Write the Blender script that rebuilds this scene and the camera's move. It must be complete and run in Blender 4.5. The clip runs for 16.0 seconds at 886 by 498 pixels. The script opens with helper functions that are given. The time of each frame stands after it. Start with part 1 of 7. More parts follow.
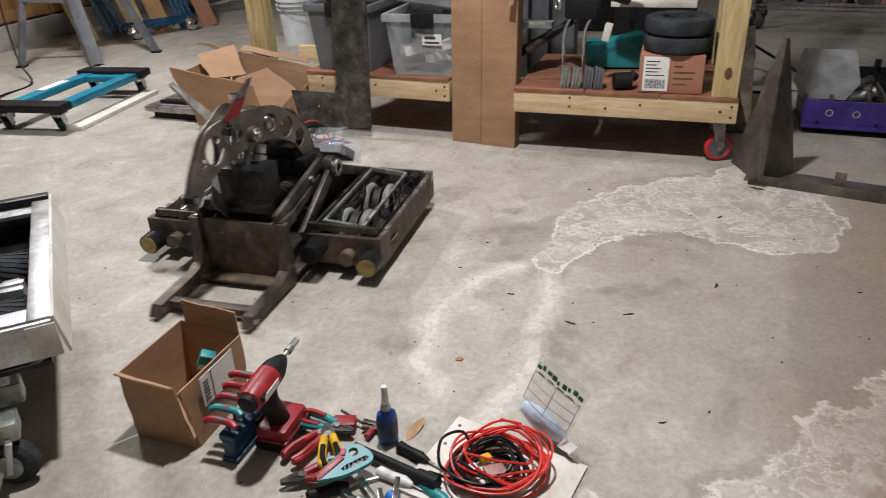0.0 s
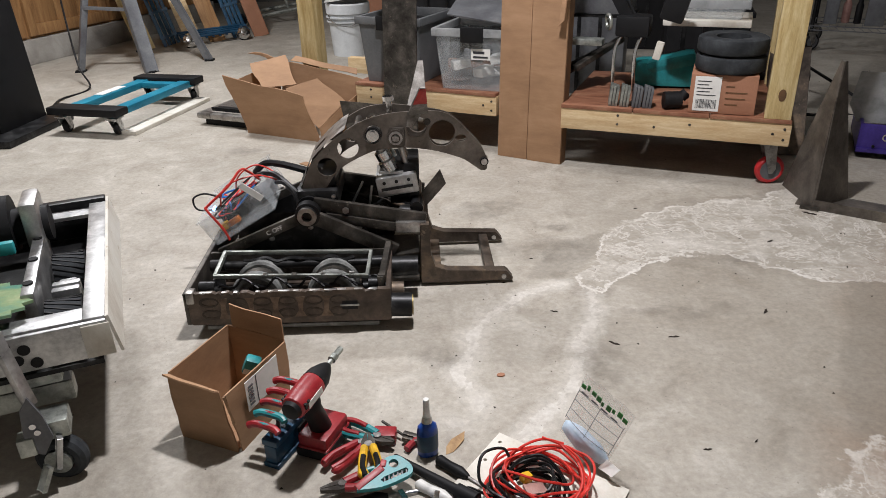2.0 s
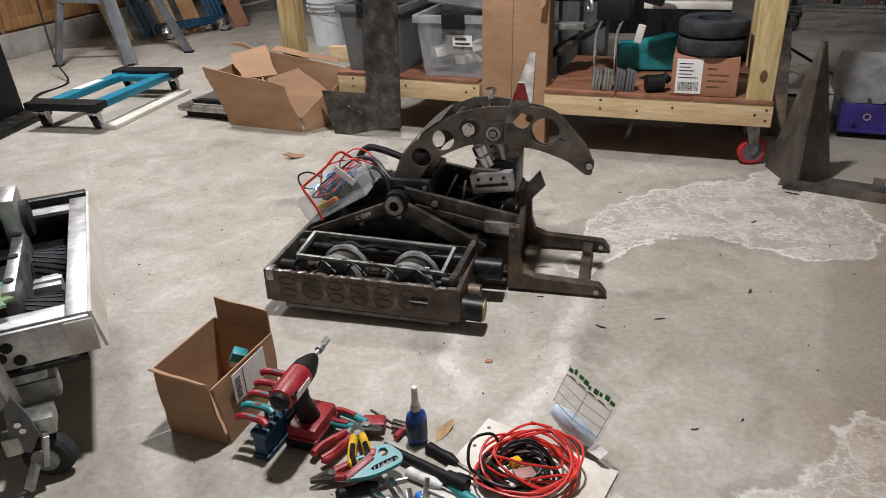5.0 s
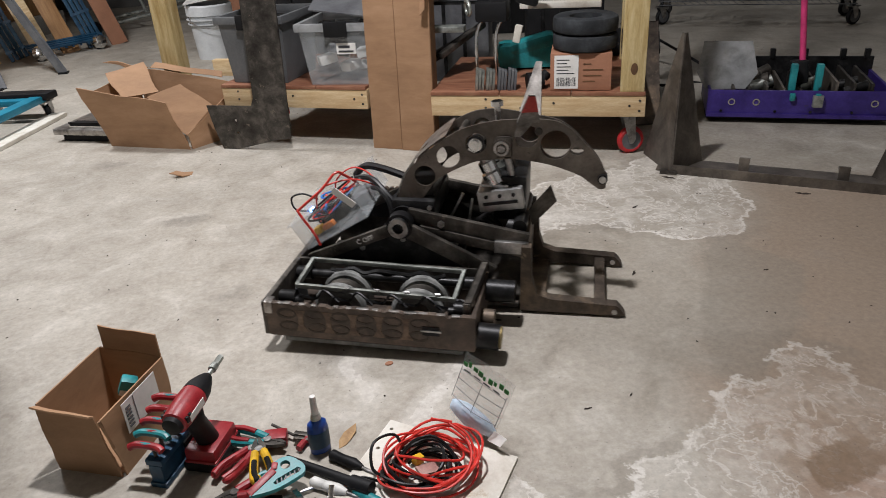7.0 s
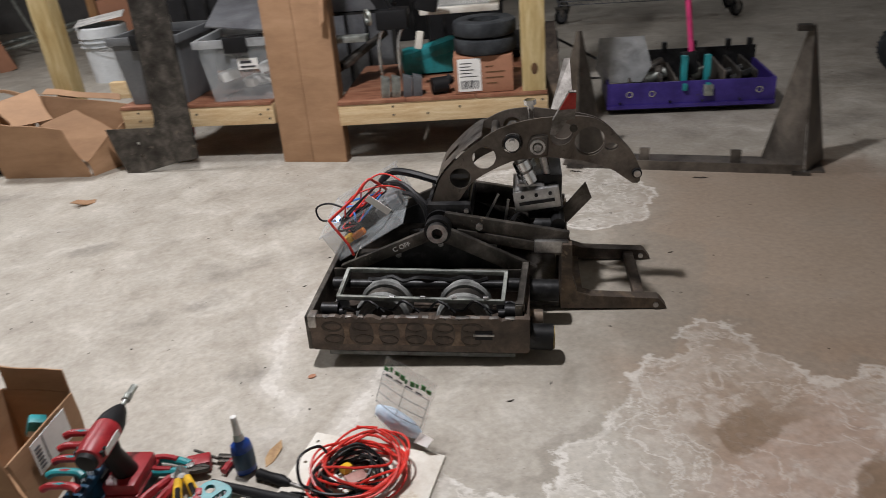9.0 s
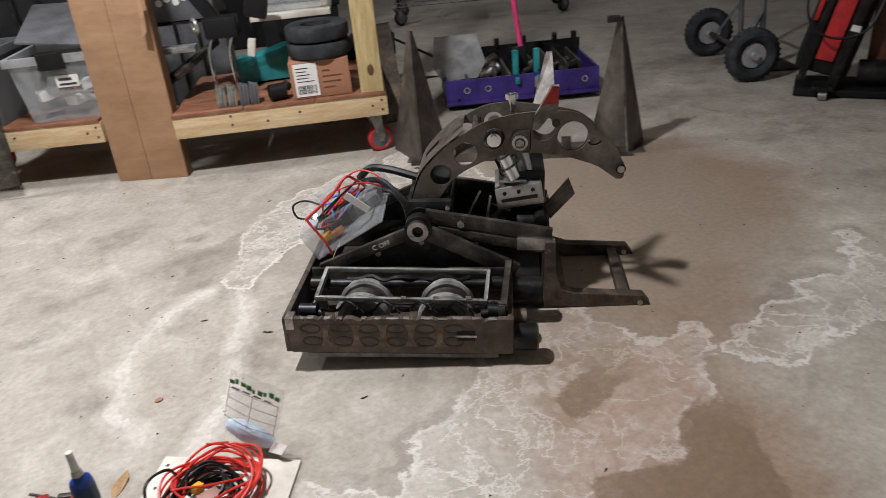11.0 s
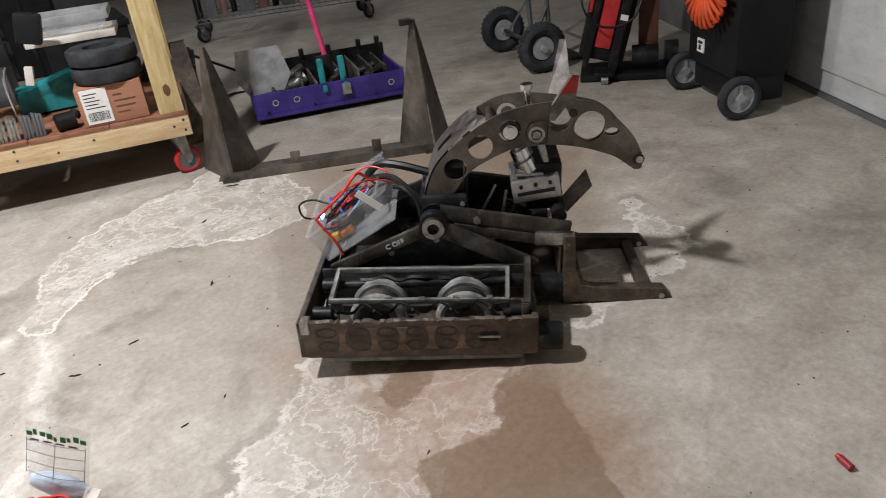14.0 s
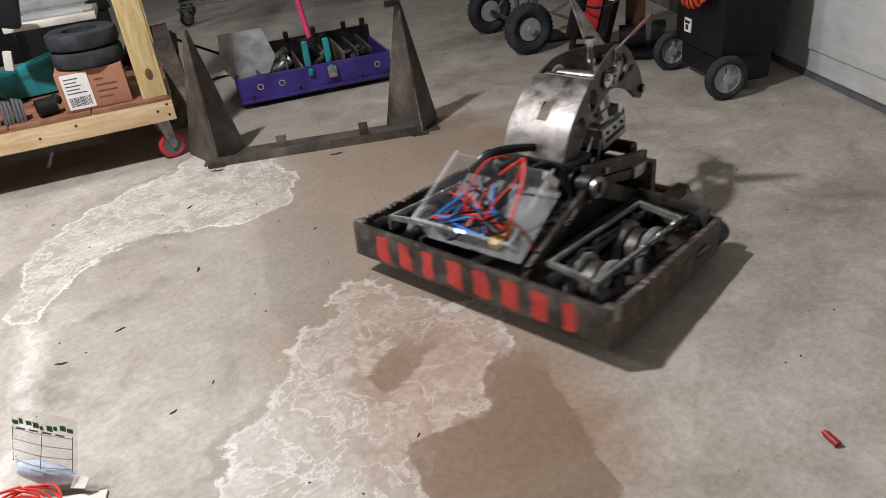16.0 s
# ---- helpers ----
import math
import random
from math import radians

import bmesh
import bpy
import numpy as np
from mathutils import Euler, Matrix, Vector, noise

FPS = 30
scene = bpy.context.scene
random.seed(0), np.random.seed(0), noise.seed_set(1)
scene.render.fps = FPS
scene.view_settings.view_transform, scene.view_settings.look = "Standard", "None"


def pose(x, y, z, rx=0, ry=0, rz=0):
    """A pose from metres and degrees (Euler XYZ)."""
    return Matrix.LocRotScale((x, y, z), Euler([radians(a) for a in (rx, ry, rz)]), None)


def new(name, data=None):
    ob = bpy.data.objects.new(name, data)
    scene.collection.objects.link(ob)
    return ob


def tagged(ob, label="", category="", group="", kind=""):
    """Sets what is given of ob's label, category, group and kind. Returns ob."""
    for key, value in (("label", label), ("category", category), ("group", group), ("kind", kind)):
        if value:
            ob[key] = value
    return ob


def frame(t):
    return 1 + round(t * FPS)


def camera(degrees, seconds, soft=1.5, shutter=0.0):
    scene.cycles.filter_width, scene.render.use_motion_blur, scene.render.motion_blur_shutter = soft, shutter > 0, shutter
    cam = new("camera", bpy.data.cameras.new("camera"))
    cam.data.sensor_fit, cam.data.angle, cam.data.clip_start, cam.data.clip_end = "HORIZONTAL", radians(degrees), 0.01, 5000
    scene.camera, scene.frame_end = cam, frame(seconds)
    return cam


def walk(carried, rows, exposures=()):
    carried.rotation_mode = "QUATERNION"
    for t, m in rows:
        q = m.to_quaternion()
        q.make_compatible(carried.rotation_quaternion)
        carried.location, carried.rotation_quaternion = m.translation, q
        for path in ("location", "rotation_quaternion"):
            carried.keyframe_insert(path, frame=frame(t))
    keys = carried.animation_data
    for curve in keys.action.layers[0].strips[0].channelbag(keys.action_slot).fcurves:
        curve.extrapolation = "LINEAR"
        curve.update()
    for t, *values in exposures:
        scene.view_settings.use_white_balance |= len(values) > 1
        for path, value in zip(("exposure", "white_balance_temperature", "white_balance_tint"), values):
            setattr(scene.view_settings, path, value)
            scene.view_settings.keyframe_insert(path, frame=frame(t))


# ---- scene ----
cam = camera(63.5, 16.0, soft=0.8, shutter=0.9)
PATH = [
    (0.0, pose(-0.062, 0.068, 0.997, 63.06, 2.01, -4.56)),
    (0.5, pose(-0.071, 0.071, 0.996, 62.70, 1.68, -2.46)),
    (1.0, pose(-0.082, 0.073, 0.999, 63.66, 1.29, -0.21)),
    (1.5, pose(-0.083, 0.068, 1.001, 63.93, 1.29, -0.81)),
    (2.0, pose(-0.082, 0.069, 1.001, 64.18, 1.48, -1.00)),
    (2.5, pose(-0.083, 0.069, 0.999, 64.19, 1.93, -0.94)),
    (3.0, pose(-0.080, 0.071, 0.998, 63.79, 2.02, -1.06)),
    (3.5, pose(-0.081, 0.072, 0.996, 63.47, 2.00, -1.38)),
    (6.0, pose(-0.063, 0.066, 0.998, 63.10, 3.05, -5.73)),
    (6.5, pose(-0.042, 0.053, 0.998, 63.15, 2.96, -9.27)),
    (7.0, pose(-0.030, 0.046, 0.999, 63.24, 3.20, -10.86)),
    (7.5, pose(-0.027, 0.043, 1.000, 63.24, 3.23, -11.74)),
    (8.0, pose(-0.020, 0.038, 0.998, 63.25, 3.65, -13.72)),
    (8.5, pose(-0.010, 0.033, 0.998, 63.30, 4.29, -15.82)),
    (9.0, pose(-0.005, 0.023, 0.998, 63.33, 4.69, -18.20)),
    (9.5, pose(0.006, 0.005, 0.999, 63.14, 4.55, -22.30)),
    (10.0, pose(0.022, -0.007, 0.998, 62.74, 4.76, -25.26)),
    (12.5, pose(0.080, -0.080, 0.988, 62.48, 5.44, -37.94)),
    (13.0, pose(0.090, -0.099, 0.990, 61.99, 5.75, -41.27)),
    (13.5, pose(0.102, -0.109, 0.985, 61.76, 5.82, -43.14)),
    (14.0, pose(0.105, -0.114, 0.985, 61.86, 5.97, -43.98)),
    (14.5, pose(0.105, -0.119, 0.985, 61.81, 6.14, -45.33)),
    (15.0, pose(0.112, -0.120, 0.982, 61.16, 6.27, -45.45)),
    (15.5, pose(0.114, -0.115, 0.981, 60.83, 6.23, -45.15)),
    (16.0, pose(0.110, -0.111, 0.979, 60.46, 6.11, -45.07)),
]

walk(cam, PATH, exposures=((0.0, 0.04), (2.0, 0.07), (6.0, 0.0), (7.5, -0.04), (9.0, -0.02), (12.5, 0.36), (16.0, 0.46)))

# ---- light: two ceiling strip lamps, one added fill lamp, dim room ----
world = bpy.data.worlds.new("world")
scene.world = world
world.use_nodes = True
world.node_tree.nodes["Background"].inputs[0].default_value = (0.9, 0.95, 1.0, 1)
world.node_tree.nodes["Background"].inputs[1].default_value = 0.006


def area_lamp(x, y, z, watts, length, turn, colour):
    data = bpy.data.lights.new("overhead_light", "AREA")
    data.shape, data.size, data.size_y, data.energy, data.color = "RECTANGLE", length, 0.12, watts, colour
    ob = new("overhead_light", data)
    ob.matrix_world = pose(x, y, z, 0, 0, turn)
    return ob


area_lamp(-1.8, 4.0, 2.5, 75, 0.5, 20, (0.97, 0.97, 1.0))
area_lamp(0.0, 1.68, 2.56, 73, 0.14, 20, (0.985, 0.967, 0.995))

# unseen fill lamp, added to brighten the floor at the far right
area_lamp(3.7, 5.3, 2.6, 8.5, 0.5, 20, (0.97, 0.97, 1.0))

# ---- materials ----
def ramp(nt, fac, stops):
    n = nt.nodes.new("ShaderNodeValToRGB")
    while len(n.color_ramp.elements) < len(stops):
        n.color_ramp.elements.new(0.5)
    for e, (p, c) in zip(n.color_ramp.elements, stops):
        e.position, e.color = p, (*c, 1) if len(c) == 3 else c
    nt.links.new(fac, n.inputs[0])
    return n.outputs[0]


def noise_tex(nt, vec, scale, detail=5, rough=0.6, distortion=0.0):
    n = nt.nodes.new("ShaderNodeTexNoise")
    n.inputs["Scale"].default_value, n.inputs["Detail"].default_value = scale, detail
    n.inputs["Roughness"].default_value, n.inputs["Distortion"].default_value = rough, distortion
    nt.links.new(vec, n.inputs["Vector"])
    return n.outputs[0]


def mathn(nt, op, a, b=None, c=None, clamp=False):
    n = nt.nodes.new("ShaderNodeMath")
    n.operation, n.use_clamp = op, clamp
    for i, v in enumerate((a, b, c)):
        if v is None:
            continue
        if isinstance(v, (int, float)):
            n.inputs[i].default_value = v
        else:
            nt.links.new(v, n.inputs[i])
    return n.outputs[0]


def mix(nt, fac, a, b, kind="MIX"):
    n = nt.nodes.new("ShaderNodeMix")
    n.data_type, n.blend_type = "RGBA", kind
    for i, v in ((0, fac), (6, a), (7, b)):
        if isinstance(v, (int, float)):
            n.inputs[i].default_value = v
        elif isinstance(v, tuple):
            n.inputs[i].default_value = (*v, 1)
        else:
            nt.links.new(v, n.inputs[i])
    return n.outputs[2]


def material(name, base, rough=0.6, metal=0.0, dark=None, light=None, scale=12.0, stretch=(1, 1, 1), fine=120.0, bump=0.15,
             alpha=1.0, transmission=0.0, glow=0.0, spread=0.12, worn=None):
    """A surface with stains at a large scale and grain at a fine one; worn: a colour that shows through in spots."""
    m = bpy.data.materials.new(name)
    m.use_nodes = True
    nt = m.node_tree
    b = nt.nodes["Principled BSDF"]
    tc = nt.nodes.new("ShaderNodeTexCoord").outputs["Object"]
    mp = nt.nodes.new("ShaderNodeMapping")
    mp.inputs["Scale"].default_value = stretch
    nt.links.new(tc, mp.inputs[0])
    dark = dark or tuple(c * 0.6 for c in base)
    light = light or tuple(min(1, c * 1.3) for c in base)
    big = noise_tex(nt, mp.outputs[0], scale, 6, 0.65, 0.3)
    small = noise_tex(nt, mp.outputs[0], fine, 3, 0.7)
    col = ramp(nt, big, [(0.32, dark), (0.5, base), (0.7, light)])
    col = mix(nt, spread, col, ramp(nt, small, [(0.3, (0.1, 0.1, 0.1)), (0.7, (1, 1, 1))]), "OVERLAY")
    if worn:
        spots = ramp(nt, noise_tex(nt, mp.outputs[0], scale * 2.3, 8, 0.75), [(0.6, (0, 0, 0)), (0.66, (1, 1, 1))])
        col = mix(nt, spots, col, worn)
    nt.links.new(col, b.inputs["Base Color"])
    nt.links.new(mathn(nt, "MULTIPLY_ADD", big, 0.3, rough - 0.15, True), b.inputs["Roughness"])
    b.inputs["Metallic"].default_value = metal
    b.inputs["Alpha"].default_value = alpha
    b.inputs["Transmission Weight"].default_value = transmission
    if glow:
        b.inputs["Emission Color"].default_value = (*base, 1)
        b.inputs["Emission Strength"].default_value = glow
    if bump:
        bn = nt.nodes.new("ShaderNodeBump")
        bn.inputs["Strength"].default_value, bn.inputs["Distance"].default_value = bump, 0.004
        nt.links.new(mathn(nt, "ADD", big, mathn(nt, "MULTIPLY", small, 0.4)), bn.inputs["Height"])
        nt.links.new(bn.outputs[0], b.inputs["Normal"])
    return m


STEEL_DARK = material("dark_steel", (0.075, 0.068, 0.06), 0.48, 0.7, (0.03, 0.026, 0.023), (0.18, 0.16, 0.14), 14, bump=0.25, worn=(0.2, 0.17, 0.14))
CLAW_STEEL = material("claw_steel", (0.135, 0.115, 0.098), 0.46, 0.5, (0.055, 0.046, 0.039), (0.22, 0.19, 0.165), 9, bump=0.25, worn=(0.075, 0.063, 0.054))
POD_WALL = material("scorched_pod_steel", (0.085, 0.065, 0.052), 0.52, 0.4, (0.04, 0.03, 0.025), (0.18, 0.135, 0.105), 16, bump=0.3, worn=(0.12, 0.085, 0.06))
STEEL_RUST = material("rusted_steel", (0.095, 0.075, 0.06), 0.55, 0.55, (0.035, 0.027, 0.022), (0.24, 0.175, 0.12), 10, bump=0.3, worn=(0.26, 0.2, 0.14))
SCORCH_EDGE = material("burnt_loop_edge", (0.056, 0.044, 0.036), 0.5, 0.5, (0.02, 0.016, 0.013), (0.085, 0.065, 0.053), 40, bump=0.3)
STEEL_PLOW = material("mild_steel", (0.12, 0.105, 0.09), 0.5, 0.6, (0.05, 0.042, 0.036), (0.22, 0.19, 0.16), 7, bump=0.2)
STEEL_BRIGHT = material("bright_steel", (0.42, 0.41, 0.40), 0.36, 1.0, (0.16, 0.155, 0.15), (0.62, 0.61, 0.6), 28, bump=0.2)
SHEET_WORN = material("worn_sheet_steel", (0.36, 0.34, 0.32), 0.36, 0.85, (0.10, 0.085, 0.07), (0.55, 0.52, 0.49), 16, bump=0.3, worn=(0.07, 0.06, 0.05))
EAR_STEEL = material("scuffed_blade_steel", (0.2, 0.185, 0.17), 0.62, 0.5, (0.09, 0.08, 0.07), (0.36, 0.34, 0.32), 22, bump=0.4, worn=(0.15, 0.13, 0.11))
ALU = material("aluminium", (0.45, 0.45, 0.45), 0.4, 0.9, (0.25, 0.25, 0.25), (0.65, 0.65, 0.64), 18, bump=0.1)
GALV = material("frame_bar_steel", (0.38, 0.40, 0.37), 0.45, 0.8, (0.18, 0.19, 0.18), (0.55, 0.57, 0.54), 25, bump=0.1)
BLACK = material("black_plastic", (0.010, 0.010, 0.011), 0.56, 0.0, bump=0.1)
BLACK_METAL = material("black_metal", (0.015, 0.015, 0.016), 0.4, 0.4, (0.008, 0.008, 0.008), (0.05, 0.05, 0.05), 20)
RUBBER = material("grey_rubber", (0.03, 0.033, 0.037), 0.8, 0.0, (0.018, 0.02, 0.022), (0.055, 0.06, 0.065), 15, bump=0.3)
TREAD = material("worn_rubber", (0.18, 0.185, 0.178), 0.7, 0.0, (0.09, 0.09, 0.086), (0.3, 0.3, 0.29), 25, bump=0.3)
CARD = material("cardboard", (0.36, 0.21, 0.115), 0.8, 0.0, (0.29, 0.165, 0.09), (0.43, 0.26, 0.15), 5, (1, 1, 3), 200, 0.1, spread=0.06)
CARD_EDGE = material("cardboard_edge", (0.42, 0.26, 0.15), 0.85, 0.0, bump=0.4, fine=300)
CARD_RED = material("reddish_cardboard", (0.36, 0.17, 0.10), 0.8, 0.0, (0.3, 0.14, 0.08), (0.42, 0.2, 0.12), 6, bump=0.1, spread=0.06)
WOOD = material("pale_pine", (0.60, 0.44, 0.25), 0.65, 0.0, (0.5, 0.33, 0.17), (0.72, 0.57, 0.36), 6, (1, 8, 8), 60, 0.15, spread=0.15)
WOOD_UP = material("yellow_pine_post", (0.55, 0.42, 0.20), 0.65, 0.0, (0.40, 0.27, 0.1), (0.68, 0.56, 0.32), 6, (9, 9, 1), 60, 0.15, spread=0.15)
DECK = material("reddish_deck", (0.24, 0.10, 0.055), 0.6, 0.0, (0.15, 0.055, 0.03), (0.33, 0.17, 0.1), 8, (1, 5, 1), 80)
OAK = material("oak_panel", (0.32, 0.17, 0.07), 0.5, 0.0, (0.22, 0.11, 0.045), (0.40, 0.23, 0.1), 4, (10, 10, 1), 80, 0.1)
KNOT = material("wood_knot", (0.12, 0.06, 0.025), 0.7)
TEAL = material("teal_paint", (0.012, 0.20, 0.31), 0.4, 0.1, (0.01, 0.15, 0.25), (0.02, 0.26, 0.38), 8, bump=0.05, worn=(0.02, 0.13, 0.19))
TEAL_GRIP = material("teal_grip", (0.02, 0.25, 0.27), 0.45)
RED = material("red_plastic", (0.28, 0.016, 0.022), 0.42, 0.0, (0.24, 0.008, 0.014), (0.42, 0.03, 0.034), 30, worn=(0.2, 0.02, 0.02))
PATCH_LIGHT = material("rust_bloom", (0.15, 0.105, 0.075), 0.65, 0.3, (0.08, 0.055, 0.04), (0.26, 0.19, 0.135), 40, bump=0.3)
RED_PAINT = material("red_paint", (0.42, 0.035, 0.03), 0.5, 0.1, (0.28, 0.02, 0.018), (0.5, 0.06, 0.045), 30, worn=(0.06, 0.04, 0.035))
RED_WIRE = material("red_wire", (0.60, 0.035, 0.025), 0.4, bump=0.0)
ORANGE = material("orange_hose", (0.75, 0.10, 0.03), 0.35, bump=0.0)
BLACK_WIRE = material("black_wire", (0.008, 0.008, 0.009), 0.45, bump=0.0)
BLUE_WIRE = material("blue_wire", (0.02, 0.16, 0.5), 0.4, bump=0.0)
YELLOW = material("yellow_plastic", (0.72, 0.42, 0.02), 0.45)
ORANGE_PART = material("orange_connector", (0.75, 0.22, 0.03), 0.45)
BLUE = material("blue_bottle", (0.012, 0.055, 0.27), 0.3, 0.0, (0.01, 0.04, 0.2), (0.02, 0.08, 0.34), 8, bump=0.0)
WHITE = material("white_plastic", (0.72, 0.71, 0.68), 0.5)
OFFWHITE = material("off_white_board", (0.66, 0.63, 0.56), 0.6, 0.0, (0.5, 0.45, 0.38), (0.75, 0.73, 0.67), 6, spread=0.08, worn=(0.5, 0.43, 0.33))
PAPER = material("paper_label", (0.78, 0.77, 0.74), 0.7, 0.0, (0.7, 0.69, 0.66), (0.84, 0.83, 0.8), 20, bump=0.0, spread=0.03)
INK = material("dark_print", (0.03, 0.03, 0.035), 0.7, bump=0.0)
GREEN_INK = material("green_print", (0.03, 0.22, 0.05), 0.6, bump=0.0)
PURPLE = material("purple_paint", (0.05, 0.03, 0.21), 0.45, 0.2, (0.03, 0.018, 0.13), (0.075, 0.05, 0.28), 9, worn=(0.06, 0.05, 0.08))
PINK = material("pink_plastic", (0.62, 0.05, 0.18), 0.4)
NAVY = material("navy_plastic", (0.01, 0.055, 0.11), 0.45, 0.0, (0.006, 0.03, 0.07), (0.02, 0.08, 0.15), 14)
GREY_PAINT = material("grey_paint", (0.13, 0.135, 0.145), 0.5, 0.2, (0.09, 0.09, 0.1), (0.18, 0.185, 0.19), 9)
GREY_BIN = material("grey_tote", (0.115, 0.12, 0.125), 0.5, 0.0, (0.085, 0.09, 0.095), (0.15, 0.155, 0.16), 6, bump=0.05)
BUCKET = material("bucket_plastic", (0.55, 0.57, 0.58), 0.45, 0.0, (0.45, 0.47, 0.48), (0.62, 0.64, 0.65), 5, bump=0.0)
CLEAR = material("clear_plastic", (0.62, 0.66, 0.68), 0.2, 0.0, alpha=0.17, bump=0.0, spread=0.02)
CLEAR_DULL = material("frosted_plastic", (0.4, 0.41, 0.415), 0.35, 0.0, alpha=0.6, bump=0.05, spread=0.04)
BAG_FILM = material("bag_film", (0.72, 0.75, 0.76), 0.25, 0.0, alpha=0.13, bump=0.3, spread=0.02, fine=30)
BAG_WHITE = material("bag_contents", (0.55, 0.66, 0.78), 0.5, 0.0, (0.42, 0.54, 0.68), (0.75, 0.82, 0.88), 20, bump=0.5)
LED_BLUE = material("blue_led", (0.15, 0.35, 1.0), 0.4, glow=12, bump=0.0)
SAW_GREEN = material("saw_disc", (0.30, 0.42, 0.22), 0.35, 0.5, (0.1, 0.35, 0.3), (0.5, 0.5, 0.3), 10, bump=0.1)
CONCRETE_CURB = material("curb_concrete", (0.33, 0.31, 0.28), 0.85, 0.0, (0.24, 0.22, 0.2), (0.42, 0.4, 0.37), 5, bump=0.3)
# dark wall colour carries the shade at the back and right of the room
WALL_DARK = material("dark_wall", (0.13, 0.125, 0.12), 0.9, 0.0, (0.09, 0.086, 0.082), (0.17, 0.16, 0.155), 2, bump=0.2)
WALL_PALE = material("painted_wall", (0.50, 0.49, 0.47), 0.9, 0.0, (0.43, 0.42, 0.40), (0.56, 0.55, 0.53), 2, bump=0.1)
DOOR_WHITE = material("garage_door_paint", (0.62, 0.63, 0.62), 0.5, 0.0, (0.52, 0.53, 0.52), (0.7, 0.71, 0.7), 5, (1, 1, 3), bump=0.05)
CHROME = material("chrome", (0.7, 0.7, 0.7), 0.18, 1.0, (0.5, 0.5, 0.5), (0.85, 0.85, 0.85), 30, bump=0.0)
LEAF = material("dry_leaf", (0.36, 0.22, 0.10), 0.7, 0.0, (0.25, 0.14, 0.06), (0.45, 0.3, 0.15), 40)
RED_WHEEL = material("red_wheel", (0.52, 0.025, 0.03), 0.4)
DEBRIS = material("dark_debris", (0.035, 0.027, 0.022), 0.8)
HUB_GREY = material("pale_grey_hub", (0.36, 0.37, 0.38), 0.45, 0.2, (0.26, 0.27, 0.28), (0.46, 0.47, 0.48), 20, bump=0.05)
BRASS = material("dull_brass", (0.30, 0.23, 0.09), 0.5, 0.6, (0.16, 0.12, 0.05), (0.4, 0.32, 0.14), 30)
JAR_BROWN = material("brown_panel", (0.13, 0.05, 0.03), 0.6)
CEILING = material("ceiling_paint", (0.60, 0.59, 0.57), 0.9, 0.0, (0.54, 0.53, 0.51), (0.65, 0.64, 0.63), 2, bump=0.1)
JAR_PINK = material("jar_pink", (0.40, 0.22, 0.19), 0.5, 0.0, (0.3, 0.15, 0.13), (0.5, 0.32, 0.28), 20)


for dull, level in ((BLACK, 0.22), (BLACK_METAL, 0.35), (RUBBER, 0.25), (BLACK_WIRE, 0.35), (DEBRIS, 0.2), (WALL_DARK, 0.2)):
    dull.node_tree.nodes["Principled BSDF"].inputs["Specular IOR Level"].default_value = level


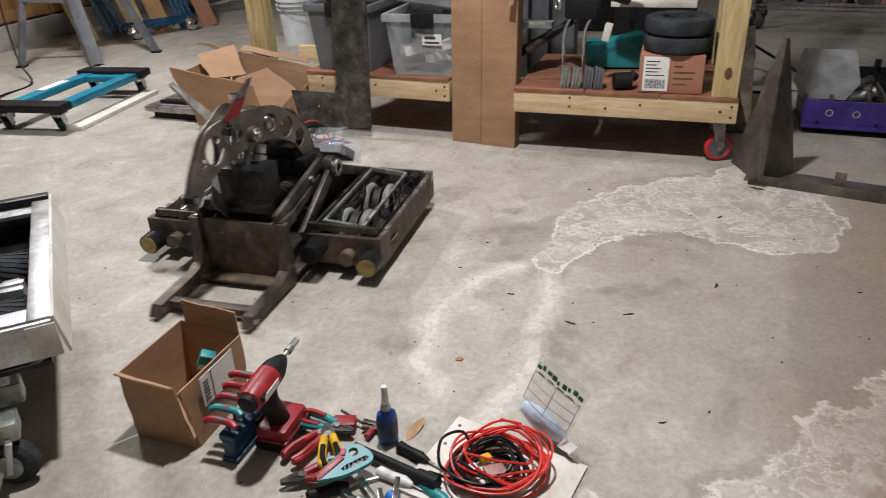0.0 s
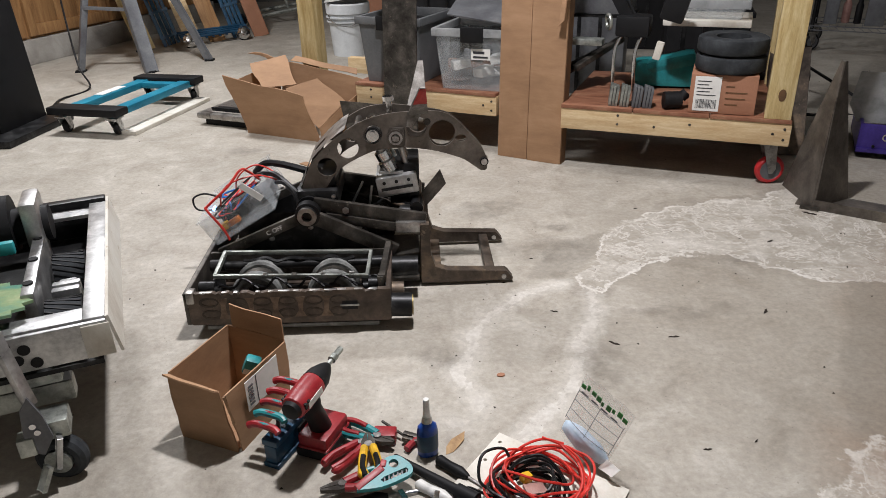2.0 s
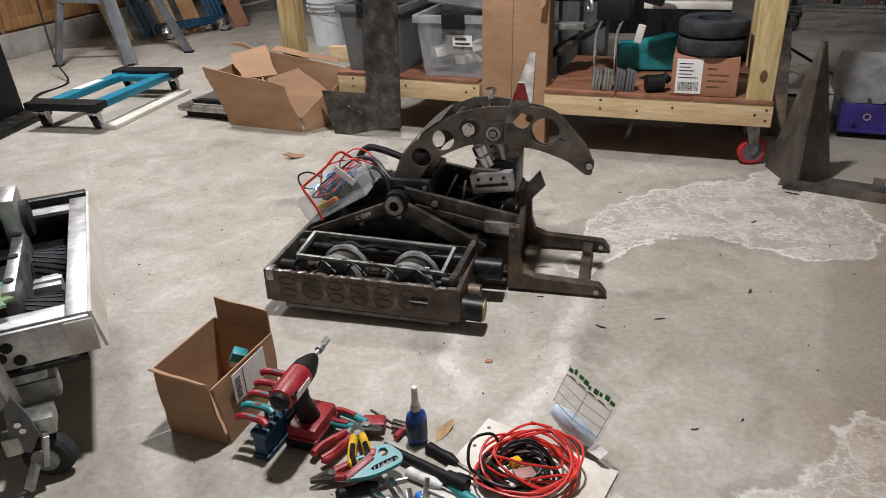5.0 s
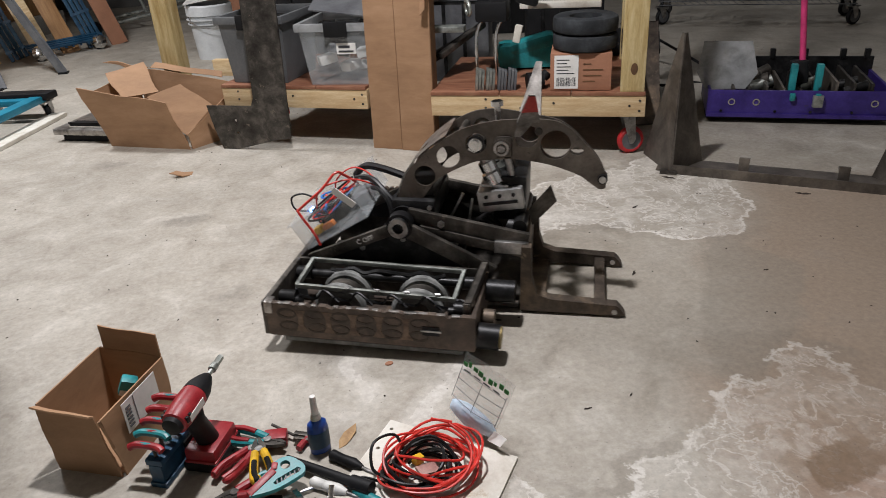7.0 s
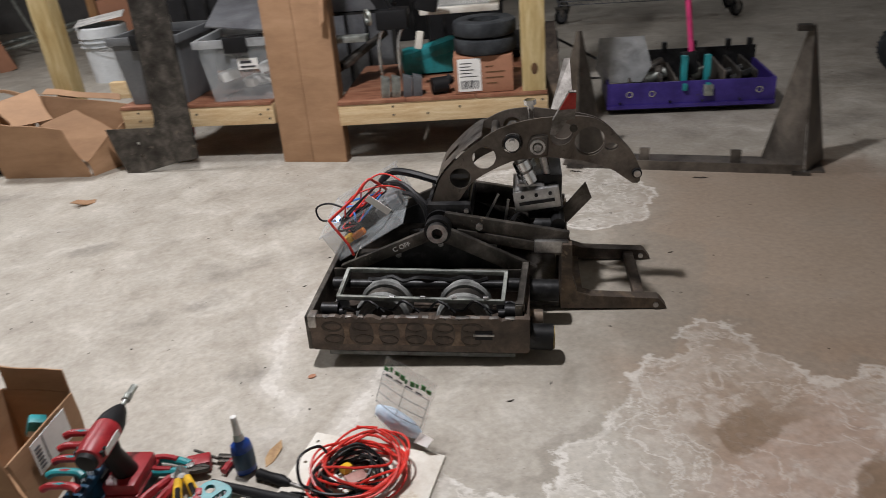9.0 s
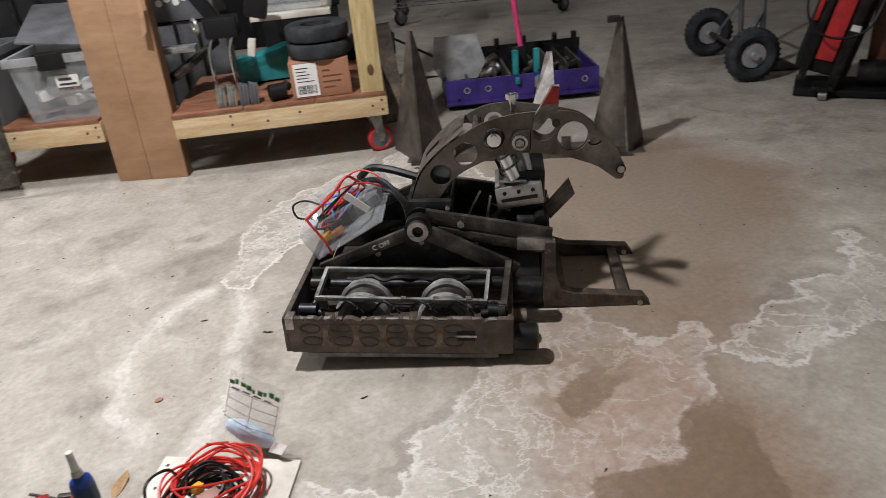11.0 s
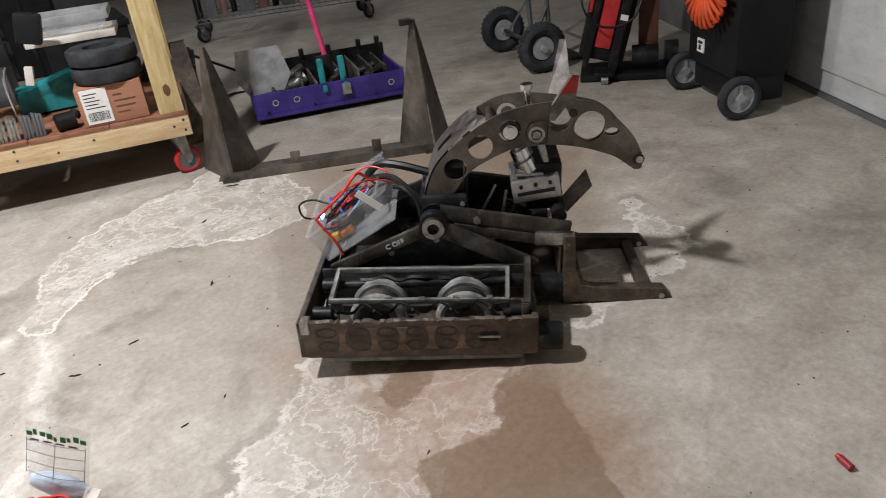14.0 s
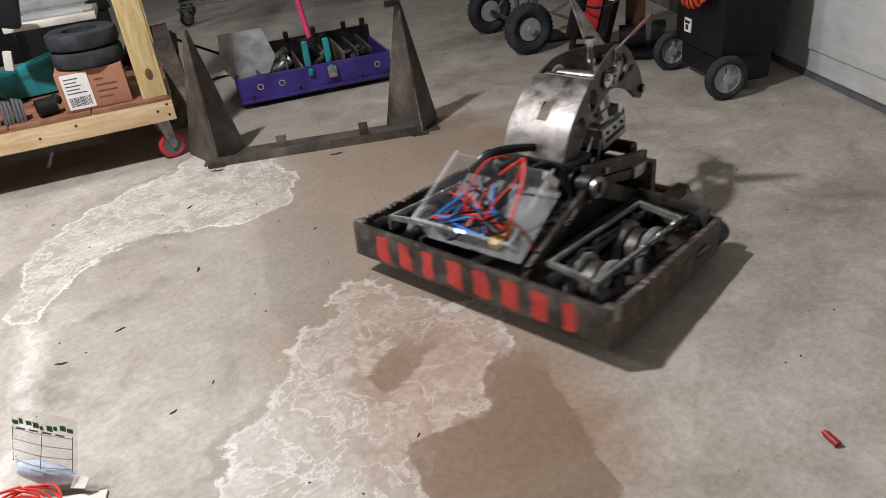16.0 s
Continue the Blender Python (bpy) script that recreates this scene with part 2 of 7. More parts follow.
def floor_material():
    """Worn concrete: mottled grey, pale mineral crusts along old damp edges, a darker damp patch, grit."""
    m = bpy.data.materials.new("worn_concrete")
    m.use_nodes = True
    nt = m.node_tree
    b = nt.nodes["Principled BSDF"]
    pos = nt.nodes.new("ShaderNodeTexCoord").outputs["Object"]
    # position bent by noise, so that the edges of the stains run ragged
    wob = nt.nodes.new("ShaderNodeTexNoise")
    wob.inputs["Scale"].default_value, wob.inputs["Detail"].default_value, wob.inputs["Roughness"].default_value = 6.0, 6, 0.65
    nt.links.new(pos, wob.inputs["Vector"])
    off = nt.nodes.new("ShaderNodeVectorMath")
    off.operation = "MULTIPLY_ADD"
    off.inputs[1].default_value, off.inputs[2].default_value = (0.22, 0.22, 0), (-0.11, -0.11, 0)
    nt.links.new(wob.outputs["Color"], off.inputs[0])
    bent = nt.nodes.new("ShaderNodeVectorMath")
    bent.operation = "ADD"
    nt.links.new(pos, bent.inputs[0]), nt.links.new(off.outputs[0], bent.inputs[1])
    bent = bent.outputs[0]

    def dist_seg(a, c):
        """Distance to the segment a-c on the floor."""
        d = Vector((c[0] - a[0], c[1] - a[1], 0))
        s = nt.nodes.new("ShaderNodeVectorMath")
        s.operation = "SUBTRACT"
        nt.links.new(bent, s.inputs[0])
        s.inputs[1].default_value = (a[0], a[1], 0)
        dot = nt.nodes.new("ShaderNodeVectorMath")
        dot.operation = "DOT_PRODUCT"
        nt.links.new(s.outputs[0], dot.inputs[0])
        dot.inputs[1].default_value = d / d.length_squared
        h = mathn(nt, "MULTIPLY", dot.outputs["Value"], 1.0, None, True)
        back = nt.nodes.new("ShaderNodeVectorMath")
        back.operation = "SCALE"
        back.inputs[0].default_value = d
        nt.links.new(h, back.inputs["Scale"])
        dd = nt.nodes.new("ShaderNodeVectorMath")
        dd.operation = "DISTANCE"
        nt.links.new(s.outputs[0], dd.inputs[0]), nt.links.new(back.outputs[0], dd.inputs[1])
        return dd.outputs["Value"]

    def dist_line(points):
        best = None
        for a, c in zip(points, points[1:]):
            d = dist_seg(a, c)
            best = d if best is None else mathn(nt, "MINIMUM", best, d)
        return best

    def dist_spot(x, y, sx, sy):
        s = nt.nodes.new("ShaderNodeVectorMath")
        s.operation = "SUBTRACT"
        nt.links.new(bent, s.inputs[0])
        s.inputs[1].default_value = (x, y, 0)
        k = nt.nodes.new("ShaderNodeVectorMath")
        k.operation = "MULTIPLY"
        nt.links.new(s.outputs[0], k.inputs[0])
        k.inputs[1].default_value = (1 / sx, 1 / sy, 0)
        l = nt.nodes.new("ShaderNodeVectorMath")
        l.operation = "LENGTH"
        nt.links.new(k.outputs[0], l.inputs[0])
        return l.outputs["Value"]

    def band(d, full, fade):
        n = nt.nodes.new("ShaderNodeMapRange")
        n.interpolation_type = "SMOOTHSTEP"
        for i, v in ((1, full), (2, full + fade), (3, 1.0), (4, 0.0)):
            n.inputs[i].default_value = v
        nt.links.new(d, n.inputs[0])
        return n.outputs[0]

    def attr(name):
        n = nt.nodes.new("ShaderNodeAttribute")
        n.attribute_name = name
        return n.outputs["Fac"]

    def ragged(d, scale, amount, detail=9, rough=0.68):
        """A distance whose edge runs ragged by a noise."""
        return mathn(nt, "MULTIPLY_ADD", mathn(nt, "SUBTRACT", noise_tex(nt, pos, scale, detail, rough, 0.3), 0.5), amount, d)

    big = noise_tex(nt, pos, 1.3, 5, 0.6, 0.4)
    mid = noise_tex(nt, pos, 7.0, 8, 0.7, 0.6)
    fine = noise_tex(nt, pos, 60.0, 5, 0.75)
    grit = noise_tex(nt, pos, 300.0, 2, 0.6)
    col = ramp(nt, mid, [(0.28, (0.26, 0.235, 0.2)), (0.44, (0.36, 0.335, 0.295)), (0.54, (0.395, 0.372, 0.332)), (0.68, (0.48, 0.458, 0.42))])
    col = mix(nt, 0.55, col, ramp(nt, big, [(0.3, (0.38, 0.36, 0.33)), (0.7, (0.62, 0.6, 0.57))]), "OVERLAY")
    # brownish ground past the old damp edge, darker grey margins, the damp patches
    # real brown stain, widened and deepened to carry lamp falloff in its colour
    brown = band(ragged(attr("brown"), 3.0, 0.4, 6), -0.08, 0.30)
    col = mix(nt, mathn(nt, "MULTIPLY", brown, 0.8), col, (0.235, 0.146, 0.09))
    # lamp falloff put into the colour: floor tinted darker on the right
    falloff_tint = band(ragged(dist_spot(1.25, 1.75, 1.0, 1.0), 1.6, 0.7, 5), 0.55, 0.5)
    col = mix(nt, mathn(nt, "MULTIPLY", falloff_tint, 0.5), col, (0.235, 0.205, 0.165))
    margin = band(ragged(attr("margin"), 8.0, 0.12), -0.012, 0.03)
    col = mix(nt, mathn(nt, "MULTIPLY", margin, 0.42), col, (0.19, 0.17, 0.14))
    damp_all = band(ragged(ragged(attr("damp"), 9.0, 0.07), 45.0, 0.02), -0.004, 0.010)
    damp_all = mathn(nt, "MULTIPLY", damp_all, band(dist_spot(0.80, 0.66, 0.30, 0.45), 0.62, 0.36))
    # crusts: ragged pale fields with bright rims and veins
    dc = ragged(ragged(attr("crust"), 7.0, 0.24, 8, 0.62), 38.0, 0.05, 8, 0.7)
    inside = band(dc, -0.008, 0.014)
    cloudy = ramp(nt, noise_tex(nt, pos, 22.0, 10, 0.74, 0.5), [(0.34, (0.08, 0.08, 0.08)), (0.5, (0.42, 0.42, 0.42)), (0.66, (1, 1, 1))])
    patchy = ramp(nt, noise_tex(nt, pos, 4.3, 5, 0.6, 0.3), [(0.36, (0.25, 0.25, 0.25)), (0.62, (1, 1, 1))])
    broken = ramp(nt, noise_tex(nt, pos, 6.5, 4, 0.6), [(0.36, (0.2, 0.2, 0.2)), (0.54, (1, 1, 1))])
    rim = mathn(nt, "MULTIPLY", band(mathn(nt, "ABSOLUTE", mathn(nt, "ADD", dc, 0.007)), 0.003, 0.010), broken)
    vein = mathn(nt, "MULTIPLY", band(mathn(nt, "ABSOLUTE", mathn(nt, "SUBTRACT", noise_tex(nt, pos, 7.5, 9, 0.66, 0.5), 0.5)), 0.002, 0.022), inside)
    hollow = band(mathn(nt, "ABSOLUTE", mathn(nt, "SUBTRACT", noise_tex(nt, pos, 5.1, 7, 0.62, 0.4), 0.47)), 0.02, 0.03)
    fill = mathn(nt, "MULTIPLY", mathn(nt, "MULTIPLY", inside, mathn(nt, "MULTIPLY_ADD", cloudy, 0.68, 0.2)), mathn(nt, "MULTIPLY", patchy, mathn(nt, "MULTIPLY_ADD", hollow, -0.65, 1.0)))
    dt = ragged(ragged(attr("thread"), 12.0, 0.085, 8, 0.64), 50.0, 0.04)
    thread = mathn(nt, "MAXIMUM", band(dt, 0.008, 0.012), mathn(nt, "MULTIPLY", band(dt, 0.018, 0.036), 0.5))
    thread = mathn(nt, "MULTIPLY", thread, mathn(nt, "MULTIPLY", mathn(nt, "MULTIPLY_ADD", broken, 0.6, 0.4), mathn(nt, "MULTIPLY_ADD", cloudy, 0.4, 0.55)))
    rings = None
    for radius in (0.45, 0.8, 1.1):
        d = band(mathn(nt, "ABSOLUTE", mathn(nt, "SUBTRACT", dist_spot(0.86, 2.30, 0.085, 0.085), radius)), 0.03, 0.09)
        rings = d if rings is None else mathn(nt, "MAXIMUM", rings, d)
    white = mathn(nt, "MAXIMUM", mathn(nt, "MAXIMUM", fill, mathn(nt, "MULTIPLY", rim, 0.95)), mathn(nt, "MULTIPLY", vein, 0.8))
    white = mathn(nt, "MAXIMUM", white, mathn(nt, "MAXIMUM", mathn(nt, "MULTIPLY", thread, 0.95), mathn(nt, "MULTIPLY", rings, 0.4)))
    # darker broken rims just outside the crusts
    dark_rim = mathn(nt, "MULTIPLY", band(mathn(nt, "ABSOLUTE", mathn(nt, "SUBTRACT", dc, 0.022)), 0.010, 0.022), ramp(nt, noise_tex(nt, pos, 3.1, 4, 0.6), [(0.44, (0, 0, 0)), (0.58, (1, 1, 1))]))
    col = mix(nt, mathn(nt, "MULTIPLY", dark_rim, 0.4), col, (0.19, 0.165, 0.135))
    pink = band(dist_line([(1.0, 0.82), (0.72, 0.72)]), 0.06, 0.09)
    col = mix(nt, mathn(nt, "MULTIPLY", pink, 0.5), col, (0.36, 0.26, 0.21))
    blots = ramp(nt, noise_tex(nt, pos, 4.2, 9, 0.7, 0.5), [(0.56, (0, 0, 0)), (0.68, (1, 1, 1))])
    col = mix(nt, mathn(nt, "MULTIPLY", blots, 0.26), col, (0.22, 0.195, 0.165))
    # small dark marks, some of them oil
    dark_marks = None
    for x, y, sx, sy in ((0.26, 2.1, 0.2, 0.1), (-0.03, 2.12, 0.1, 0.05), (0.1, 2.48, 0.16, 0.05), (-0.95, 3.24, 0.12, 0.07), (-0.10, 2.13, 0.14, 0.08), (-0.17, 1.95, 0.08, 0.05), (-0.33, 1.93, 0.07, 0.04), (2.4, 2.3, 0.3, 0.12),
                         (2.1, 0.85, 0.16, 0.1), (3.1, 2.6, 0.3, 0.15), (-0.55, 2.5, 0.1, 0.06), (2.6, 1.7, 0.3, 0.2), (0.30, 1.49, 0.07, 0.1),
                         (0.07, 2.43, 0.14, 0.08), (0.31, 2.28, 0.08, 0.05), (0.57, 1.71, 0.2, 0.035), (-0.08, 1.54, 0.09, 0.06), (2.97, 2.8, 0.3, 0.16), (2.34, 1.22, 0.1, 0.09), (2.1, 0.45, 0.25, 0.15), (0.84, 2.0, 0.14, 0.03)):
        d = band(dist_spot(x, y, sx, sy), 0.3, 0.9)
        dark_marks = d if dark_marks is None else mathn(nt, "MAXIMUM", dark_marks, d)
    dark_marks = mathn(nt, "MULTIPLY", dark_marks, ramp(nt, noise_tex(nt, pos, 9.0, 6, 0.7), [(0.35, (0, 0, 0)), (0.65, (1, 1, 1))]))
    col = mix(nt, mathn(nt, "MULTIPLY", dark_marks, 0.6), col, (0.13, 0.115, 0.095))
    col = mix(nt, mathn(nt, "MULTIPLY", white, mathn(nt, "MULTIPLY_ADD", brown, -0.48, 0.92)), col, (0.66, 0.63, 0.585))
    col = mix(nt, mathn(nt, "MULTIPLY", damp_all, 0.8), col, (0.185, 0.125, 0.08))
    col = mix(nt, 0.35, col, ramp(nt, fine, [(0.3, (0.25, 0.25, 0.25)), (0.7, (0.75, 0.75, 0.75))]), "OVERLAY")
    specks = ramp(nt, noise_tex(nt, pos, 130.0, 2, 0.5), [(0.70, (0, 0, 0)), (0.74, (1, 1, 1))])
    col = mix(nt, mathn(nt, "MULTIPLY", specks, 0.5), col, (0.12, 0.1, 0.085))
    nt.links.new(col, b.inputs["Base Color"])
    r = mathn(nt, "MULTIPLY_ADD", mid, 0.35, 0.48)
    r = mathn(nt, "SUBTRACT", r, mathn(nt, "MULTIPLY", damp_all, 0.18), None, True)
    nt.links.new(r, b.inputs["Roughness"])
    bn = nt.nodes.new("ShaderNodeBump")
    bn.inputs["Strength"].default_value, bn.inputs["Distance"].default_value = 0.35, 0.003
    h = mathn(nt, "ADD", mathn(nt, "MULTIPLY", mid, 0.8), mathn(nt, "ADD", mathn(nt, "MULTIPLY", fine, 0.5), mathn(nt, "MULTIPLY", grit, 0.2)))
    h = mathn(nt, "ADD", h, mathn(nt, "MULTIPLY", white, 0.6))
    nt.links.new(h, bn.inputs["Height"])
    nt.links.new(bn.outputs[0], b.inputs["Normal"])
    return m


FLOOR = floor_material()

# ---- mesh helpers ----
I4 = Matrix.Identity(4)


def box(bm, x0, x1, y0, y1, z0, z1, m=I4, bevel=0.0):
    vs = bmesh.ops.create_cube(bm, size=1.0)["verts"]
    for v in vs:
        v.co = m @ Vector(((x0 + x1) / 2 + v.co.x * (x1 - x0), (y0 + y1) / 2 + v.co.y * (y1 - y0), (z0 + z1) / 2 + v.co.z * (z1 - z0)))
    if bevel:
        es = list({e for v in vs for e in v.link_edges})
        bmesh.ops.bevel(bm, geom=es, offset=bevel, segments=2, profile=0.6, affect="EDGES")
    return bm


def bar(bm, a, b, w, h, bevel=0.0, up=(0, 0, 1)):
    """A straight bar of w by h between two points."""
    a, b = Vector(a), Vector(b)
    d = (b - a)
    x = d.normalized()
    s = Vector(up).cross(x)
    s = s.normalized() if s.length > 1e-4 else Vector((0, 1, 0))
    t = x.cross(s)
    m = Matrix(((x.x, s.x, t.x, a.x), (x.y, s.y, t.y, a.y), (x.z, s.z, t.z, a.z), (0, 0, 0, 1)))
    return box(bm, 0, d.length, -w / 2, w / 2, -h / 2, h / 2, m, bevel)


def cyl(bm, a, b, r, r2=None, n=20, cap=True):
    a, b = Vector(a), Vector(b)
    d = b - a
    m = Matrix.Translation((a + b) / 2) @ d.to_track_quat("Z", "Y").to_matrix().to_4x4()
    bmesh.ops.create_cone(bm, cap_ends=cap, segments=n, radius1=r, radius2=r if r2 is None else r2, depth=d.length, matrix=m)
    return bm


def ring(bm, a, b, r, r_in, n=24):
    """A short pipe: a washer, a bush, a rim."""
    a, b = Vector(a), Vector(b)
    q = (b - a).to_track_quat("Z", "Y")
    loops = []
    for p, rad in ((a, r), (b, r), (b, r_in), (a, r_in)):
        loops.append([bm.verts.new(p + q @ Vector((rad * math.cos(k * math.tau / n), rad * math.sin(k * math.tau / n), 0))) for k in range(n)])
    for i in range(4):
        for k in range(n):
            bm.faces.new((loops[i][k], loops[i][(k + 1) % n], loops[(i + 1) % 4][(k + 1) % n], loops[(i + 1) % 4][k]))
    return bm


def lathe(bm, profile, m=I4, n=24):
    """A turned shape about z from (radius, height) pairs."""
    loops = [[bm.verts.new(m @ Vector((r * math.cos(k * math.tau / n), r * math.sin(k * math.tau / n), z))) for k in range(n)] for r, z in profile]
    for i in range(len(loops) - 1):
        for k in range(n):
            bm.faces.new((loops[i][k], loops[i][(k + 1) % n], loops[i + 1][(k + 1) % n], loops[i + 1][k]))
    for lp in (loops[0], loops[-1]):
        bm.faces.new(lp)
    return bm


def smooth_path(points, steps=8):
    ps = [Vector(p) for p in points]
    out = []
    for i in range(len(ps) - 1):
        p0, p1, p2, p3 = ps[max(i - 1, 0)], ps[i], ps[i + 1], ps[min(i + 2, len(ps) - 1)]
        for k in range(steps):
            t = k / steps
            out.append(0.5 * ((2 * p1) + (p2 - p0) * t + (2 * p0 - 5 * p1 + 4 * p2 - p3) * t * t + (3 * p1 - p0 - 3 * p2 + p3) * t ** 3))
    return out + [ps[-1]]


def tube(bm, points, r, n=8, steps=8, closed=False):
    ps = smooth_path(points, steps) if steps > 1 else [Vector(p) for p in points]
    loops, side = [], None
    for i, p in enumerate(ps):
        d = (ps[min(i + 1, len(ps) - 1)] - ps[max(i - 1, 0)]).normalized()
        if side is None:
            side = d.orthogonal().normalized()
        side = (side - d * side.dot(d)).normalized()
        up = d.cross(side)
        loops.append([bm.verts.new(p + r * (math.cos(k * math.tau / n) * side + math.sin(k * math.tau / n) * up)) for k in range(n)])
    for a, b in zip(loops, loops[1:]):
        for k in range(n):
            bm.faces.new((a[k], a[(k + 1) % n], b[(k + 1) % n], b[k]))
    bm.faces.new(loops[0]), bm.faces.new(loops[-1])
    return bm


def plate(bm, outer, t, m=I4, holes=()):
    """A flat plate from an outline in x, y with round or shaped holes, t thick along its z."""
    edges = []
    for lp in (outer, *holes):
        vs = [bm.verts.new((p[0], p[1], 0)) for p in lp]
        edges += [bm.edges.new((vs[i], vs[(i + 1) % len(vs)])) for i in range(len(vs))]
    made = bmesh.ops.triangle_fill(bm, use_beauty=True, use_dissolve=False, edges=edges)
    faces = [g for g in made["geom"] if isinstance(g, bmesh.types.BMFace)]
    verts = {v for f in faces for v in f.verts}
    ext = bmesh.ops.extrude_face_region(bm, geom=faces)
    top = {g for g in ext["geom"] if isinstance(g, bmesh.types.BMVert)}
    for v in top:
        v.co.z += t
    for v in verts | top:
        v.co = m @ v.co
    return bm


def circle(x, y, r, n=20, squash=1.0):
    return [(x + r * math.cos(k * math.tau / n), y + squash * r * math.sin(k * math.tau / n)) for k in range(n)]


def torus(bm, c, axis, R, r, n=32, k=10, squash=1.0):
    q = Vector(axis).to_track_quat("Z", "Y")
    loops = []
    for i in range(n):
        a = i * math.tau / n
        e = Vector((math.cos(a), math.sin(a), 0))
        loops.append([bm.verts.new(Vector(c) + q @ (e * (R + r * math.cos(j * math.tau / k)) + Vector((0, 0, r * squash * math.sin(j * math.tau / k))))) for j in range(k)])
    for i in range(n):
        for j in range(k):
            bm.faces.new((loops[i][j], loops[(i + 1) % n][j], loops[(i + 1) % n][(j + 1) % k], loops[i][(j + 1) % k]))
    return bm


def tilt_sheet(bm, corners, thick):
    """A flat four-cornered sheet with thickness."""
    a, b, c, d = (Vector(p) for p in corners)
    n = (b - a).cross(d - a).normalized() * thick
    vs = [bm.verts.new(p) for p in (a, b, c, d, a + n, b + n, c + n, d + n)]
    for f in ((3, 2, 1, 0), (4, 5, 6, 7), (0, 1, 5, 4), (1, 2, 6, 5), (2, 3, 7, 6), (3, 0, 4, 7)):
        bm.faces.new([vs[i] for i in f])
    return bm


def solid(name, bm, mat, smooth=False):
    bmesh.ops.recalc_face_normals(bm, faces=bm.faces[:])
    me = bpy.data.meshes.new(name)
    bm.to_mesh(me)
    bm.free()
    me.materials.append(mat)
    if smooth:
        me.shade_smooth()
        me.set_sharp_from_angle(angle=radians(35))
    return new(name, me)


def part(name, bm, mat, parent, label="", smooth=True):
    ob = solid(name, bm, mat, smooth)
    ob.parent = parent
    if label:
        tagged(ob, label)
    return ob


def thing(name, m, label, category, group="", kind=""):
    ob = new(name)
    ob.empty_display_size = 0.05
    ob.matrix_world = m
    return tagged(ob, label, category, group, kind)


def B():
    return bmesh.new()


XZ = pose(0, 0, 0, 90)  # outline x, y -> x, z ; thickness towards -y


# ---- structure ----
# outlines of the stains on the floor
FAR_CRUST = [(1.30, 2.62), (1.11, 2.50), (0.98, 2.46), (0.79, 2.44), (0.63, 2.37), (0.50, 2.26), (0.44, 2.12), (0.37, 1.98), (0.30, 1.92), (0.34, 1.86), (0.38, 1.84),
             (0.43, 1.90), (0.52, 1.99), (0.62, 2.02), (0.73, 2.04), (0.84, 1.98), (0.94, 1.91), (1.04, 1.83), (1.16, 1.82), (1.29, 1.92), (1.36, 2.05), (1.40, 2.25)]
NEAR_CRUST = [(1.18, 0.95), (1.10, 0.97), (1.06, 1.05), (1.05, 1.17), (0.98, 1.30), (0.91, 1.22), (0.84, 1.17), (0.79, 1.19), (0.70, 1.14), (0.66, 1.07), (0.57, 1.02), (0.49, 1.03),
              (0.46, 0.97), (0.45, 0.92), (0.37, 0.91), (0.30, 0.96), (0.24, 0.99), (0.15, 0.95), (0.10, 0.60), (0.40, 0.45), (0.62, 0.58), (0.68, 0.65), (0.70, 0.70), (0.78, 0.68),
              (0.86, 0.65), (0.92, 0.71), (1.03, 0.76), (1.16, 0.86)]
SIDE_CRUST = [(1.20, 0.85), (1.20, 0.79), (1.23, 0.73), (1.37, 0.71), (1.48, 0.74), (1.62, 0.69), (1.76, 0.75), (1.82, 0.90), (1.90, 1.03), (1.86, 1.06), (1.76, 0.93), (1.62, 0.93), (1.4, 0.9)]
DAMP_HOLE = [(0.93, 1.00), (0.93, 0.97), (0.80, 0.94), (0.77, 0.92), (0.76, 0.86), (0.80, 0.85), (0.88, 0.87), (0.92, 0.89), (0.99, 0.88), (1.04, 0.89), (1.02, 0.94), (0.97, 0.97)]
DAMP_FIELD = [(0.62, 0.58), (0.69, 0.71), (0.78, 0.69), (0.86, 0.65), (0.92, 0.72), (1.03, 0.77), (1.07, 0.68), (1.0, 0.60), (0.93, 0.48), (0.86, 0.36), (0.70, 0.30), (0.55, 0.45)]
BROWN_FIELD = [(0.98, 1.30), (1.05, 1.55), (1.25, 1.85), (1.5, 2.1), (2.0, 2.0), (2.1, 1.45), (1.5, 1.08), (1.15, 0.88), (1.06, 0.68), (0.92, 0.42), (0.65, 0.55), (0.74, 0.78), (0.72, 0.95), (0.80, 1.10)]
# darker grey areas; the last is a soft strip left of the brown field
MARGINS = ([(0.84, 1.37), (0.94, 1.29), (0.91, 1.22), (0.83, 1.16), (0.76, 1.19)], [(0.28, 2.15), (0.46, 2.22), (0.40, 2.06), (0.27, 1.92), (0.19, 1.93)],
           [(0.27, 1.56), (0.31, 1.48), (0.31, 1.43), (0.25, 1.42)], [(1.10, 1.84), (0.90, 1.54), (0.80, 1.32), (0.74, 1.19), (0.88, 1.22), (1.05, 1.34), (1.25, 1.6)])
THREADS = ([(0.27, 1.88), (0.16, 1.84), (0.06, 1.74), (0.0, 1.63), (-0.01, 1.55), (-0.05, 1.47), (-0.02, 1.39), (-0.01, 1.33), (-0.03, 1.29), (-0.07, 1.28)],
           [(0.34, 1.84), (0.32, 1.69), (0.27, 1.59), (0.24, 1.49), (0.22, 1.42), (0.17, 1.33), (0.11, 1.28), (0.08, 1.23)])


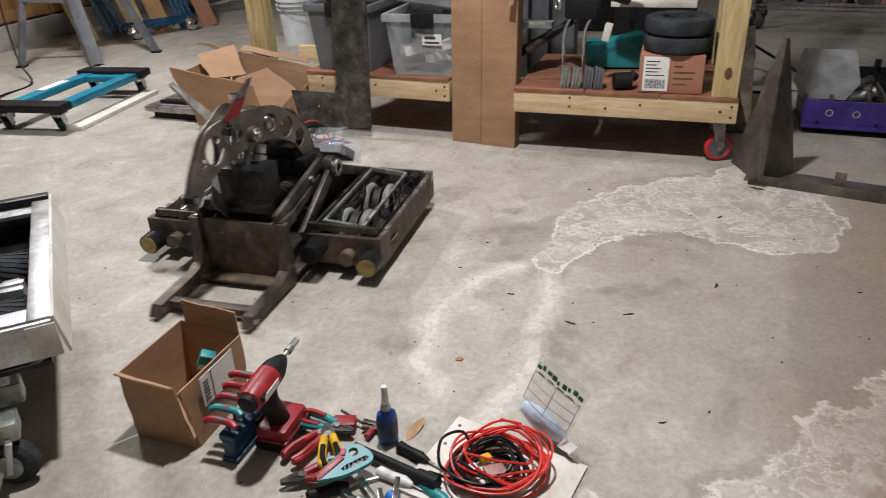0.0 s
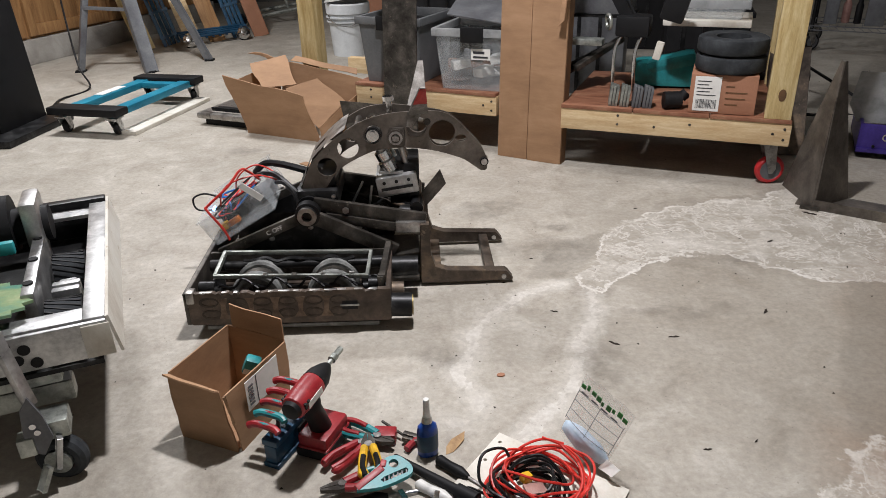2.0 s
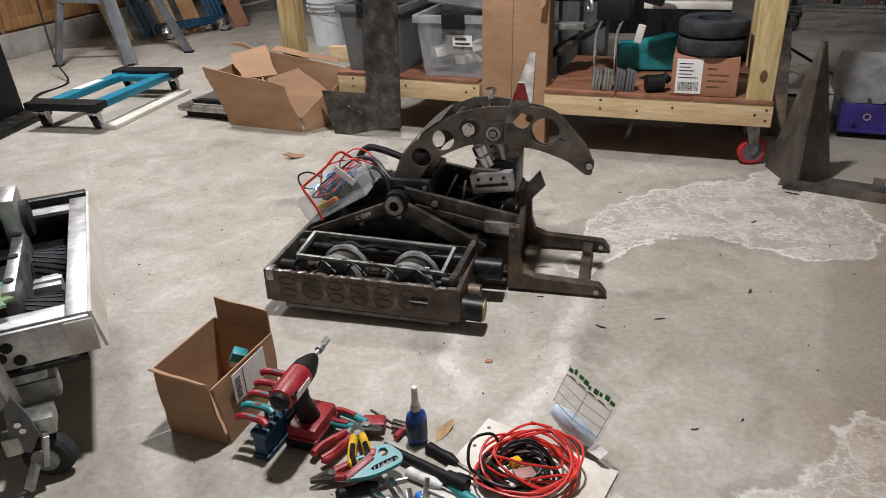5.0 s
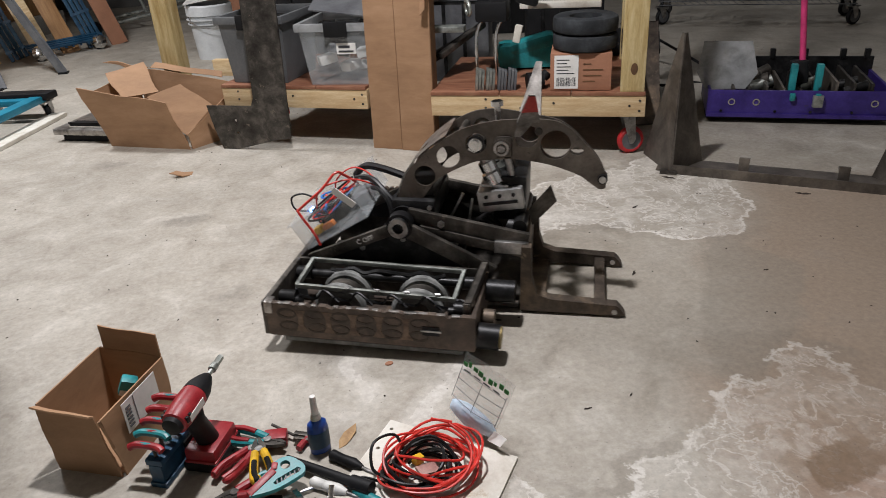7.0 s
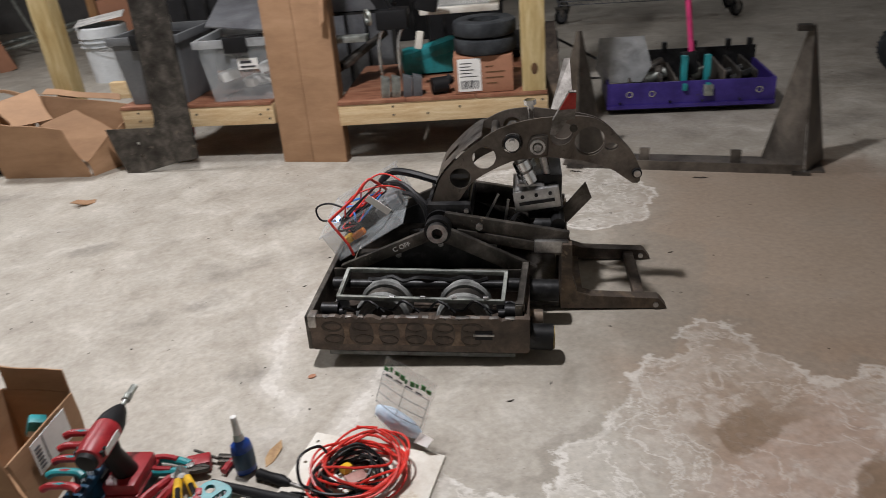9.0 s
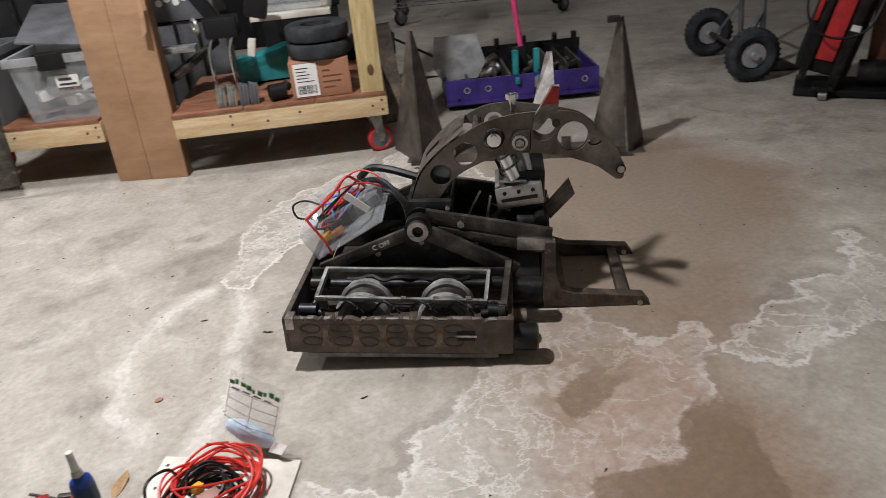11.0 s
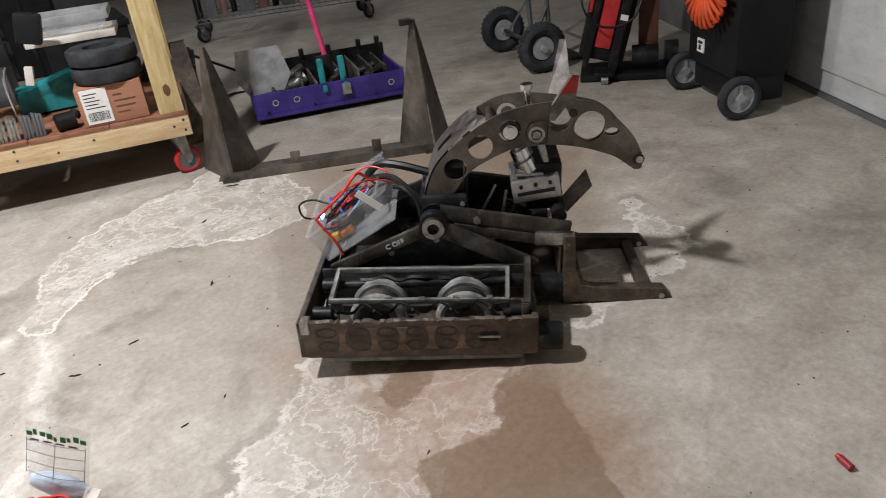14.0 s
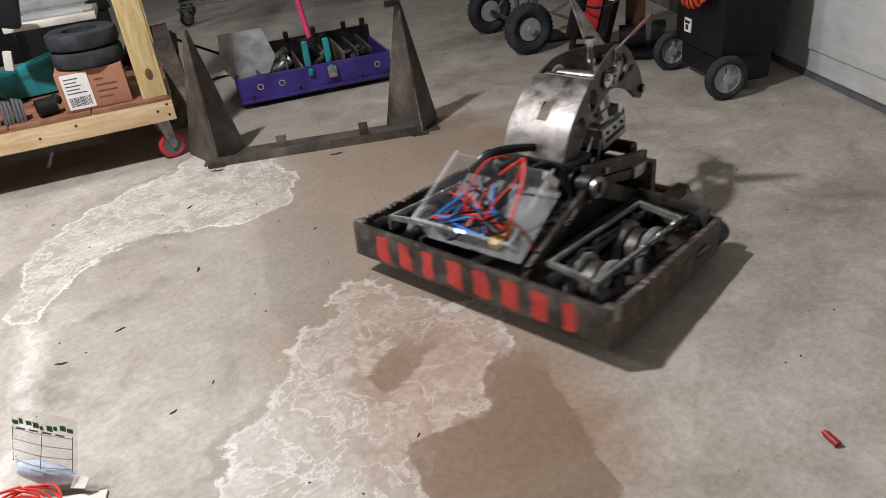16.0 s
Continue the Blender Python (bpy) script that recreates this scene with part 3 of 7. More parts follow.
def outline_distance(pts, line, closed=True):
    """Distance of points to an outline, negative inside a closed one."""
    best, inside = np.full(len(pts), 9.0), np.zeros(len(pts), bool)
    ends = line[1:] + line[:1] if closed else line[1:]
    for a, c in zip(line, ends):
        a, c = np.array(a), np.array(c)
        d = c - a
        h = np.clip((pts - a) @ d / (d @ d), 0, 1)
        best = np.minimum(best, np.linalg.norm(pts - a - h[:, None] * d, axis=1))
        cross = (a[1] > pts[:, 1]) != (c[1] > pts[:, 1])
        inside ^= cross & (pts[:, 0] < a[0] + (pts[:, 1] - a[1]) * d[0] / (d[1] if d[1] else 1e-9))
    return np.where(inside, -best, best) if closed else best


def floor_slab():
    """The slab, finer where the stains lie; each point knows how far it is from their edges."""
    xs = np.concatenate(([-3.6, -2.0, -1.2], np.arange(-0.7, 2.6, 0.02), [3.2, 4.4, 6.5]))
    ys = np.concatenate(([-2.5, -1.2, -0.4], np.arange(0.0, 3.0, 0.02), [3.6, 5.5, 9.0]))
    nx, ny = len(xs), len(ys)
    gx, gy = np.meshgrid(xs, ys)
    flat = np.stack((gx.ravel(), gy.ravel()), 1)
    verts = [(x, y, 0.0) for x, y in flat] + [(x, y, -0.1) for x in (-3.6, 6.5) for y in (-2.5, 9.0)]
    faces = [(j * nx + i, j * nx + i + 1, (j + 1) * nx + i + 1, (j + 1) * nx + i) for j in range(ny - 1) for i in range(nx - 1)]
    k = nx * ny
    faces.append((k, k + 1, k + 3, k + 2))
    me = bpy.data.meshes.new("floor")
    me.from_pydata(verts, [], faces)
    me.materials.append(FLOOR)
    for name, shapes, closed in (("crust", (FAR_CRUST, NEAR_CRUST, SIDE_CRUST), True), ("damp", (DAMP_HOLE, DAMP_FIELD), True), ("brown", (BROWN_FIELD,), True),
                                 ("margin", MARGINS, True), ("thread", THREADS, False)):
        d = np.minimum.reduce([outline_distance(flat, line, closed) for line in shapes])
        at = me.attributes.new(name, "FLOAT", "POINT")
        at.data.foreach_set("value", np.concatenate((d, np.full(4, 9.0))).astype(np.float32))
    return new("floor", me)


def structure():
    tagged(floor_slab(), "worn grey concrete floor with pale mineral crusts and damp stains", "floor", kind="structure")
    # ceiling stays out of view; its pale colour bounces light into the room
    tagged(solid("ceiling", box(B(), -3.6, 6.5, -2.5, 9.0, 2.7, 2.8), CEILING), "plain pale ceiling", "ceiling", kind="structure")
    tagged(solid("wall_back", box(B(), -3.6, 6.5, 9.0, 9.15, 0, 2.7), WALL_DARK), "rear wall with its shade put into a dark colour", "wall", kind="structure")
    tagged(solid("wall_front", box(B(), -3.6, 6.5, -2.65, -2.5, 0, 2.7), WALL_PALE), "plain pale wall", "wall", kind="structure")
    tagged(solid("wall_left", box(B(), -3.75, -3.6, -2.5, 9.0, 0, 2.7), WALL_PALE), "plain pale wall", "wall", kind="structure")
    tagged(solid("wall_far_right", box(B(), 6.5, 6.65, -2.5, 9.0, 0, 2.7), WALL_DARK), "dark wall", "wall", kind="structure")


structure()

# ---- white panelled garage door ----
def garage_door():
    # the door's plane runs along local x
    m = pose(3.30, 1.146, 0, 0, 0, 52.0)
    d = thing("door_1", m, "white painted panelled garage door", "garage door", kind="structure")
    for k in range(4):
        z0 = 0.02 + k * 0.53
        b = box(B(), -3.2, 0.02, -0.06, -0.0, z0, z0 + 0.522, bevel=0.006)
        for i in range(4):
            x = -3.1 + i * 0.78
            box(b, x, x + 0.66, 0.0, 0.012, z0 + 0.09, z0 + 0.44, bevel=0.008)
        part("door_panel", b, DOOR_WHITE, d)
    part("bottom_seal", box(B(), -3.2, 0.02, -0.05, 0.012, 0.0, 0.018), GREY_BIN, d, "grey rubber bottom seal")
    part("upper_wall", box(B(), -3.2, 0.02, -0.06, 0.0, 2.14, 2.7), WALL_PALE, d)


garage_door()
# ---- timber shelf on casters and what stands on it ----
SHELF = pose(1.20, 2.56, 0, 0, 0, -23.0)
SHELF_2 = pose(0.178, 3.088, 0, 0, 0, -26.5)


def caster(parent, x, y, top, wheel_r, wheel_mat, turn=0.0):
    m = pose(x, y, 0, 0, 0, turn)
    b = B()
    box(b, -0.035, 0.035, -0.03, 0.03, top - 0.006, top, m)
    for s in (-1, 1):
        plate(b, [(-0.03, top - 0.006), (0.022, top - 0.006), (0.03, wheel_r + 0.006), (0.02, wheel_r - 0.012), (0.006, wheel_r - 0.012)], 0.003, m @ pose(0, s * 0.02 + 0.0015, 0) @ XZ)
    c = part("caster", b, STEEL_BRIGHT, parent, "swivel caster")
    w = part("caster_wheel", torus(B(), m @ Vector((0.014, 0, wheel_r)), m.to_3x3() @ Vector((0, 1, 0)), wheel_r - 0.012, 0.012, 28, 10, 1.3), wheel_mat, c)
    part("caster_hub", cyl(B(), m @ Vector((0.014, -0.014, wheel_r)), m @ Vector((0.014, 0.014, wheel_r)), wheel_r - 0.016, n=24), GREY_PAINT, c)
    return c


def shelf_unit(m, W, posts, wheels, label):
    s = thing("shelf_unit", m, label, "shelf", "timber shelves")
    part("front_board", box(B(), -W, 0, -0.0, 0.038, 0.166, 0.250, bevel=0.003), WOOD, s, "pale pine front rail with screws")
    part("end_board", box(B(), -0.038, 0, 0.039, 0.62, 0.166, 0.250, bevel=0.003), WOOD, s)
    part("rear_board", box(B(), -W, 0, 0.62, 0.658, 0.166, 0.250, bevel=0.003), WOOD, s)
    for k in range(3):
        part("deck_plank", box(B(), -W + k * W / 3, -W + (k + 1) * W / 3 - 0.003, -0.004, 0.655, 0.250, 0.264, bevel=0.002), DECK, s)
    for x, y, z in posts:
        p = part("post", box(B(), x, x + 0.09, y, y + 0.088, z, 2.0, bevel=0.004), WOOD_UP, s, "yellowish pine post")
        if y == 0.0:
            part("knot", plate(B(), circle(x + 0.048, 0.352, 0.013, 18, 1.7), 0.002, pose(0, 0.0005, 0) @ XZ), KNOT, p, "dark knot in the wood")
    for x, z in ((-0.022, 0.19), (-0.022, 0.23), (-0.06, 0.21), (-0.62, 0.2), (-0.62, 0.235), (-0.35, 0.22), (-0.48, 0.2)):
        part("screw", cyl(B(), (x, -0.002, z), (x, 0.002, z), 0.005, n=10), STEEL_DARK, s)
    for x, y in wheels:
        caster(s, x, y, 0.166, 0.055, RED_WHEEL, 20 + 60 * (y > 0.3))
    return s


right_shelf = shelf_unit(SHELF, 0.845, ((-0.098, 0.0, 0.264), (-0.098, 0.56, 0.264)), ((-0.06, 0.06), (-0.06, 0.58), (-0.79, 0.58)), "pale pine timber shelf on red-wheeled casters")
part("upper_deck", box(B(), -0.52, -0.185, 0.33, 0.60, 0.528, 0.553, bevel=0.004), OFFWHITE, right_shelf, "pale upper board")
part("wire_deck", box(B(), -0.95, -0.66, 0.42, 0.64, 0.540, 0.550), BLACK_METAL, right_shelf, "black wire upper deck")
left_shelf = shelf_unit(SHELF_2, 0.70, ((-1.10, 0.15, 0.0),), ((-0.06, 0.58), (-0.62, 0.30)), "pale pine timber shelf holding plastic bins")
part("side_rail", box(B(), -1.10, -0.70, 0.56, 0.60, 0.166, 0.250, bevel=0.003), WOOD, left_shelf)


def on_deck(x, y, turn=0.0, z=0.266):
    return SHELF @ pose(x, y, z, 0, 0, turn)


def on_deck_2(x, y, turn=0.0, z=0.266):
    return SHELF_2 @ pose(x, y, z, 0, 0, turn)


def label_bars(parent, m, w, h, seed, bars=True):
    """A paper label with bars in place of its print, on the plane x, z of m."""
    lab = part("paper_label", box(B(), 0, w, -0.001, 0.0, 0, h, m), PAPER, parent, "white printed shipping label", smooth=False)
    rnd = random.Random(seed)
    b = B()
    x = 0.1 * w
    while x < 0.88 * w:
        t = rnd.uniform(0.008, 0.03) * w
        box(b, x, x + t, -0.0018, -0.0012, 0.08 * h, 0.34 * h, m)
        x += t + rnd.uniform(0.01, 0.03) * w
    for k in range(5):
        z = (0.45 + 0.1 * k) * h
        box(b, 0.1 * w, (0.1 + rnd.uniform(0.3, 0.75)) * w, -0.0018, -0.0012, z, z + 0.025 * h, m)
    tagged(part("print", b, INK, lab, smooth=False), kind="stuff")


def carton():
    c = thing("cardboard_carton", on_deck(-0.365, 0.012, 2), "reddish cardboard carton with a shipping label", "carton")
    part("carton_body", box(B(), 0, 0.232, 0, 0.20, 0, 0.142, bevel=0.002), CARD_RED, c)
    part("carton_seam", box(B(), 0, 0.232, 0.098, 0.102, 0.142, 0.1428), CARD_EDGE, c)
    label_bars(c, pose(0.015, -0.0015, 0.008), 0.092, 0.128, 3)
    b = B()
    for k, wd in enumerate((0.03, 0.075, 0.07, 0.045)):
        box(b, 0.125, 0.125 + wd, -0.0018, -0.001, 0.10 - k * 0.022, 0.104 - k * 0.022)
    part("print_lines", b, KNOT, c, smooth=False)


carton()


def tyre_pair():
    for k in range(2):
        t = thing("rubber_tyre", on_deck(-0.24, 0.12, 30 * k, 0.410 + 0.064 * k), "dark grey solid rubber tyre stacked on a carton", "tyre", "tyres on the carton")
        lathe_b = lathe(B(), [(0.066, 0.004), (0.110, 0.0), (0.122, 0.006), (0.125, 0.012), (0.125, 0.048), (0.122, 0.056), (0.110, 0.062), (0.066, 0.058)], n=40)
        for f in [f for f in lathe_b.faces if len(f.verts) > 4]:
            lathe_b.faces.remove(f)
        ring(lathe_b, (0, 0, 0.004), (0, 0, 0.058), 0.067, 0.062, 40)
        part("tread", lathe_b, RUBBER, t)


tyre_pair()


def storage_bin(name, m, w, d, h, mat, rim_mat, label, latch=True, sticker=None):
    s = thing(name, m, label, "storage bin")
    b = B()
    k = 0.86
    t = 0.004
    for a, c in (((-1, -1), (1, -1)), ((1, -1), (1, 1)), ((1, 1), (-1, 1)), ((-1, 1), (-1, -1))):
        lo = [Vector((p[0] * w / 2 * k, p[1] * d / 2 * k, 0.0)) for p in (a, c)]
        hi = [Vector((p[0] * w / 2, p[1] * d / 2, h)) for p in (a, c)]
        tilt_sheet(b, (lo[0], lo[1], hi[1], hi[0]), t)
    box(b, -w / 2 * k, w / 2 * k, -d / 2 * k, d / 2 * k, 0, t)
    part("bin_wall", b, mat, s, smooth=False)
    b = B()
    for x0, x1, y0, y1 in ((-w / 2 - 0.015, w / 2 + 0.015, -d / 2 - 0.015, -d / 2 + 0.004), (-w / 2 - 0.015, w / 2 + 0.015, d / 2 - 0.004, d / 2 + 0.015),
                           (-w / 2 - 0.015, -w / 2 + 0.004, -d / 2, d / 2), (w / 2 - 0.004, w / 2 + 0.015, -d / 2, d / 2)):
        box(b, x0, x1, y0, y1, h - 0.028, h + 0.004, bevel=0.003)
    part("rim", b, rim_mat, s)
    if latch:
        part("latch", box(B(), -0.05, 0.05, -d / 2 - 0.026, -d / 2 - 0.012, h - 0.05, h + 0.012, bevel=0.004), BLACK, s, "black latch")
    if sticker:
        part("sticker", box(B(), -0.01, 0.075, -d / 2 * 0.955, -d / 2 * 0.955 + 0.001, h * 0.52, h * 0.70, pose(0, -0.007, 0)), sticker, s)
        part("sticker_bars", box(box(B(), 0.0, 0.065, -d / 2 * 0.955 - 0.009, -d / 2 * 0.955 - 0.008, h * 0.55, h * 0.58), 0.0, 0.05, -d / 2 * 0.955 - 0.009, -d / 2 * 0.955 - 0.008, h * 0.62, h * 0.66), INK, s, smooth=False)
    return s


clear_bin = storage_bin("clear_bin", on_deck_2(-0.12, 0.16, 4), 0.34, 0.30, 0.255, CLEAR, CLEAR_DULL, "clear plastic storage bin with white contents on the shelf", sticker=PAPER)
rnd = random.Random(2)
for k in range(7):
    part("packed_item", box(B(), -0.04, 0.04, -0.03, 0.03, -0.02, 0.02, pose(rnd.uniform(-0.09, 0.09), rnd.uniform(-0.08, 0.08), 0.035 + 0.016 * k, rnd.uniform(-25, 25), rnd.uniform(-25, 25), rnd.uniform(0, 90)), bevel=0.008), WHITE if k % 3 else GREY_PAINT, clear_bin)
grey_bin = storage_bin("grey_bin", on_deck_2(-0.52, 0.19, 0), 0.30, 0.34, 0.285, GREY_BIN, GREY_BIN, "grey plastic storage bin with a blue label on the shelf")
part("blue_label", box(B(), 0.03, 0.11, -0.178, -0.176, 0.19, 0.26), BLUE_WIRE, grey_bin, "blue label")
part("dark_contents", box(B(), -0.12, 0.12, -0.14, 0.14, 0.02, 0.26, bevel=0.03), BLACK, grey_bin)
tagged(solid("black_bin", box(B(), -0.10, 0.10, -0.12, 0.12, 0, 0.16, bevel=0.012), BLACK), "small black plastic box on the shelf", "box").matrix_world = on_deck_2(0.0, 0.42)


def dark_case():
    c = thing("grey_plastic_sheet", on_deck_2(-0.06, 0.24, 8, 0.545), "dark grey plastic sheet lying over a clear bin", "sheet")
    part("lid_sheet", tilt_sheet(B(), ((-0.20, -0.2, 0.03), (0.22, -0.24, -0.02), (0.22, 0.2, 0.10), (-0.22, 0.2, 0.12)), 0.006), GREY_PAINT, c, smooth=False)


dark_case()


def magnet_block(x, y, mat, lab):
    g = thing("magnet_block", on_deck(x, y, 12), lab, "metal block", "row of metal blocks")
    for k in range(3):
        part("strip", box(B(), 0.001 + k * 0.012, 0.011 + k * 0.012, 0, 0.05, 0, 0.082 - 0.003 * k, pose(0, 0, 0, 0, 5, 0), bevel=0.001), mat, g)


for k, (x, mat) in enumerate(((-0.665, GALV), (-0.622, GALV), (-0.575, GREY_PAINT), (-0.535, GREY_PAINT))):
    magnet_block(x, 0.02, mat, "stack of pale grey metal strips" if mat is GALV else "stack of dark grey metal strips")
pk = thing("black_roller", on_deck(-0.43, 0.05, 20), "small black plastic roller on the shelf", "roller")
part("roller_body", cyl(cyl(B(), (-0.03, 0, 0.032), (0.035, 0, 0.032), 0.032, n=20), (0.035, 0, 0.04), (0.055, 0, 0.06), 0.02, n=14), BLACK, pk)


def clamp_stand():
    c = thing("tool_holder", on_deck(-0.62, 0.20, 0), "black tool holder with two bright steel rods", "tool holder")
    for x in (-0.05, 0.03):
        part("rod", tube(B(), [(x, -0.04, 0.0), (x - 0.006, -0.05, 0.10), (x - 0.004, -0.045, 0.20), (x + 0.02, -0.02, 0.26)], 0.007, 8, 5), CHROME, c, "bright steel rod")
    part("body", box(box(B(), -0.06, 0.07, -0.05, 0.05, 0.24, 0.32, bevel=0.012), 0.0, 0.09, -0.02, 0.04, 0.32, 0.43, pose(0.02, 0, 0, 0, 14, 0), bevel=0.012), BLACK, c)
    part("wheel", torus(B(), (-0.085, -0.06, 0.30), (0.9, 0.5, 0.1), 0.026, 0.008, 24, 8), GALV, c, "pale wheel")
    part("grip", box(B(), 0.055, 0.085, -0.065, -0.04, 0.18, 0.25, pose(0, 0, 0, 0, 12, 0), bevel=0.006), OFFWHITE, c)
    part("arm", bar(B(), (-0.01, 0, 0.30), (-0.10, 0.02, 0.44), 0.04, 0.03, 0.008), BLACK, c)


clamp_stand()
tl = thing("teal_tool_bag", on_deck(-0.48, 0.42, 8), "teal fabric tool case on the shelf", "tool case")
part("case_body", box(box(B(), -0.15, 0.15, -0.05, 0.10, 0.0, 0.11, bevel=0.035), -0.08, 0.13, -0.055, 0.06, 0.07, 0.13, pose(0, 0, 0, 0, -14, 0), bevel=0.028), TEAL_GRIP, tl)
gb = thing("grey_bracket", on_deck(-0.84, 0.25, 0), "pale grey angled metal bracket", "bracket")
part("bracket_arm", box(box(B(), -0.10, 0.10, -0.03, 0.03, 0.19, 0.215, bevel=0.004), -0.10, -0.075, -0.03, 0.03, 0.0, 0.19, bevel=0.004), GALV, gb)
dk = thing("dark_tool_pile", on_deck(-0.92, 0.30, 0), "pile of dark metal tools on the shelf", "tools")
for k in range(6):
    part("tool_piece", bar(B(), (-0.12 + 0.04 * k, -0.12, 0.012 + 0.018 * k), (-0.02 + 0.05 * k, 0.12, 0.04 + 0.03 * k), 0.03, 0.024, 0.005), STEEL_DARK if k % 2 else BLACK, dk)
ut = storage_bin("shallow_clear_tray", on_deck(-0.35, 0.47, 0, 0.554), 0.28, 0.22, 0.07, CLEAR, CLEAR_DULL, "shallow clear plastic tray on the upper deck", False)
gc = thing("grey_case", on_deck(-0.80, 0.56, 0, 0.551), "dark grey case with pale round stickers", "case")
part("case_shell", box(B(), -0.13, 0.13, -0.14, 0.07, 0, 0.22, bevel=0.015), GREY_PAINT, gc)
for k in range(4):
    part("round_sticker", cyl(B(), (-0.09 + 0.035 * k, -0.141, 0.08 + 0.015 * (k % 2)), (-0.09 + 0.035 * k, -0.1425, 0.08 + 0.015 * (k % 2)), 0.014, n=16), PAPER, gc)


def bucket():
    b = thing("plastic_bucket", pose(-0.70, 5.55, 0), "pale grey plastic bucket with a white lid edge", "bucket")
    part("bucket_wall", lathe(B(), [(0.128, 0.0), (0.150, 0.34), (0.158, 0.34), (0.160, 0.30), (0.160, 0.36), (0.152, 0.37), (0.147, 0.36), (0.125, 0.012)], n=32), BUCKET, b)
    part("rib", ring(ring(B(), (0, 0, 0.27), (0, 0, 0.278), 0.163, 0.14, 32), (0, 0, 0.24), (0, 0, 0.247), 0.160, 0.14, 32), BUCKET, b)
    part("lid", tilt_sheet(B(), ((-0.15, -0.12, 0.38), (0.16, -0.12, 0.42), (0.16, 0.14, 0.43), (-0.15, 0.14, 0.39)), 0.008), WHITE, b, smooth=False)
    part("handle", tube(B(), [(-0.155, 0, 0.33), (-0.11, -0.13, 0.26), (0, -0.17, 0.22), (0.11, -0.13, 0.26), (0.155, 0, 0.33)], 0.003, 6, 6), STEEL_BRIGHT, b)


bucket()
tp = thing("tape_reel", pose(-0.33, 3.98, 0.17, 0, 0, 60), "round teal reel hanging by the shelf", "reel")
part("reel", ring(cyl(B(), (0, -0.012, 0), (0, 0.012, 0), 0.034, n=24), (0, -0.016, 0), (0, 0.016, 0), 0.05, 0.034), TEAL_GRIP, tp)
part("hook", tube(B(), [(0, 0, 0.05), (0.0, 0.01, 0.20), (0.02, 0.02, 0.34)], 0.008, 8, 4), BLACK, tp)


# ---- tall folded cardboard sheet, steel plate, opened box ----
def tall_cardboard():
    s = thing("folded_cardboard", pose(0.183, 3.063, 0, 0, 0, -30.5), "tall folded sheet of brown cardboard leaning on the shelf", "cardboard")
    lean = pose(0, 0, 0, -2.5, 0, 0)
    part("left_leaf", box(B(), 0.0, 0.135, 0, 0.055, 0, 1.25, lean, bevel=0.003), CARD, s)
    part("right_leaf", box(B(), 0.138, 0.288, -0.004, 0.055, 0, 1.25, lean, bevel=0.003), CARD, s)
    part("torn_flap", tilt_sheet(B(), ((0.262, -0.010, 0.56), (0.292, -0.03, 0.585), (0.30, -0.02, 0.72), (0.278, -0.008, 0.70)), 0.003), CARD, s, smooth=False)
    part("edge_tape", box(B(), 0.289, 0.291, 0.0, 0.05, 0.0, 1.2, lean), KNOT, s)


tall_cardboard()


def steel_l_plate():
    s = thing("steel_plate", pose(-0.505, 3.315, 0.0, -4, 0, -25), "dark L-shaped steel plate leaning on the shelf", "steel plate")
    pts = [(0.035, 0.0), (0.11, 0.0), (0.30, 0.045), (0.375, 0.055), (0.375, 0.60), (0.37, 1.1), (0.215, 1.1), (0.215, 0.23), (0.20, 0.195), (-0.02, 0.195), (0.005, 0.09)]
    part("plate_sheet", plate(B(), pts, 0.008, XZ, [circle(0.115, 0.13, 0.007, 12), circle(0.12, 0.075, 0.006, 12)]), STEEL_DARK, s, smooth=False)


steel_l_plate()


def crumpled_carton():
    s = thing("opened_carton", pose(-1.011, 3.535, 0, 0, 0, -27), "large crumpled open brown cardboard box with bent flaps", "box")
    for nm, q in (("box_panel", ((0, 0, 0), (0.43, 0, 0), (0.385, -0.035, 0.226), (-0.055, -0.06, 0.292))),
                  ("box_panel", ((0.0, 0.006, 0), (0.02, 0.25, 0), (0.03, 0.25, 0.30), (-0.05, -0.05, 0.25))),
                  ("box_panel", ((0.02, 0.256, 0), (0.53, 0.23, 0), (0.535, 0.235, 0.255), (0.04, 0.27, 0.308))),
                  ("box_panel", ((0.436, 0.004, 0), (0.53, 0.224, 0), (0.53, 0.22, 0.20), (0.43, -0.01, 0.07))),
                  ("flap", ((0.10, 0.02, 0.225), (0.255, 0.09, 0.235), (0.12, 0.20, 0.345), (-0.02, 0.10, 0.315))),
                  ("flap", ((0.255, 0.0, 0.235), (0.36, 0.12, 0.27), (0.50, 0.13, 0.17), (0.43, -0.01, 0.065))),
                  ("flap", ((0.03, 0.252, 0.300), (0.10, 0.262, 0.312), (-0.09, 0.225, 0.345), (-0.12, 0.215, 0.342))),
                  ("flap", ((0.10, 0.268, 0.306), (0.50, 0.245, 0.268), (0.49, 0.262, 0.290), (0.12, 0.285, 0.326)))):
        b = tilt_sheet(B(), q, 0.004)
        bmesh.ops.subdivide_edges(b, edges=b.edges[:], cuts=5, use_grid_fill=True)
        for v in b.verts:
            if v.co.z > 0.01:
                v.co += Vector((0.004, 0.012, 0.006)) * noise.noise(v.co * 9 + Vector((3, 1, 7)))
        part(nm, b, CARD, s, smooth=True)


crumpled_carton()


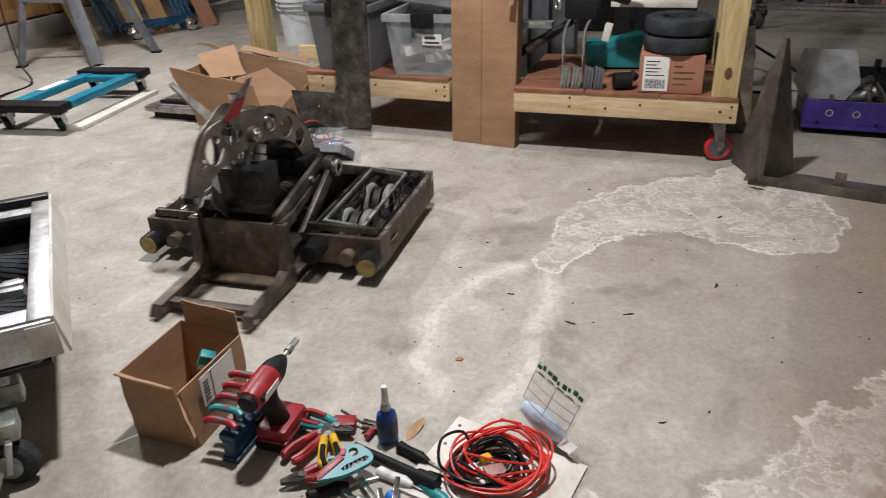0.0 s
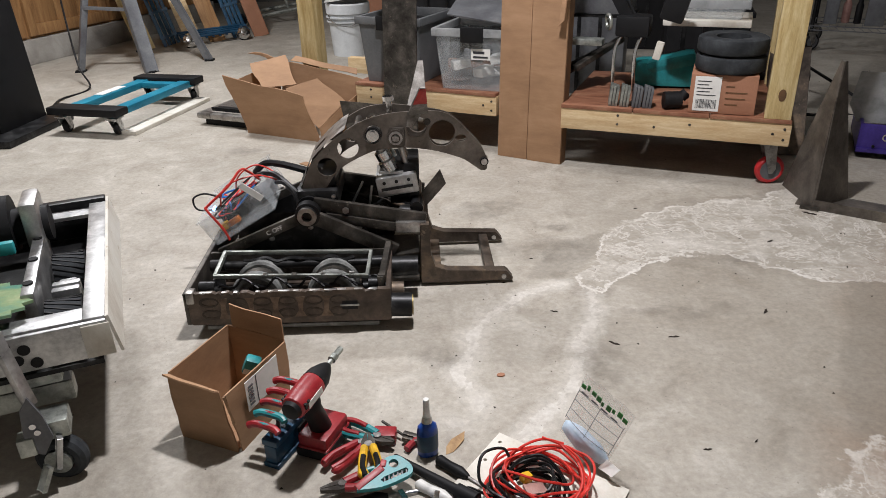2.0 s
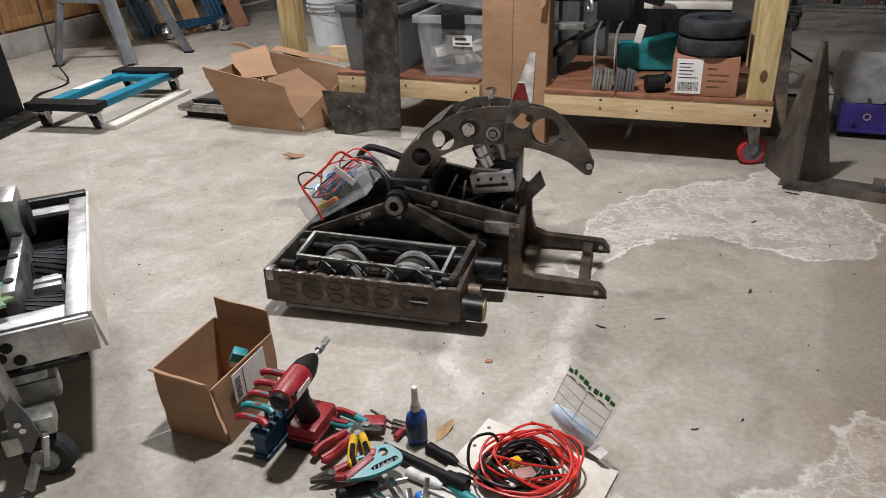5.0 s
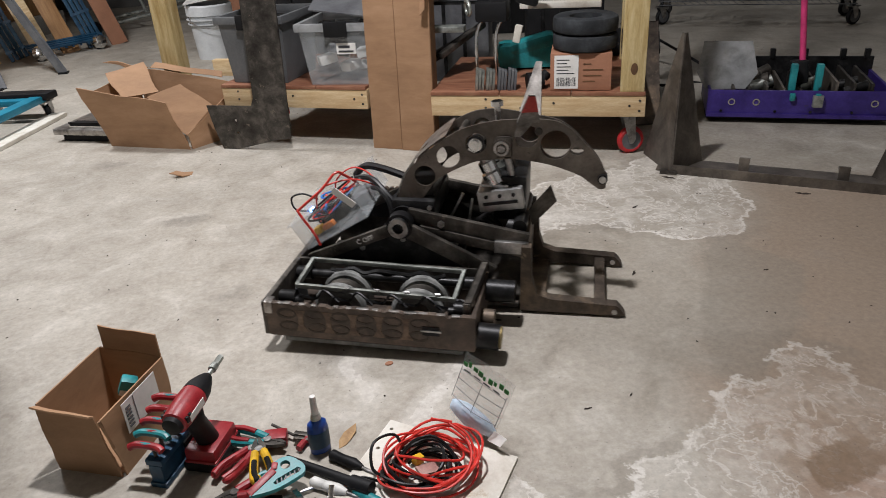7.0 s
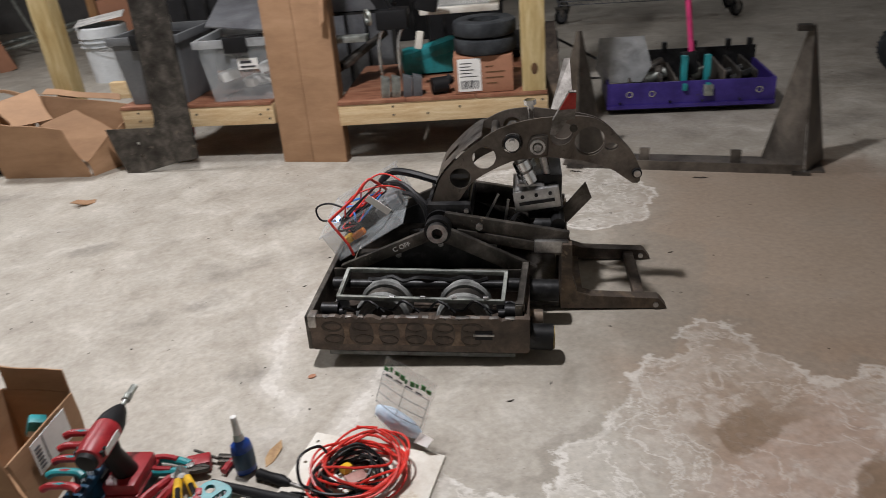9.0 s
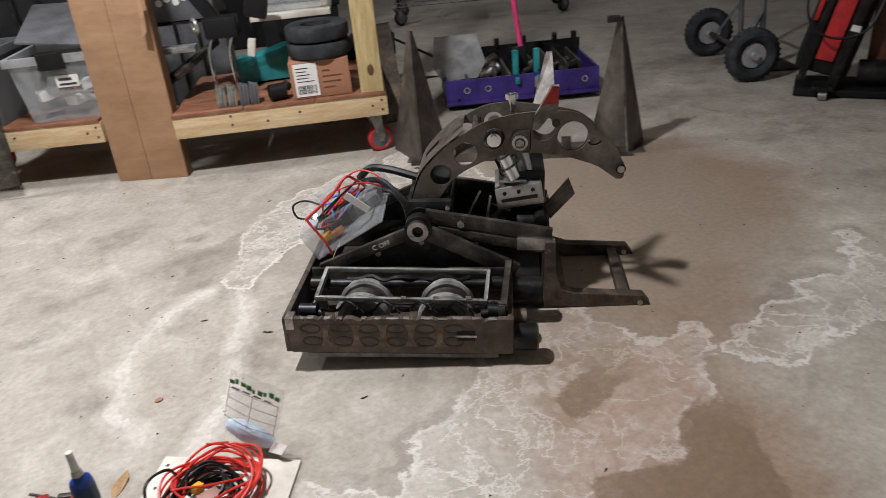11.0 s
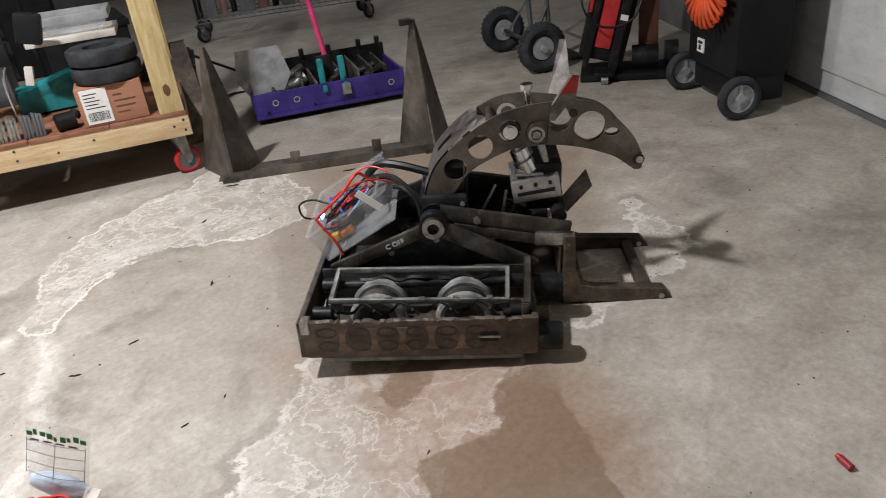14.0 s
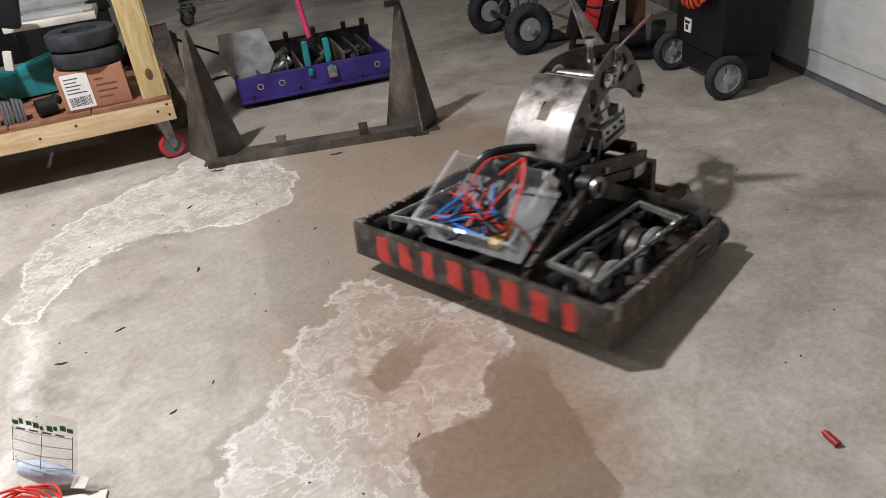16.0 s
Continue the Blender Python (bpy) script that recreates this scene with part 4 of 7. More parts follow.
def small_carton():
    s = thing("small_carton", pose(-0.635, 1.272, 0, 0, 0, -23.3), "small open brown cardboard box with a paper label", "box")
    w, d, h = 0.141, 0.186, 0.158
    base = [Vector(p) for p in ((0, 0, 0), (w, 0, 0), (w, d, 0), (0, d, 0))]
    rim = [Vector(p) for p in ((-0.006, -0.004, h), (w - 0.008, -0.012, h), (w + 0.004, d + 0.004, h - 0.006), (-0.002, d + 0.004, h + 0.004))]

    def wall(name, a, c, ra, rc, label=""):
        b = tilt_sheet(B(), (a, c, rc, ra), 0.0035)
        bmesh.ops.subdivide_edges(b, edges=b.edges[:], cuts=5, use_grid_fill=True)
        for v in b.verts:
            if 0.012 < v.co.z:
                v.co += Vector((0.003, 0.004, 0.0015)) * noise.noise(v.co * 16 + Vector((1, 5, 2)))
        return part(name, b, CARD, s, label)

    wall("box_panel", base[0], base[1], rim[0], rim[1])
    low = 0.012
    wall("box_panel", base[1] + Vector((0.004, 0.004, 0)), base[2], rim[1] + Vector((0.004, 0.004, -low)), rim[2])
    wall("box_panel", base[3], base[0] + Vector((0, 0.004, 0)), rim[3], rim[0] + Vector((0, 0.004, 0)))
    wall("box_panel", base[2], base[3], rim[2], rim[3])
    part("box_floor", box(B(), 0.004, w - 0.004, 0.004, d - 0.004, 0.001, 0.004), CARD, s, smooth=False)
    wall("flap", rim[2] + Vector((0, 0, 0.001)), rim[3] + Vector((0.012, 0, 0.001)), rim[2] + Vector((-0.004, 0.006, 0.052)), rim[3] + Vector((0.004, 0.010, 0.050)))
    wall("flap", rim[0] + Vector((0.004, 0, 0)), rim[1], rim[0] + Vector((-0.002, -0.012, 0.006)), rim[1] + Vector((-0.004, -0.010, 0.006)))
    part("torn_edge", bar(B(), (w + 0.0055, -0.004, 0.075), (w - 0.002, -0.012, h - 0.012), 0.004, 0.003, 0.001), CARD_EDGE, s, "pale torn board edge")
    tag = part("paper_label", box(B(), 0.040, 0.150, -0.0006, 0.0006, 0.072, 0.142, pose(w + 0.0085, 0, 0.002, 0, 0, 90)), PAPER, s, "white shipping label")
    b = B()
    for k in range(6):
        box(b, 0.047, 0.062, -0.0018, -0.0008, 0.082 + 0.0085 * k, 0.0865 + 0.0085 * k, pose(w + 0.0085, 0, 0.002, 0, 0, 90))
    box(b, 0.074, 0.0752, -0.0018, -0.0008, 0.074, 0.140, pose(w + 0.0085, 0, 0.002, 0, 0, 90))
    box(b, 0.136, 0.145, -0.0018, -0.0008, 0.078, 0.088, pose(w + 0.0085, 0, 0.002, 0, 0, 90))
    tagged(part("print", b, GREY_PAINT, tag, smooth=False), kind="stuff")
    pk = part("teal_packet", box(B(), -0.016, 0.016, -0.012, 0.012, -0.02, 0.02, pose(0.108, 0.118, 0.128, 10, 25, 30), bevel=0.005), TEAL_GRIP, s)
    part("packet_end", box(B(), -0.013, 0.013, -0.0135, -0.011, -0.018, -0.004, pose(0.108, 0.118, 0.128, 10, 25, 30), bevel=0.001), WHITE, pk)
    return s


small_carton()

# ---- floor scale and teal dolly ----
sc = thing("floor_scale", pose(-1.31, 3.70, 0, 0, 0, -24), "grey low floor scale beside the box", "scale")
part("platform", box(B(), 0, 0.36, 0, 0.36, 0.035, 0.066, bevel=0.01), SHEET_WORN, sc, "worn steel weighing platform")
part("scale_base", box(B(), 0.03, 0.33, 0.03, 0.33, 0.0, 0.035), BLACK, sc)
part("display_arm", box(box(B(), 0.08, 0.30, 0.03, 0.09, 0.062, 0.085, bevel=0.004), 0.08, 0.30, 0.028, 0.034, 0.085, 0.092), BLACK, sc)
part("bright_trim", box(B(), 0.085, 0.30, 0.024, 0.029, 0.068, 0.076), CHROME, sc)


def furniture_dolly():
    # local x along its long side
    m = pose(-1.995, 3.59, 0, 0, 0, -15)
    d = thing("furniture_dolly", m, "teal painted dolly with black carpeted ends on casters", "dolly")
    W, L = 0.36, 0.80
    zt = 0.125
    for x in (0.045, W - 0.045):
        part("side_rail", box(B(), x - 0.035, x + 0.035, 0.05, L - 0.05, zt - 0.035, zt, bevel=0.004), TEAL, d, "teal steel side rail")
    part("far_rail", box(B(), 0.08, W - 0.08, L - 0.17, L - 0.11, zt - 0.033, zt - 0.003, bevel=0.003), TEAL, d)
    for y in (0.0, L - 0.10):
        part("end_pad", box(B(), -0.02, W + 0.02, y, y + 0.10, zt - 0.025, zt + 0.014, bevel=0.008), BLACK, d, "black carpeted end")
    part("paper_strip", box(B(), 0.015, 0.065, 0.32, 0.52, zt + 0.001, zt + 0.004), PAPER, d, "pale paper strip")
    for x in (0.035, W - 0.03):
        for y in (0.05, L - 0.05):
            caster(d, x, y, zt - 0.034, 0.034, BLACK, 100)
    pl = thing("pale_plank", m @ pose(W - 0.02, 0.0, 0.0, 0, 0, 0), "pale grey plank on the floor under a dolly", "plank")
    part("plank_board", box(B(), 0.0, 0.085, 0.06, 0.76, 0.0, 0.02, bevel=0.003), OFFWHITE, pl)


furniture_dolly()


# ---- steel plow frame, purple chassis ----
def plow_frame():
    m = pose(1.226, 2.364, 0, 0, 0, -35.8)
    s = thing("plow_frame", m, "brown mild steel frame with two pointed uprights", "steel frame")
    part("base_bar", box(box(B(), -0.06, 0.86, 0.02, 0.16, 0.0, 0.006), -0.0, 0.79, 0.0, 0.006, 0.0, 0.035), STEEL_PLOW, s, "flat steel base bar", smooth=False)
    tipz = 0.50
    for k, (x0, x1, x2, tx, back) in enumerate(((-0.14, 0.0, 0.165, -0.055, 0.20), (0.625, 0.79, 0.93, 0.765, 0.20))):
        # three-sided upright of bent sheet
        if k == 0:
            base = [Vector((-0.135, 0.20, 0)), Vector((0.0, 0.0, 0)), Vector((0.085, 0.165, 0))]
            tip = Vector((-0.005, 0.07, tipz))
        else:
            base = [Vector((0.665, 0.155, 0)), Vector((0.79, 0.0, 0)), Vector((0.87, 0.17, 0))]
            tip = Vector((0.765, 0.07, tipz))
        b = B()
        e = (base[1] - base[0]).normalized() * 0.008
        for p, q in ((base[0], base[1]), (base[1], base[2])):
            w = (q - p).normalized() * 0.009
            tilt_sheet(b, (p, q, tip + w, tip - w), 0.006)
        part("upright", b, STEEL_PLOW, s, "pointed bent-sheet upright", smooth=False)
        part("weld_edge", bar(B(), base[1], tip, 0.008, 0.008), STEEL_BRIGHT if k else STEEL_PLOW, s)
        part("foot_tab", box(B(), base[1].x - 0.04, base[1].x + 0.02, -0.012, 0.02, 0.0, 0.012), STEEL_DARK, s)
    part("tip_bracket", box(B(), 0.715, 0.76, 0.045, 0.075, 0.485, 0.505), STEEL_DARK, s)
    for x in (0.245, 0.565):
        part("hinge_bracket", box(box(B(), x - 0.018, x + 0.018, 0.03, 0.036, 0.0, 0.075, bevel=0.002), x - 0.018, x + 0.018, 0.036, 0.075, 0.055, 0.062), STEEL_PLOW, s)


plow_frame()


def purple_chassis():
    m = pose(1.655, 2.895, 0, 0, 0, -26)
    s = thing("purple_chassis", m, "purple painted metal chassis filled with dark parts", "chassis")
    W, D, H = 0.73, 0.40, 0.145
    part("front_wall", box(B(), 0, W, 0, 0.012, 0.03, H, bevel=0.003), PURPLE, s)
    for x in (0, W - 0.012):
        part("side_wall", box(B(), x, x + 0.012, 0.012, D, 0.03, H), PURPLE, s)
    part("rear_wall", box(B(), 0.12, W, D, D + 0.012, 0.03, H + 0.06), BLACK_METAL, s)
    part("floor_pan", box(B(), 0, W, 0, D, 0.022, 0.032), BLACK, s)
    part("skirt", box(B(), 0.0, W, -0.012, 0.0, 0.03, 0.045), PURPLE, s)
    for x in (0.10, 0.20, 0.66):
        part("eyelet", ring(B(), (x, -0.004, 0.095), (x, -0.001, 0.095), 0.015, 0.010), CHROME, s)
    for x in (0.06, 0.28, 0.42, 0.58):
        part("rivet", cyl(B(), (x, -0.004, 0.055), (x, 0, 0.055), 0.006, n=10), BLACK_METAL, s)
    rr = random.Random(4)
    for k in range(9):
        x = 0.10 + k * 0.068
        part("rib", box(B(), x, x + 0.012, 0.03, D - 0.02, 0.034, 0.14 + rr.uniform(0, 0.04), pose(0, 0, 0, 0, 0, 0), bevel=0.003), STEEL_DARK if k % 3 else STEEL_PLOW, s)
    for k in range(8):
        x, y = rr.uniform(0.12, 0.66), rr.uniform(0.06, 0.34)
        part("dark_part", cyl(B(), (x - 0.04, y, 0.12), (x + 0.05, y + rr.uniform(-0.05, 0.05), 0.13 + rr.uniform(-0.02, 0.04)), rr.uniform(0.012, 0.028), n=16), (BLACK_METAL, STEEL_DARK, GALV)[k % 3], s)
    for x in (0.16, 0.3, 0.44, 0.6, 0.7):
        part("rear_lug", box(B(), x - 0.012, x + 0.012, D - 0.01, D + 0.02, H + 0.05, H + 0.095, bevel=0.004), BLACK_METAL, s)
    t = thing("grabber_tool", m @ pose(0.39, 0.03, 0), "pink-handled tool with teal jaws standing on a chassis", "tool")
    part("shaft", cyl(B(), (0.0, 0.08, 0.16), (-0.06, 0.16, 0.72), 0.013, n=14), PINK, t, "pink shaft")
    part("head", box(B(), -0.035, 0.035, 0.03, 0.11, 0.16, 0.26, pose(0, 0, 0, -8, -5, 0), bevel=0.012), BLACK, t)
    for sx in (-0.05, 0.05):
        part("jaw", box(box(B(), sx - 0.014, sx + 0.014, 0.0, 0.03, 0.13, 0.25, bevel=0.006), sx - 0.01, sx + 0.01, -0.05, 0.03, 0.105, 0.135, bevel=0.004), TEAL_GRIP, t, "teal jaw")
    part("tip_pad", box(B(), 0.03, 0.07, -0.055, -0.03, 0.08, 0.13, bevel=0.004), GALV, t)
    g = thing("frosted_sheet", m @ pose(-0.03, 0.05, 0.0), "frosted grey plastic sheet leaning on a chassis", "plastic sheet")
    part("sheet", plate(B(), [(0.02, 0.13), (0.19, 0.13), (0.235, 0.20), (0.20, 0.335), (0.0, 0.335), (-0.02, 0.20)], 0.005, pose(0, 0.02, 0, -10, 0, 0) @ XZ), CLEAR_DULL, g, smooth=False)


purple_chassis()


# ---- wire rack, hand truck, machine, compressor by the door ----
def wire_rack():
    m = pose(2.52, 5.16, 0, 0, 0, -29.5)
    s = thing("wire_rack", m, "black wire shelving rack on casters", "rack")
    W, D = 1.30, 0.42
    for x in (0.02, W - 0.02):
        for y in (0.02, D - 0.02):
            part("upright", cyl(B(), (x, y, 0.12), (x, y, 1.9), 0.0125, n=12), BLACK_METAL, s)
            caster(s, x, y, 0.13, 0.058, BLACK, 40)
    for z in (0.17, 0.62, 1.1, 1.6):
        b = B()
        for y in (0.0, D):
            bar(b, (0, y, z), (W, y, z), 0.007, 0.007)
            bar(b, (0, y, z - 0.028), (W, y, z - 0.028), 0.006, 0.006)
        for x in (0.0, W):
            bar(b, (x, 0, z), (x, D, z), 0.007, 0.007)
        for k in range(26):
            x = W * (k + 0.5) / 26
            bar(b, (x, 0, z + 0.004), (x, D, z + 0.004), 0.004, 0.004)
            bar(b, (x - 0.02, 0, z), (x + 0.02, 0, z - 0.028), 0.003, 0.003)
        part("wire_shelf", b, GREY_PAINT, s, smooth=False)
    rr = random.Random(9)
    x = 0.08
    k = 0
    while x < W - 0.1:
        w = rr.uniform(0.05, 0.12)
        z0 = 0.176
        j = thing("jar" if k % 3 else "small_box", m @ pose(x + w / 2, 0.15 + rr.uniform(-0.04, 0.04), z0), ("pinkish plastic jar on a wire shelf", "dark plastic jar on a wire shelf", "grey box on a wire shelf")[k % 3 - 1 if k % 3 else 2], "jar" if k % 3 else "box", "goods on the rack")
        if k % 3:
            part("jar_body", lathe(B(), [(w * 0.42, 0), (w * 0.46, 0.01), (w * 0.46, 0.12), (w * 0.3, 0.14), (w * 0.3, 0.165), (w * 0.28, 0.17)], n=20), JAR_PINK if k % 3 == 1 else BLACK, j)
        else:
            part("box_body", box(B(), -w / 2, w / 2, -0.07, 0.07, 0, 0.17, bevel=0.004), GREY_PAINT, j)
        x += w + 0.02
        k += 1


wire_rack()


def pneumatic_wheel(parent, c, axis, R, mat=RUBBER):
    c, axis = Vector(c), Vector(axis).normalized()
    w = part("wheel", torus(B(), c, axis, R - 0.032, 0.034, 36, 12, 1.2), mat, parent, "black rubber tyre wheel")
    b = B()
    cyl(b, c - axis * 0.02, c + axis * 0.02, R * 0.46, n=28)
    cyl(b, c - axis * 0.045, c + axis * 0.045, 0.018, n=14)
    part("rim", b, HUB_GREY, w, "pale metal rim")
    b = B()
    q = axis.to_track_quat("Z", "Y")
    for k in range(30):
        a = k * math.tau / 30
        e = q @ Vector((math.cos(a), math.sin(a), 0))
        f = q @ Vector((-math.sin(a), math.cos(a), 0))
        p = c + e * (R - 0.002)
        bar(b, p - axis * 0.024 + f * 0.006, p + axis * 0.024 - f * 0.006, 0.008, 0.006, up=e)
    part("tread_lugs", b, mat, w)


def hand_truck():
    m = pose(3.093, 2.50, 0, 0, 0, -117.8)
    s = thing("hand_truck", m, "black hand truck with pneumatic tyres", "hand truck")
    pneumatic_wheel(s, (-0.283, 0.0, 0.125), (1, 0.0, 0), 0.125)
    pneumatic_wheel(s, (0.283, 0.0, 0.125), (1, 0.0, 0), 0.125)
    part("axle", cyl(B(), (-0.28, 0, 0.125), (0.28, 0, 0.125), 0.012, n=12), STEEL_DARK, s)
    b = B()
    for x in (-0.13, 0.13):
        tube(b, [(x, 0.12, 0.02), (x, 0.10, 0.3), (x, 0.06, 0.8), (x * 0.9, 0.02, 1.2)], 0.014, 10, 4)
    for z, y in ((0.12, 0.115), (0.35, 0.1), (0.62, 0.075), (0.9, 0.05)):
        cyl(b, (-0.13, y, z), (0.13, y, z), 0.010, n=10)
    for x in (-0.13, 0.13):
        bar(b, (x, 0.10, 0.30), (x * 1.3, 0.0, 0.14), 0.025, 0.01)
    part("tube_frame", b, GREY_PAINT, s)
    part("toe_plate", box(B(), -0.17, 0.17, 0.12, 0.30, 0.004, 0.012), STEEL_DARK, s)


hand_truck()


def red_machine():
    # the front faces the camera along local -y and leans a little
    m = pose(2.912, 1.831, 0, 0, 0, -56)
    s = thing("jump_starter_machine", m, "black and red wheeled shop machine with hanging cable", "machine")
    lean = pose(-0.018, 0.06, 0.16, 0, 13, 0)
    part("cabinet", box(B(), -0.10, 0.11, 0.0, 0.20, -0.06, 0.62, lean, bevel=0.008), BLACK, s, smooth=False)
    part("red_panel", box(B(), -0.036, 0.036, -0.012, -0.001, 0.0, 0.60, lean, bevel=0.003), RED_WHEEL, s, "red front stripe")
    part("red_side", box(B(), -0.098, -0.08, -0.010, -0.001, 0.15, 0.60, lean, bevel=0.003), RED_WHEEL, s, "narrow red stripe")
    part("frame_leg", box(box(B(), 0.045, 0.085, -0.04, -0.002, -0.12, 0.6, lean, bevel=0.006), -0.075, -0.045, -0.03, -0.002, -0.10, 0.6, lean, bevel=0.006), BLACK_METAL, s)
    part("foot_caster", cyl(B(), (-0.02, 0.0, 0.02), (0.012, 0.0, 0.02), 0.02, n=16), GALV, s)
    part("caster_bracket", box(B(), -0.05, 0.03, -0.015, 0.10, 0.04, 0.06, bevel=0.004), BLACK_METAL, s)
    part("cable", tube(B(), [(-0.11, 0.02, 0.47), (-0.10, -0.02, 0.36), (-0.04, -0.03, 0.285), (0.05, -0.03, 0.27), (0.13, -0.01, 0.31), (0.17, 0.04, 0.42)], 0.005, 8, 6), BLACK_WIRE, s)
    part("white_tag", box(B(), 0.05, 0.084, -0.044, -0.0405, 0.145, 0.17, lean), PAPER, s)
    part("skid", box(B(), -0.12, 0.36, 0.04, 0.28, 0.005, 0.035, bevel=0.004), BLACK, s)
    part("pump", cyl(cyl(B(), (0.12, 0.12, 0.095), (0.24, 0.12, 0.095), 0.055, n=20), (0.27, 0.14, 0.10), (0.33, 0.14, 0.10), 0.06, n=18), BLACK_METAL, s)
    part("side_panel", box(B(), 0.15, 0.24, 0.16, 0.19, 0.12, 0.7, bevel=0.004), JAR_BROWN, s, "dull brown panel")


red_machine()


def compressor():
    m = pose(2.842, 1.305, 0, 0, 0, -125)
    s = thing("wheeled_compressor", m, "black wheeled air compressor with a coiled orange hose", "compressor")
    part("shell", box(box(B(), -0.20, 0.20, 0.02, 0.25, 0.14, 0.95, bevel=0.03), -0.19, 0.19, 0.05, 0.24, 0.04, 0.15, bevel=0.02), BLACK, s)
    for x, y in ((-0.23, 0.03), (0.23, 0.03)):
        w = part("wheel", torus(B(), (x, y, 0.085), (1.0, 0.0, 0), 0.068, 0.017, 32, 10, 1.4), RUBBER, s, "black wheel with pale hub")
        c0, axle = Vector((x, y, 0.085)), Vector((1.0, 0.0, 0))
        q = axle.to_track_quat("Z", "Y")
        hub = part("hub", cyl(cyl(B(), c0 - axle * 0.012, c0 + axle * 0.018, 0.018, n=14), c0 - axle * 0.004, c0 + axle * 0.004, 0.056, n=24), HUB_GREY, w)
        for k in range(8):
            a = k * math.tau / 8
            part("spoke", bar(B(), c0, c0 + q @ Vector((0.054 * math.cos(a), 0.054 * math.sin(a), 0)), 0.012, 0.024), HUB_GREY, w)
        part("rim", ring(B(), c0 - axle * 0.014, c0 + axle * 0.014, 0.060, 0.050), HUB_GREY, w)
    part("white_sticker", box(B(), -0.10, -0.045, 0.014, 0.0185, 0.20, 0.255, pose(0, 0, 0, 0, 0, 0)), PAPER, s, "white printed sticker")
    part("sticker_print", box(box(B(), -0.085, -0.065, 0.012, 0.014, 0.21, 0.23), -0.09, -0.055, 0.012, 0.014, 0.235, 0.246), INK, s, smooth=False)
    # helical hose hung in a loop
    pts = []
    for k in range(220):
        u = k / 219
        a = math.pi * (1.04 + 0.92 * u)
        c = Vector((0.03 + 0.10 * math.cos(a), -0.035, 0.49 + 0.105 * math.sin(a)))
        e = Vector((math.cos(a), 0, math.sin(a)))
        ph = u * 12 * math.tau
        pts.append(c + 0.062 * math.cos(ph) * e + 0.016 * math.sin(ph) * Vector((math.sin(a), 0, -math.cos(a))) + Vector((0, 0.02 * math.sin(ph), 0)))
    part("coil_hose", tube(B(), pts, 0.0075, 6, 1), ORANGE, s, "coiled orange-red air hose")
    b = B()
    for k in range(4):
        box(b, 0.0, 0.06, 0.014, 0.018, 0.44 + k * 0.03, 0.445 + k * 0.03)
    part("white_marks", b, PAPER, s, smooth=False)


compressor()
jb = thing("door_jamb", pose(3.30, 1.146, 0, 0, 0, 52), "dark door jamb and wall with shade in its colour", "door jamb", kind="structure")
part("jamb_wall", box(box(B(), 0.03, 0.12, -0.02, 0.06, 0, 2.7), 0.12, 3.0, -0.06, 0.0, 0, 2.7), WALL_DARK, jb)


# ---- foreground tools ----
def impact_driver():
    # the body points away along local x
    m = pose(-0.332, 1.232, 0, 0, 0, 68)
    s = thing("impact_driver", m, "red and black cordless impact driver standing on its battery", "power tool")
    bat = part("battery", box(box(B(), -0.050, 0.052, -0.035, 0.035, 0.0, 0.028, bevel=0.007), -0.046, 0.048, -0.033, 0.033, 0.022, 0.052, bevel=0.008), RED, s, "red battery pack")
    part("battery_foot", box(B(), -0.0515, 0.0535, -0.0365, 0.0365, 0.001, 0.024, bevel=0.006), BLACK, bat)
    part("handle", lathe(B(), [(0.022, 0.05), (0.021, 0.08), (0.0195, 0.12), (0.024, 0.145), (0.02, 0.155)], pose(0.012, 0, 0, 0, -20, 0), 18), BLACK, s, "black rubber grip")
    part("housing", lathe(B(), [(0.014, -0.050), (0.024, -0.044), (0.0265, -0.02), (0.0265, 0.025), (0.025, 0.034)], pose(-0.045, 0, 0.160, 0, 86, 0), 24), RED, s, "red motor housing")
    part("rear_cap", lathe(B(), [(0.008, -0.056), (0.018, -0.053), (0.0205, -0.042), (0.016, -0.041)], pose(-0.047, 0, 0.160, 0, 86, 0), 20), BLACK, s)
    part("nose", lathe(B(), [(0.026, 0.032), (0.024, 0.052), (0.016, 0.074), (0.011, 0.084), (0.008, 0.088)], pose(-0.045, 0, 0.160, 0, 86, 0), 24), BLACK, s, "black nose cone")
    part("bit", cyl(cyl(cyl(B(), (0.040, 0, 0.166), (0.062, 0, 0.168), 0.005, n=12), (0.060, 0, 0.168), (0.074, 0, 0.169), 0.0085, n=14), (0.074, 0, 0.169), (0.10, 0, 0.171), 0.007, n=6), GALV, s, "steel driver bit")
    part("trigger", box(B(), -0.022, -0.006, -0.008, 0.008, 0.11, 0.137, bevel=0.004), RED, s)
    part("side_badge", box(B(), -0.03, 0.02, -0.0270, -0.0255, -0.006, 0.008, pose(-0.045, 0, 0.160, 0, -4, 0)), PAPER, s, "pale side badge")
    part("vent", box(box(B(), -0.04, -0.034, -0.0268, 0.0268, 0.0, 0.012, pose(-0.045, 0, 0.160, 0, -4, 0)), -0.03, -0.024, -0.0268, 0.0268, 0.0, 0.012, pose(-0.045, 0, 0.160, 0, -4, 0)), BLACK, s)
    part("belt_clip", box(B(), -0.03, 0.03, 0.036, 0.040, 0.035, 0.055), BLACK_METAL, s)


impact_driver()


